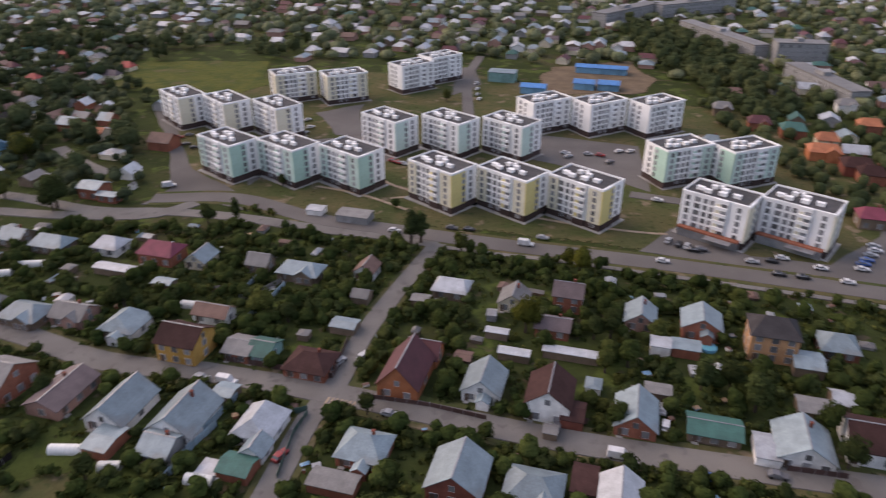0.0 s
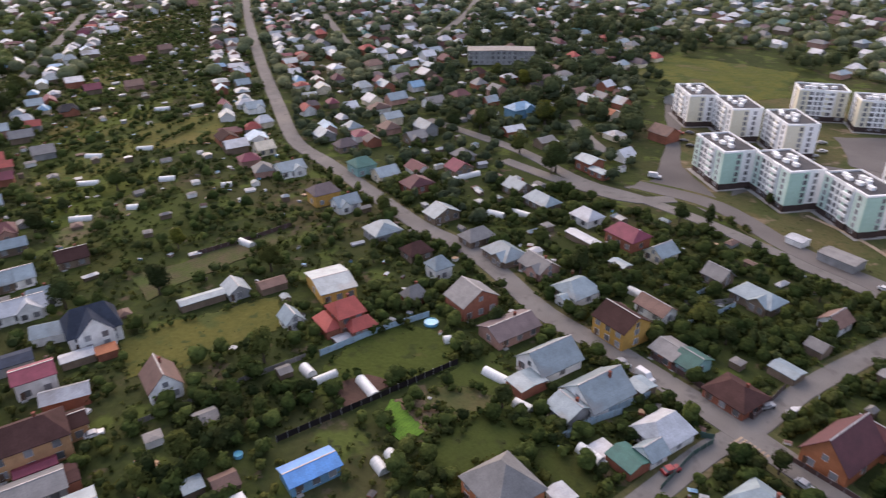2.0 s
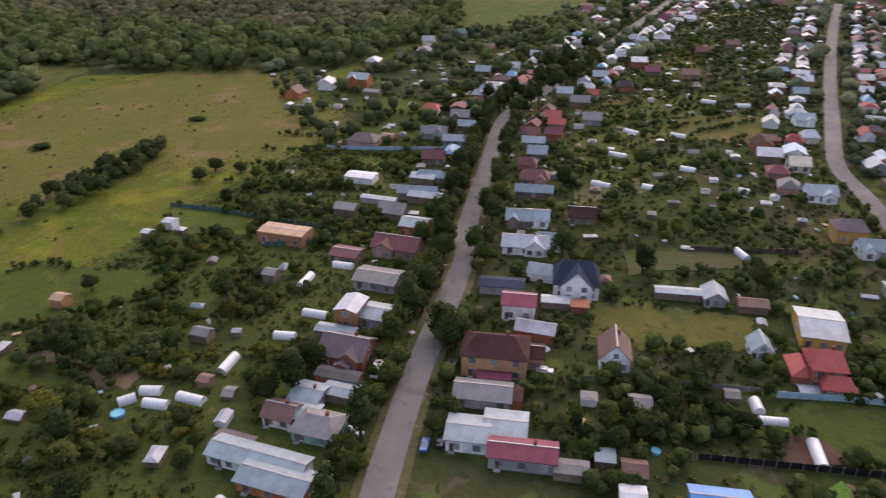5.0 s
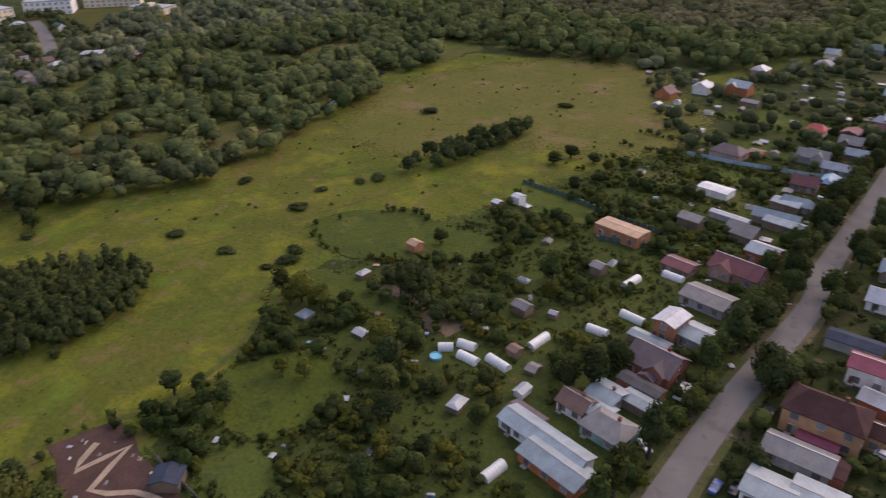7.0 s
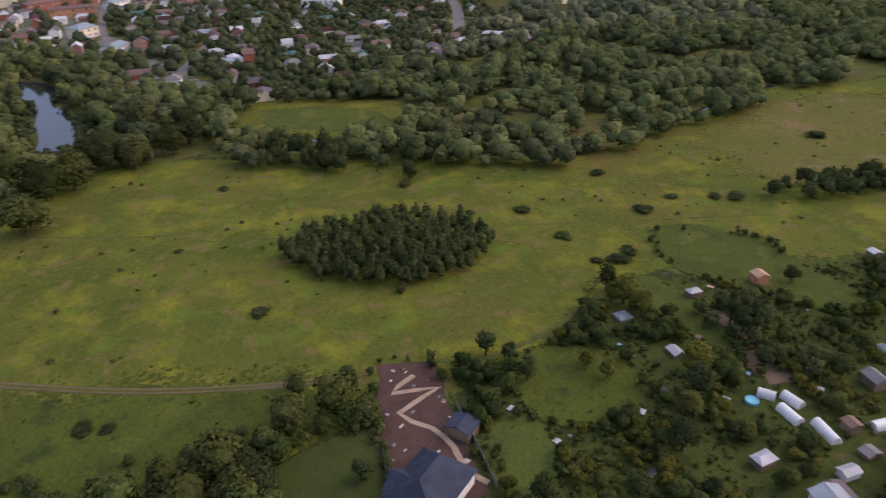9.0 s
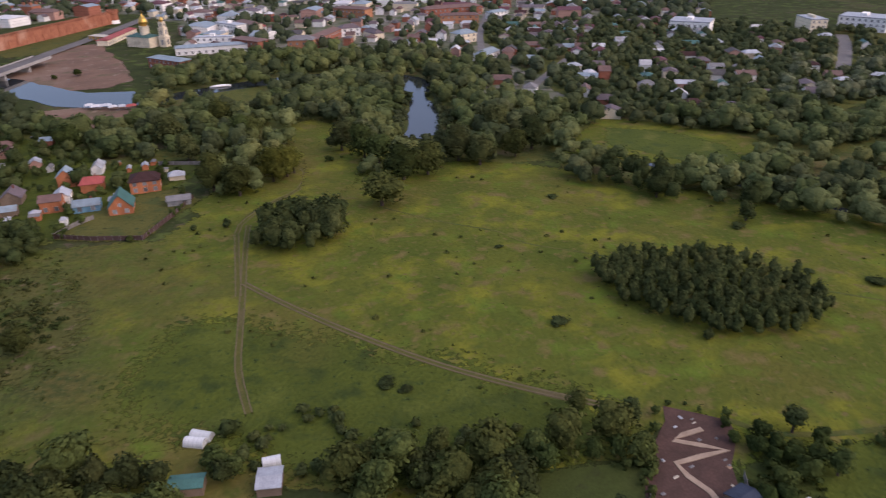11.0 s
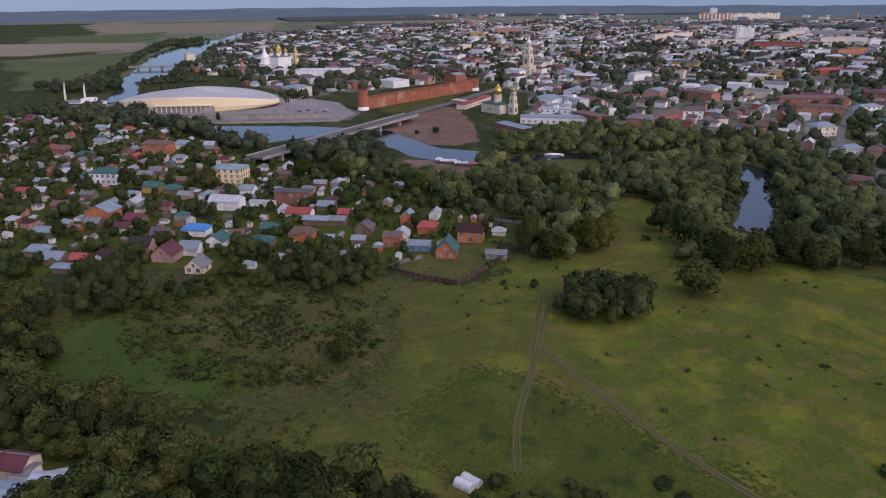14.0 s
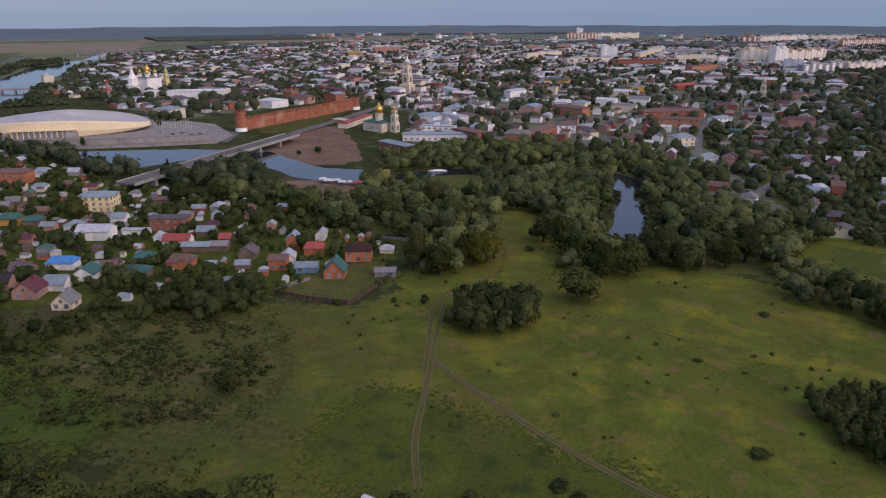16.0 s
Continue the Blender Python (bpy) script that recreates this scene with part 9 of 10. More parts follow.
tree(-658.8, 221.4, "broad", 0, 1.0)
tree(-203.8, 27, "broad", 0, 0.9)
tree(-189.4, 25.8, "garden", 2, 1.0)
tree(-116.6, 45.1, "broad", 2, 0.8)
tree(-110.3, 46.2, "broad", 0, 0.7)
tree(-98.9, 130.9, "garden", 1, 0.9)
tree(-76.7, 104.7, "broad", 1, 0.7)
tree(-152.1, 238.2, "broad", 1, 1.3)
tree(-208, 331.6, "broad", 1, 0.9)
tree(-193, 289.7, "broad", 4, 1.2)
tree(-177.3, 246.9, "broad", 2, 1.0)
tree(-210.3, 259.2, "broad", 2, 1.0)
tree(-221.2, 251.5, "broad", 1, 1.0)
tree(-269, 346.3, "broad", 2, 1.0)
tree(-243.1, 339.4, "broad", 4, 1.1)
tree(-159.8, 22.4, "garden", 1, 1)
tree(-132.3, 72.2, "broad", 0, 0.6)
tree(-187.6, 60.5, "garden", 0, 1)
tree(-152.1, 15.4, "willow", 1, 0.72)
tree(-172.2, 3.8, "broad", 2, 0.9)
tree(-185.5, 7.1, "broad", 0, 1)
tree(-160, 0.8, "broad", 0, 0.9)
tree(-210.7, 18.2, "broad", 2, 0.9)
tree(-198.3, 13.9, "broad", 0, 0.9)
tree(-237.3, 24.4, "broad", 1, 0.9)
tree(-195, 28.5, "broad", 0, 0.9)
tree(-209.6, 31.8, "broad", 2, 0.8)
tree(-135.3, -2.7, "garden", 2, 1.2)
tree(-124.5, 11.3, "garden", 1, 1.0)
tree(-156.6, -88.4, "tall", 1, 0.7)
tree(-155.2, -83.8, "broad", 1, 0.8)
tree(-140.7, -112.7, "broad", 4, 0.9)
tree(-139.2, -104.9, "broad", 4, 0.8)
tree(-142.3, -121, "broad", 2, 0.8)
tree(-147.7, -236.5, "broad", 1, 1.2)
tree(-111, -97.9, "fruit", 4, 1.1)
tree(-111.4, -91.4, "fruit", 4, 1.2)
tree(-286.8, -73.6, "broad", 1, 1, flat=0.6)
tree(-277.4, -78.4, "broad", 0, 0.9, flat=0.6)
tree(-284, -62.8, "broad", 1, 0.8, flat=0.6)
tree(-95, -102.3, "garden", 0, 1.2)
tree(-93.2, -116.4, "garden", 1, 1.2)
tree(-189.3, -90.7, "garden", 0, 1)
tree(-156.8, -57.8, "broad", 0, 0.7)
tree(-146.1, -21.9, "willow", 1, 0.65)
tree(-142.8, -230.8, "willow", 1, 0.55)
tree(-119, -259.4, "willow", 1, 0.8)
tree(-92.1, -156.3, "shrub", 1, 1.2)
tree(-46, -97.7, "garden", 1, 0.9)
tree(-56.5, -123.2, "broad", 1, 0.8)
tree(-46.2, -128.8, "broad", 2, 0.7)
tree(-27.3, -111.5, "broad", 0, 0.8)
tree(-12, -117.9, "broad", 2, 0.8)
tree(-138.1, -115, "broad", 4, 0.7)
tree(32.5, -314, "broad", 4, 1.1)

for x, y, s in ((-53.4, -169.8, 2.0), (-156.7, -154.4, 2.1), (-194.7, -152.3, 2.3), (-159.3, -131.1, 2.4), (-166, -133.5, 2.0), (-153, -135, 1.5), (-158.8, -178.2, 2.2), (-1.6, -148, 1.7), (-6.7, -144.5, 1.3), (-76.9, -266, 1.6), (-208.2, -187.8, 2.2), (-137.4, -225.7, 2.0), (-213, -154.1, 1.8), (-322.9, -160, 3.0), (-232, -139, 2.6), (-226, -144, 1.8), (-359.8, -97.4, 2.6), (-196.2, -151.6, 2.0), (-45.6, -222.5, 1.0), (-142.7, -188.7, 1.2)):
    tree(x, y, "thicket", 1, s, flat=0.34)

# ---- far quarters, trees and bushes, kept off roads, water and buildings ----
refresh()
rng = random.Random(11)


def arc(h0, h1, r0, r1, n=10):
    """An outline between two headings and two distances from the middle of the place."""
    hs = [radians(h0 + (h1 - h0) * i / n) for i in range(n + 1)]
    return [(-r0 * math.sin(h), r0 * math.cos(h)) for h in hs] + [(-r1 * math.sin(h), r1 * math.cos(h)) for h in reversed(hs)]


VILLAGE_ROOFS = ("zinc", "zinc", "zinc", "white", "white", "zinc", "slate", "slate", "brown", "maroon", "red", "green", "rust", "lilac", "white")
VILLAGE_WALLS = ("wood", "white", "brick", "cream", "grey", "pink")
FAR_ROOFS = ("zinc", "zinc", "white", "slate", "pale", "lilac", "maroon", "rust", "white", "pale", "slate", "green", "white", "zinc", "maroon")
patch(WESTGARDENS, 0.11, "garden_ground", GARDENGRASS, "grassy ground of overgrown gardens", "grass", 5.0, loose=6.0)
GREENS = (HILLWOOD, SCATTERED, RIVERSIDE, EASTBELT, ESTATEPARK, ESTATE) + tuple(FIELDS)
# long garden plots behind the houses of the two streets
def shifted(line, off):
    """A line shifted sideways by so many metres."""
    pts = smooth(line, 20.0)
    out = []
    for i, p in enumerate(pts):
        t = (pts[min(i + 1, len(pts) - 1)] - pts[max(i - 1, 0)]).normalized()
        out.append(p + Vector((t.y, -t.x)) * off)
    return out


def along(line, u):
    k = min(len(line) - 2, int(u * (len(line) - 1)))
    return line[k].lerp(line[k + 1], u * (len(line) - 1) - k)


STRIPS = []
plots, borders = random.Random(23), []
for low, high, n in ((shifted([(-215, 25), (-278, 40.9), (-341.7, 57.7), (-391.7, 88.9), (-474.4, 137.8), (-650.7, 248.1)], 36), shifted([(-215, 176.5), (-266.6, 190), (-318.5, 218.6), (-417, 275.7), (-554.1, 359.4), (-660, 427)], -34), 30),
                     (shifted([(-250, 33), (-341.7, 57.7), (-391.7, 88.9), (-474.4, 137.8), (-600, 217)], -36), shifted([(-250, 33), (-341.7, 57.7), (-391.7, 88.9), (-474.4, 137.8), (-600, 217)], -105), 22)):
    STRIPS.append([tuple(p) for p in low] + [tuple(p) for p in reversed(high)])
    for i in range(n):
        a, b, c, d = along(low, i / n), along(low, (i + 1) / n), along(high, (i + 1) / n), along(high, i / n)
        mat, say = plots.choice(((PASTURE, "grassy garden plot"), (DRYGRASS, "dry grass garden plot"), (LAWN, "green garden plot"), (ROUGHGRASS, "overgrown garden plot"), (LAWN, "green garden plot"), (BEDS, "garden plot with vegetable beds")))
        cut = plots.uniform(0.35, 0.75)
        patch([tuple(p) for p in (a.lerp(d, 0.02), b.lerp(c, 0.02), b.lerp(c, cut), a.lerp(d, cut))], 0.16 + 0.01 * (i % 4), "garden_plot", mat, say + " behind the village street", "plot", 2.0)
        if plots.random() < 0.7:
            for k in range(int((d - a).length / 1.9)):
                if plots.random() < 0.75:
                    borders.append(tuple(a.lerp(d, k * 1.9 / (d - a).length) + Vector((plots.uniform(-1, 1), plots.uniform(-1, 1)))))
# nearer unnamed houses are things of their own
GREENS += tuple(STRIPS)
rows = []
for line in ([(-233.8, 182), (-266.6, 190), (-318.5, 218.6), (-417, 275.7), (-554.1, 359.4), (-672.7, 435.6)], [(-150, 7), (-220, 25.7), (-278, 40.9), (-341.7, 57.7), (-391.7, 88.9), (-474.4, 137.8), (-650.7, 248.1), (-710.5, 284.1)]):
    for side in (-1, 1):
        for back, step in ((17, 14), (28, 17)):
            edge = shifted(line, side * back)
            n = int(sum((b - a).length for a, b in zip(edge, edge[1:])) / step)
            for i in range(n):
                p = along(edge, (i + rng.uniform(0.3, 0.7)) / n)
                if GRID.free(p.x, p.y, 4.2 if back < 20 else 3.4) and rng.random() < 0.85:
                    rows.append((p.x, p.y))
                    GRID.add(p.x, p.y, 4.0)
many_houses("street_row_houses", rows, 68, rng, ("zinc", "white", "slate", "maroon", "zinc", "wine", "pale", "lilac", "zinc", "red", "sky"), VILLAGE_WALLS, "close rows of houses and lean-tos along the village streets", (6, 10.5), (2.6, 3.6), (1.0, 2.6), clear=4.0)
spots = scatter(arc(-50, 96, 330, 560), (19, 21), rng, 0.8, 7.0, GREENS + (MEADOW_EDGE,), lean=-14)
for x, y in spots[:50]:
    house(round(x, 1), round(y, 1), -14 + rng.choice((0, 90)), rng.uniform(8, 11), rng.uniform(7, 10), rng.choice((3.0, 3.2, 4.2)), rng.uniform(1.8, 3), rng.choice(VILLAGE_ROOFS), rng.choice(VILLAGE_WALLS), "x", rng.choice((0, 0, 0.6)), 1, 0, "f")
refresh()
many_houses("distant_houses", spots[50:] + scatter(arc(-60, 100, 540, 1250), (21, 26), rng, 0.7, 6.0, GREENS + (MEADOW_EDGE,), lean=-14), -14, rng, FAR_ROOFS, ("wood", "white", "cream", "grey", "pink"), "distant village houses with grey, white and red roofs")
many_houses("village_street_houses", scatter(PLACEWEST, (17, 20), rng, 0.6, 6.0, FIELDS, lean=-14), -14, rng, VILLAGE_ROOFS, VILLAGE_WALLS, "village houses with grey and red roofs behind the main street", (7, 10), (2.6, 3.6), (1.4, 2.8), clear=4.0)
refresh()
spots = scatter(TOWNEDGE, (17, 20), rng, 0.65, 5.8, (RIVERSIDE, SOUTHWOOD), lean=11)
for x, y in spots[:25]:
    house(round(x, 1), round(y, 1), 11 + rng.choice((0, 90, 180)), rng.uniform(6, 9), rng.uniform(5, 7.5), rng.choice((2.6, 2.8, 3.2)), rng.uniform(1.4, 2.4), rng.choice(VILLAGE_ROOFS), rng.choice(VILLAGE_WALLS), "x", rng.choice((0, 0, 0.6)), 1, 0, "f")
refresh()
many_houses("village_houses", spots[25:], 11, rng, VILLAGE_ROOFS, VILLAGE_WALLS, "small village houses with mixed roofs", (5, 9), (2.4, 3.2), (1.2, 2.4))
refresh()
many_houses("town_houses", scatter(TOWN, (20, 24), rng, 0.7, 6.5, (RIVERSIDE,), patchy=-0.18, size=80, lean=-15) + scatter(TOWNNEAR, (24, 26), rng, 0.55, 6.0, (RIVERSIDE,), lean=-15) + scatter(OLDTOWN, (24, 26), rng, 0.6, 6.0, lean=-15) + scatter(TOWNEAST, (23, 25), rng, 0.6, 6.0, lean=-15), -15, rng, ("zinc", "white", "rust", "lilac", "slate", "maroon", "pale", "rust", "felt", "lilac", "green", "brown"), ("white", "cream", "brick", "white", "white", "pink", "cream", "white"),
            "low town houses with pale and rusty roofs", (7, 13), (3.2, 6.5), (1.2, 2.8))
many_houses("town_buildings", [p for p in scatter(TOWN, (46, 52), rng, 0.6, 8.0, (RIVERSIDE,), patchy=-0.1, size=150, lean=-15) if math.hypot(*p) > 660] + scatter(OLDTOWN, (40, 44), rng, 0.7, 8.0, lean=-15), -15, rng, ("zinc", "white", "rust", "lilac", "pale", "slate", "maroon"), ("white", "cream", "white", "pink", "brick", "cream", "white"),
            "pale two- and three-storey buildings of the old town", (14, 34), (6.0, 11.0), (1.5, 3.0), True)
many_houses("bank_houses", scatter(RIVERTOWN, (24, 28), rng, 0.6, 7.0, lean=-15), -15, rng, ("rust", "zinc", "maroon", "slate", "lilac"), ("white", "brick", "cream", "wood"), "houses and yards on the town bank of the river", (8, 14), (3.0, 5.5), (1.5, 2.8))
refresh()
HOLES = FIELDS
clutter = scatter(STREET2, 13, rng, 0.25, 2.2, HOLES)[:140] + scatter(PLACEWEST, 11, rng, 0.2, 2.2, HOLES) + scatter(FARWEST, 13, rng, 0.4, 2.2) + scatter(NORTHSIDE, 14, rng, 0.5, 2.2, HOLES) + scatter(WESTGARDENS, 22, rng, 0.4, 2.2, HOLES)
many_houses("garden_sheds", clutter, 76, rng, ("zinc", "white", "slate", "slate", "rust", "white"), ("wood", "white", "grey", "wood"), "small garden sheds, cold frames and stacked boards", (1.8, 4.5), (0.8, 2.2), (0.2, 0.7))
refresh()
many_houses("yard_sheds", scatter(TOWNEDGE, 7.5, rng, 0.32, 2.2, (RIVERSIDE, SOUTHWOOD)), 11, rng, ("white", "zinc", "slate", "felt", "slate", "white", "lilac"), ("white", "wood", "cream", "orange"), "small bright sheds and lean-tos of the riverside village", (2.0, 5.0), (1.6, 2.4), (0.3, 1.0))
many_houses("building_debris", scatter(SOILYARD, 2.4, rng, 0.3, 0.4), 24, rng, ("white", "ply", "slate", "white", "cream"), ("white", "grey", "wood"), "heaps of boards, blocks and sacks on bare soil", (0.4, 1.3), (0.15, 0.6), (0.02, 0.1), clear=0.6)
for zone in (NORTHSIDE, SOUTHSIDE, STREET2, WESTGARDENS):
    many_houses("yard_clutter", scatter(zone, 6.5, rng, 0.32, 0.8, HOLES, patchy=-0.1, size=20), 20, rng, ("white", "ply", "sky", "slate", "rust", "white", "felt"), ("wood", "white", "grey", "blue", "brick"), "stacked boards, barrels and boxes in the yards", (0.5, 2.0), (0.3, 1.0), (0.02, 0.12), clear=1.0)
refresh()
# woods
patch([(22, -141), (60, -140.5), (104, -143), (112, -122), (60, -117), (18, -117)], 0.012, "rough_margin", MEADOW, "rough grass at the meadow edge", "grass", 3.0)
patch(RIVERSIDE, 0.05, "river_flats", ROUGHGRASS, "rough grass between riverside trees", "grass", 4.0)
for zone, z in ((SOUTHWOOD, 0.04), (LANEWOOD, 0.06), (EDGEWOOD, 0.03), (VILLAGESCRUB, 0.07)):
    patch(zone, z, "rough_margin", MEADOW, "rough grass under scrub at the meadow edge", "grass", 5.0)
patch(TOWN, 0.02, "town_ground", TOWNGROUND, "trodden yards, streets and grass of the old town", "ground", 8.0)
patch(OLDTOWN, 0.025, "town_ground", TOWNGROUND, "trodden yards and streets below the cathedral", "ground", 6.0)
patch(TOWNNEAR, 0.03, "town_ground", ROUGHGRASS, "trodden yards and grass of the river quarter", "ground", 8.0)
patch(TOWNEDGE, 0.015, "village_ground", LUSH, "rough grass and trodden yards of the riverside village", "ground", 8.0)
GLADES = [[(41.5, -390.3), (27.1, -401.1), (10.7, -383), (2.7, -332.1), (4, -307.7), (15.7, -276.2), (25.9, -286), (25.3, -324.6), (34.7, -359.1)],
          [(-132.9, -357.1), (-158.6, -345.1), (-178.3, -321.1), (-173.1, -291.3), (-150.9, -301.5), (-125.3, -332.9)],
          [(-216.9, -279.7), (-236.6, -266.7), (-239.2, -244.1), (-228, -236.6), (-204.6, -259.9)], [(-289.9, -300.8), (-313.5, -286), (-310.9, -261.4), (-281.3, -278)]]
for k, outline in enumerate(GLADES):
    patch(outline, 0.27 + 0.01 * k, "glade", MEADOW if k == 0 else PASTURE, "grassy glade among riverside trees", "grass", 3.0, loose=4.0)
bank = scatter(RIVERSIDE, 7.6, rng, 0.95, 1.2, HOLES + GLADES, patchy=-0.27, size=45)
pond = WATERS[2]


BANKSIDE = [(-15, -322), (-39, -322), (-50, -400), (-48, -458), (-28, -458), (-15, -370)]      # low grassy bank before the pool


def by_pond(x, y):
    """Too near the bank of the open pool, above all on its near side."""
    d = min(math.hypot(x - p[0], y - p[1]) for p in pond)
    near = math.hypot(x, y) < sum(math.hypot(*p[:2]) for p in pond) / len(pond)
    return inside(x, y, BANKSIDE) or d < (9 if near else 1.5) or (math.hypot(x - 88, y + 478) < 32 and math.hypot(x, y) < 500)


bank = [p for p in bank if not by_pond(*p)]
shore = [(-10, -345), (-60, -345), (-66, -480), (-10, -480)]
shore = [p for p in scatter(shore, 3.0, rng, 0.9, 0.5) if inside(*p, BANKSIDE) or min(math.hypot(p[0] - q[0], p[1] - q[1]) for q in pond) < 12]
woods("shore_sallows", shore, 2.3, 2.9, 60, 0.6, "low sallows and reeds round the pool", RIVERLEAF[0], rng=rng, category="bushes", jitter=0.45, lobes=3)
kinds = ([], [], [])
for x, y in bank:
    # paler leaves favoured west of -130, their colour suggesting hazier distance
    kinds[min(2, max(0, int((2.2 if x < -130 else 1.5) + 3.2 * noise.noise((x / 30, y / 30, 8.0)) + rng.uniform(-0.5, 0.5))))].append((x, y))
for places, mat, say in zip(kinds, (RIVERLEAF[0], WOODLAND, RIVERLEAF[1]), ("dark riverside alders and shrubs", "dense green riverside trees", "silvery old riverside willows")):
    woods("riverside_woods", places, 5.3, 9.6, 66, 1.4, say, mat, rng=rng, jitter=0.45)
HILLTOP = [(-620, -210), (-590, -110), (-560, -30), (-620, 30), (-760, 60), (-890, 60), (-900, -110), (-740, -360), (-650, -300)]
hill = scatter(HILLWOOD, 11.5, rng, 0.95, 1.0)
woods("hill_woods", [p for p in hill if not inside(*p, HILLTOP)], 7.0, 13, 42, 2.4, "dense dark wood along the foot of a rise", WOODLAND, rng=rng)
woods("hill_scrub", [p for p in hill if inside(*p, HILLTOP)], 8.0, 7, 42, 2.4, "olive scrub over a low rise", HILLSCRUBLEAF, rng=rng)
woods("scattered_woods", scatter(SCATTERED, 10.0, rng, 0.8, 3.0, patchy=-0.15), 6.0, 10, 70, 1.7, "scattered woods and overgrown gardens", HAZEWOOD, rng=rng)
woods("grove", scatter(GROVE, 2.9, rng, 0.98), 2.2, 6.9, 104, 0.56, "round grove of young dense trees in the meadow", RIVERLEAF[2], rng=rng, jitter=0.16, lobes=3)
woods("copse", scatter(COPSE, 5.0, rng, 0.9) + scatter(BELT, 6, rng, 0.9, 1.0), 3.6, 7.5, 110, 0.85, "dark copse between field and gardens", RIVERLEAF[2], rng=rng)
woods("alders", scatter(ALDERS, 5.0, rng, 0.95) + scatter(THICKET, 6.5, rng, 0.95), 4.7, 11.0, 210, 0.85, "dark clump of alders", LEAF[1], rng=rng)
south = scatter(SOUTHWOOD, 5.3, rng, 0.94, 1.5, HOLES) + scatter(LANEWOOD, 5.5, rng, 0.85, 1.2, HOLES) + scatter(LANETREES, 5.5, rng, 0.9, 1.2) + scatter(YARDTREES, 5.0, rng, 0.85, 1.0, FIELDS)
south = [p for p in south if any(inside(p[0], p[1] - 7.5, z) for z in (SOUTHWOOD, LANEWOOD, LANETREES, YARDTREES))]
mixed = ([], [], [])
for x, y in south:
    mixed[min(2, max(0, int(1.5 + 3.0 * noise.noise((x / 14, y / 14, 2.0)) + rng.uniform(-0.6, 0.6))))].append((x, y))
for places, mat, say in zip(mixed, (LEAF[1], LEAF[0], LEAF[2]), ("dark overgrown thicket at the meadow edge", "thick green wood at the meadow edge", "olive-green sallows at the meadow edge")):
    woods("southern_woods", places, 4.5, 8.2, 460, 0.74, say, mat, rng=rng, jitter=0.4, lobes=7)
woods("edge_scrub", scatter(EDGEWOOD, 4.8, rng, 0.85, 1.0, HOLES) + scatter(VILLAGESCRUB, 6.0, rng, 0.8, 1.0) + scatter(EDGETREES, 5.0, rng, 0.7, 1.0, FIELDS, patchy=-0.1, size=15), 2.7, 4.6, 110, 0.6, "scrub and small trees along the meadow edge", LEAF[0], rng=rng)
woods("estate_trees", scatter(ESTATEPARK, 11, rng, 0.75, 3.0, HOLES, patchy=-0.1) + scatter(EASTBELT, 9, rng, 0.95, 3.0) + scatter(PARKSTRIP, 8.5, rng, 0.85, 3.0) + scatter(PARKEDGE, 9, rng, 0.9, 2.0), 5.5, 10, 110, 1.25, "belt of broad trees beside the blocks of flats", RIVERLEAF[0], rng=rng)
woods("river_bank_trees", scatter(OVERRIVER, 8, rng, 0.9, 1.5) + scatter(ARENATREES, 8, rng, 0.9, 2.5) + scatter(FARBELT, 11, rng, 0.95, 1), 6.0, 10.5, 45, 2.0, "dense trees along the river bank", TOWNLEAF, rng=rng)
woods("bank_scrub", scatter(TOWNBANK, 11, rng, 0.8, 1, patchy=-0.1, size=60) + scatter(INNERBANK, 8, rng, 0.95, 1), 4.5, 5.0, 30, 1.7, "low willows and scrub on the town bank of the river", TOWNLEAF, rng=rng)
# gardens
beside = []
for pts in STREETS:
    line = smooth(pts, 1.6)
    for a, b in zip(line, line[1:]):
        t = (b - a).normalized()
        for side in (-1, 1):
            q = a + Vector((-t.y, t.x)) * side * rng.uniform(5.2, 8.5)
            if noise.noise((q.x * 0.06, q.y * 0.06, 7.0)) > -0.2 and GRID.free(q.x, q.y, 0.5):
                beside.append((q.x, q.y))
rng.shuffle(beside)
woods("roadside_bushes", beside[::2], 1.7, 2.4, 60, 0.45, "bushes and young trees along the street", LEAF[0], rng=rng, category="bushes", jitter=0.5, lobes=3)
woods("roadside_hedges", beside[1::2], 1.3, 1.6, 44, 0.42, "low shrubs and weeds along the street", LEAF[2], rng=rng, category="bushes", jitter=0.5, lobes=2)
line = smooth(TREESTREET, 6.0)
for a, b in zip(line, line[1:]):
    t = (b - a).normalized()
    for side in (-1, 1):
        q = a + Vector((-t.y, t.x)) * side * rng.uniform(5.5, 8.5) + t * rng.uniform(-2, 2)
        if GRID.free(q.x, q.y, 0.6) and rng.random() < 0.95 and not (q.x > -174 and q.y > a.y):
            tree(q.x, q.y, rng.choice(("garden", "broad", "broad", "tall")), rng.choice((0, 0, 1, 1, 2)), rng.uniform(0.85, 1.12))
refresh()
woods("field_trees", scatter(TREELINE, 9, rng, 0.9, 1.0), 5.0, 8.5, 60, 1.4, "belt of trees between field and village", WOODLAND, rng=rng)
for zone, gap, keep in ((NORTHSIDE, 9.0, 0.85), (SOUTHSIDE, 10.0, 0.75), (STREET2, 15.0, 0.55), (WESTGARDENS, 12.0, 0.6)):
    for x, y in scatter(zone, gap, rng, keep, 1.6, HOLES, patchy=-0.25, size=22)[:26]:
        tree(x, y, rng.choice(("fruit", "garden", "garden", "broad", "broad")), rng.choice((0, 0, 1, 1, 2, 4)), rng.uniform(0.65, 1.05))
refresh()
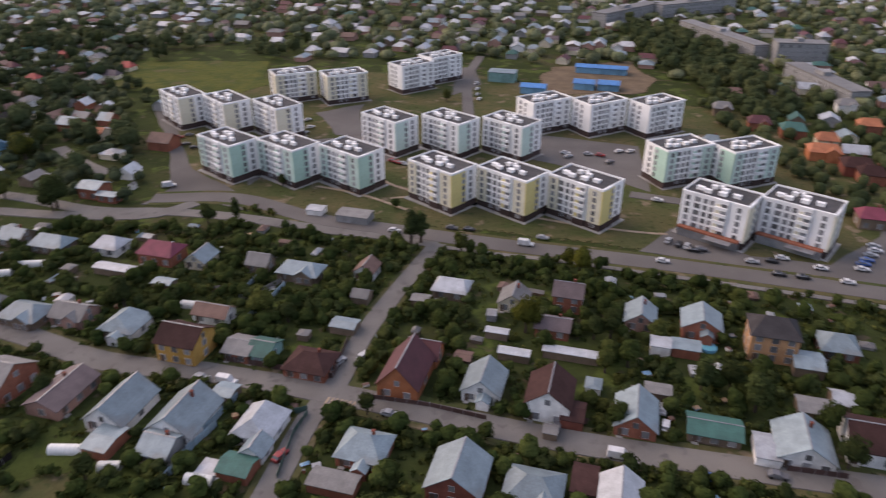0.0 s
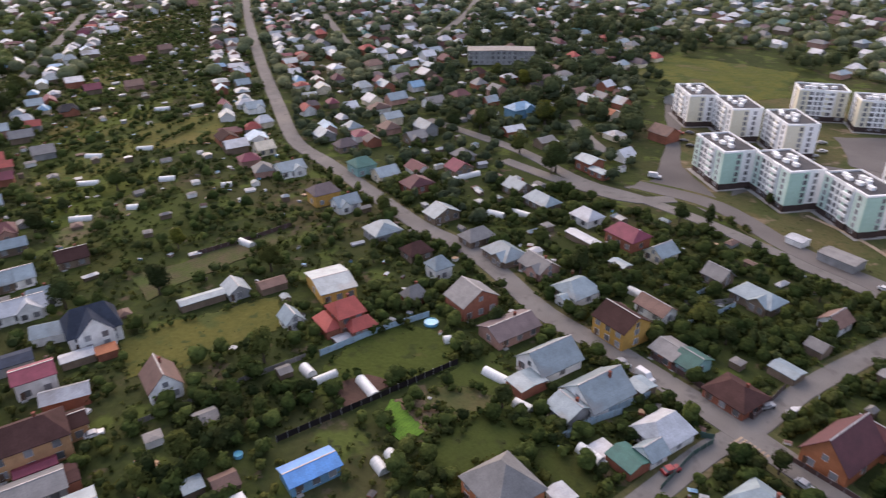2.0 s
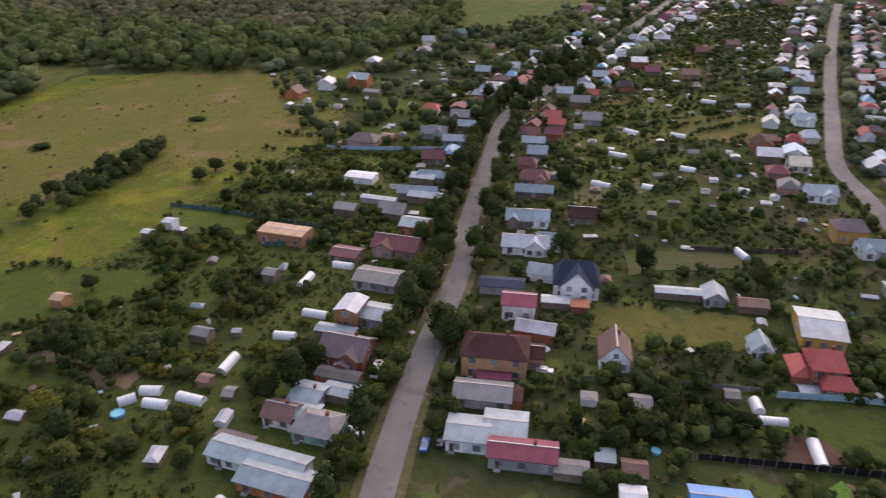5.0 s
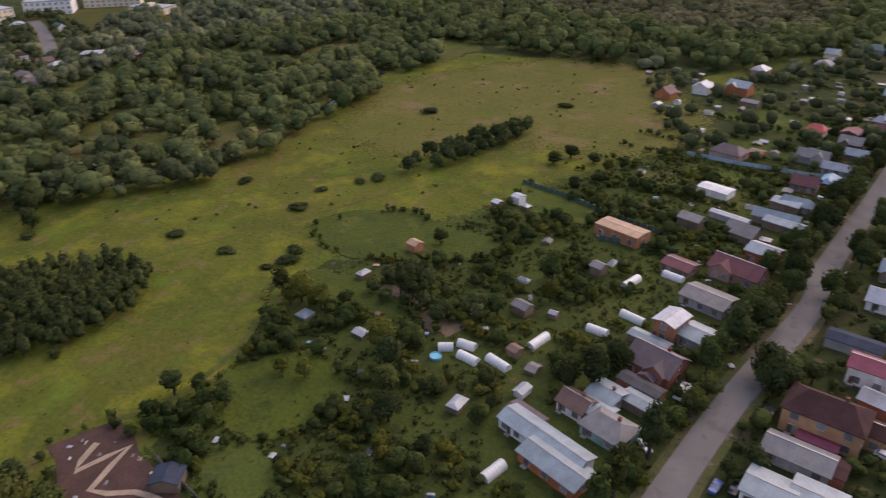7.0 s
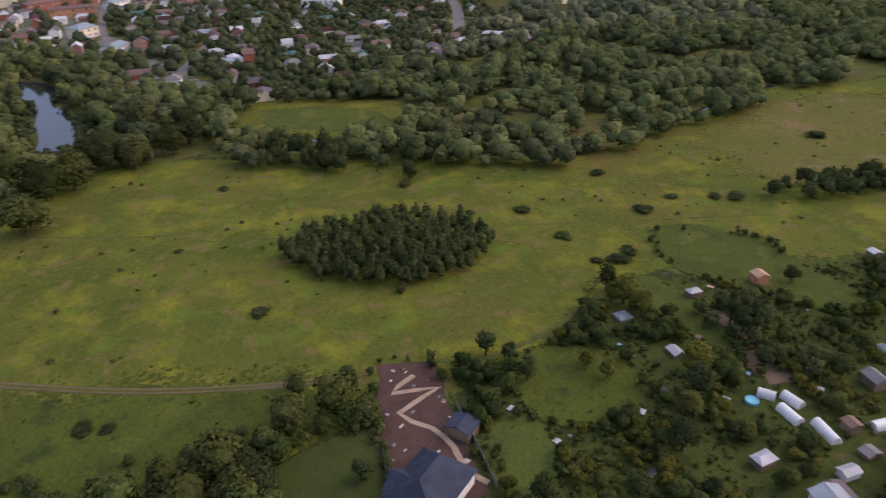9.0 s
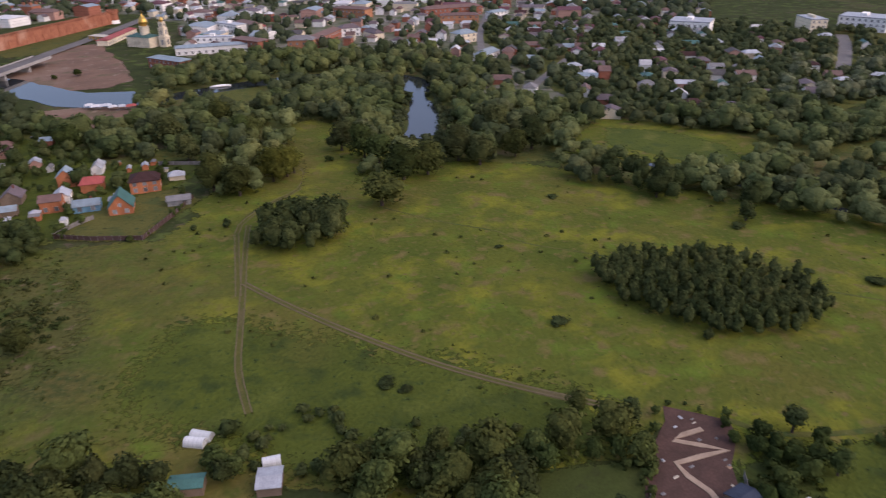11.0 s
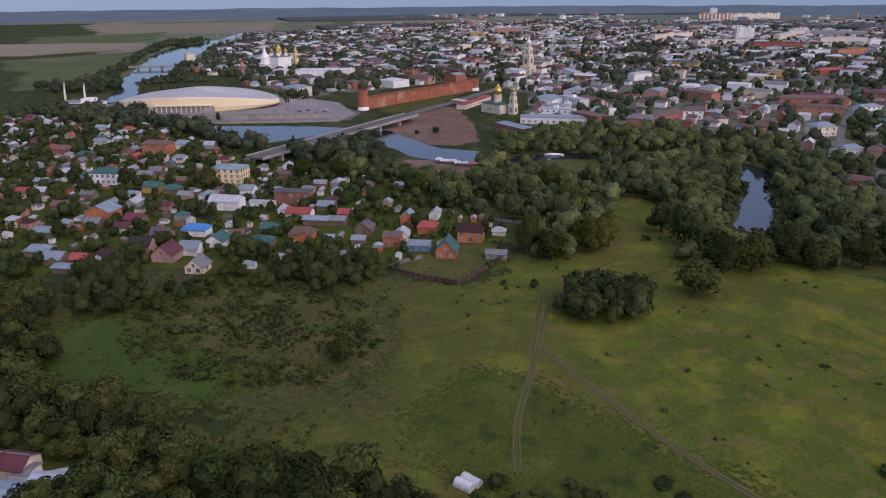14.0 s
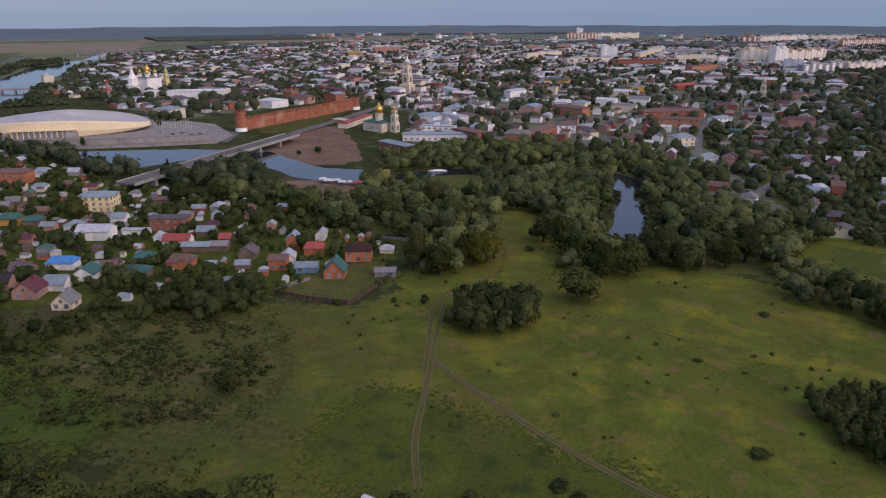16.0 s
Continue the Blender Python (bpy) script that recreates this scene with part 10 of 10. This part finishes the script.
for nm, zone, gap, keep, bare in (("northern", NORTHSIDE, 2.5, 0.85, -0.3), ("southern", SOUTHSIDE, 2.6, 0.85, -0.25), ("middle", STREET2, 3.4, 0.75, -0.1), ("western", WESTGARDENS, 2.9, 0.85, 0.03)):
    places = scatter(zone, gap, rng, keep, 0.7, HOLES, patchy=bare, size=13)
    places = [p for p in places if math.hypot(*p) < 270 or rng.random() < 0.55]
    rng.shuffle(places)
    k, fine = (0.62, 1.0) if nm == "middle" else (1.9, 0.8)
    weeds = scatter(zone, 2.0 if nm != "middle" else 3.0, rng, 0.75, 0.6, HOLES)
    for mat, some, say in ((LEAF[0], weeds[::2], "green weeds and vegetable rows in the gardens"), (LEAF[2], weeds[1::2], "pale weeds and tall grass in the gardens")):
        woods(nm + "_garden_weeds", some, 1.1, 0.9, 6, 0.55, say, mat, rng=rng, category="weeds", jitter=0.5, lobes=2)
    woods(nm + "_garden_bushes", places[::3], 1.6, 1.9, int(28 * k), 0.45 * fine, "low garden bushes and hedges", LEAF[2], rng=rng, category="bushes", jitter=0.45, lobes=2)
    woods(nm + "_garden_growth", places[1::3], 2.4, 4.1, int(42 * k), 0.52 * fine, "dense garden shrubs and fruit trees", LEAF[0], rng=rng, category="bushes", jitter=0.4, lobes=3)
    woods(nm + "_garden_shade_growth", places[2::3], 2.0, 3.2, int(34 * k), 0.5 * fine, "dark garden shrubs", LEAF[4] if nm == "western" else LEAF[1], rng=rng, category="bushes", jitter=0.4, lobes=3)
woods("place_trees", scatter(PLACEWEST, 6.2, rng, 0.75, 1.5, HOLES), 3.3, 5.6, 21, 1.3, "dark garden trees between village houses", TOWNLEAF, rng=rng, lobes=2)
woods("distant_village_trees", scatter(FARWEST, 8, rng, 0.6, 1.5, HOLES) + scatter(EASTSIDE, 7, rng, 0.7, 2.0), 3.4, 6.0, 20, 1.35, "garden trees between distant village houses", RIVERLEAF[0], rng=rng, lobes=2)
woods("far_village_trees", scatter(arc(-60, 100, 430, 1150), 14, rng, 0.75, 1.5, GREENS + (MEADOW_EDGE,)), 5.2, 6.8, 12, 2.3, "trees among far village houses", HAZEWOOD, rng=rng, lobes=2)
parks = [p for p in scatter(TOWN, 18.5, rng, 0.92, 2.0) if noise.noise((p[0] / 80, p[1] / 80, 5.0)) < -0.19]
woods("town_parks", [p for p in parks if math.hypot(*p) < 1700 or rng.random() < 0.5] + scatter(OLDTOWN, 13, rng, 0.75, 2.0) + scatter(TOWNEAST, 13, rng, 0.8, 2.0), 6.6, 10, 12, 2.8, "dense trees of town parks and yards", TOWNLEAF, rng=rng, lobes=2)
woods("town_trees", [p for p in scatter(TOWN, 21, rng, 0.85, 1.0) if math.hypot(*p) < 1500 or rng.random() < 0.45] + scatter(RIVERTOWN, 13, rng, 0.85, 1.0), 4.8, 8.5, 12, 2.3, "trees between the houses of the town", TOWNLEAF, rng=rng, lobes=2)
woods("riverside_quarter_trees", scatter(TOWNNEAR, 7.5, rng, 0.85, 2.0), 4.4, 7.5, 24, 1.6, "garden trees of the far river quarter", RIVERLEAF[0], rng=rng, lobes=3)
edge = scatter(TOWNEDGE, 5.2, rng, 0.74, 0.7, patchy=-0.3, size=28)
LEFTWOOD = [(243.3, -208.8), (239.7, -222.6), (228, -225.6), (205.5, -212.6), (200.1, -194.7), (191.6, -177.5), (203.3, -170)]
ORCHARD = [(151, -221), (160.7, -243.1), (154.2, -255.1), (139, -262.6), (122.5, -253), (116, -235.9), (129.4, -223.9)]
woods("village_edge_trees", scatter(LEFTWOOD, 5.5, rng, 0.9, 0.8) + scatter(ORCHARD, 6.0, rng, 0.85, 0.8), 4.4, 8.0, 120, 0.85, "tall dark trees at the edge of the riverside village", LEAF[1], rng=rng, jitter=0.35)
woods("village_trees", edge[::2], 3.5, 6.2, 70, 0.95, "garden trees between the village houses", LEAF[1], rng=rng, jitter=0.4)
woods("village_shrubs", edge[1::2], 2.2, 3.4, 34, 0.75, "garden shrubs between the village houses", LEAF[0], rng=rng, jitter=0.4)
woods("bramble_thickets", scatter(SCRUBLINE, 4.0, rng, 0.7, 0.8, patchy=-0.05, size=15), 2.2, 2.4, 70, 0.5, "brambles and sallow bushes at the meadow edge", LEAF[1], rng=rng, category="bushes", jitter=0.5, lobes=3)
hedge = [p for p in borders if GRID.free(*p, 0.6)]
for outline in FIELDS:
    for a, b in zip(outline, outline[1:] + outline[:1]):
        a, b = Vector(a[:2]), Vector(b[:2])
        if a.length > 330:
            continue
        for i in range(int((b - a).length / 2.2)):
            q = a.lerp(b, (i + 0.5) / ((b - a).length / 2.2))
            if rng.random() < 0.55 and noise.noise((q.x * 0.05, q.y * 0.05, 4.0)) > -0.15 and GRID.free(q.x, q.y, 0.4):
                hedge.append((q.x + rng.uniform(-1.2, 1.2), q.y + rng.uniform(-1.2, 1.2)))
woods("plot_hedges", hedge, 1.6, 2.2, 16, 0.62, "loose hedges and weeds along plot edges", LEAF[0], rng=rng, category="bushes", jitter=0.5, lobes=2)
NEARGARDENS = [(-136, 40), (-131.5, 66), (-126, 88), (-112, 77), (-103, 62), (-98, 40), (-120, 36)]
near = scatter(NEARGARDENS, 3.3, rng, 0.85, 0.8, HOLES)
woods("overgrown_gardens", near[::2], 2.5, 4.2, 110, 0.55, "overgrown dark garden shrubs and small trees", LEAF[1], rng=rng, category="bushes", jitter=0.45, lobes=4)
woods("overgrown_fruit_trees", near[1::2], 2.3, 3.6, 100, 0.52, "dense garden shrubs and fruit trees", LEAF[0], rng=rng, category="bushes", jitter=0.45, lobes=4)
ROUGHCORNER = [(179.4, -214.2), (143.9, -228.2), (111.4, -220.7), (92.2, -193.1), (94.9, -162.1), (127.4, -150.2), (159.4, -150.3), (188, -172)]
patch([(177.4, -214.2), (143.9, -228.2), (111.4, -218.7), (93.2, -193.1), (94.9, -165.1), (127.4, -171.2), (157.4, -180.3)], 0.27, "weedy_ground", WEEDY, "brownish weedy ground in the corner of the meadow", "grass", 6.0, loose=12.0)
for k, outline in enumerate(([(190, -147.8), (196.9, -173.2), (173.9, -168.9), (155.7, -151.2), (176.2, -141.3)], [(164.2, -155.9), (152.1, -167.4), (133.2, -154.2), (128, -144), (148.3, -141)])):
    patch(outline, 0.29 + 0.01 * k, "nettle_bed", CROPGREEN, "lush bright green nettles and weeds", "grass", 4.0, loose=6.0)
woods("tall_weeds", scatter(ROUGHCORNER, 1.7, rng, 0.7, 0.4, patchy=-0.12, size=12), 0.9, 1.0, 10, 0.42, "tall pale flowering weeds in the meadow corner", LEAF[3], rng=rng, category="weeds", jitter=0.5, lobes=2)
woods("dark_weeds", scatter(ROUGHCORNER, 2.6, rng, 0.6, 0.4, patchy=-0.05, size=20), 1.5, 0.9, 22, 0.42, "low brambles in the meadow corner", LEAF[0], rng=rng, category="weeds", jitter=0.5, lobes=2)
# meadow tufts
woods("meadow_tufts", scatter(MEADOW_EDGE, 7, rng, 0.3, 0.5, patchy=0.0, size=40), 0.9, 0.7, 14, 0.6, "low weeds and tufts in the meadow", LEAF[2], rng=rng, category="grass", jitter=0.5, lobes=1)
woods("rough_weeds", scatter(ROUGH_EDGE, 2.2, rng, 0.6, 0.5, patchy=-0.05, size=18), 0.9, 0.7, 8, 0.42, "tall weeds and seedlings on rough ground", LEAF[2], rng=rng, category="weeds", jitter=0.5, lobes=2)
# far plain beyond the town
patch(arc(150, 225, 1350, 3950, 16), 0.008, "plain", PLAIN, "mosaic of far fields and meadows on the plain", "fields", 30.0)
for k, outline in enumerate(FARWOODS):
    patch(outline, 7.0 + k * 0.3, "far_wood", PLAINWOOD, "line of far woods on the plain, greyed for haze", "wood", 10.0)
many_houses("far_blocks", scatter(arc(158, 204, 2100, 4200), 110, rng, 0.5, 5.0, patchy=-0.05, size=500), -15, rng, ("white", "zinc", "slate"), ("white", "cream", "pink", "tan", "grey"), "far pale blocks and halls on the plain", (12, 46), (5, 16), (0.5, 2.0), True)
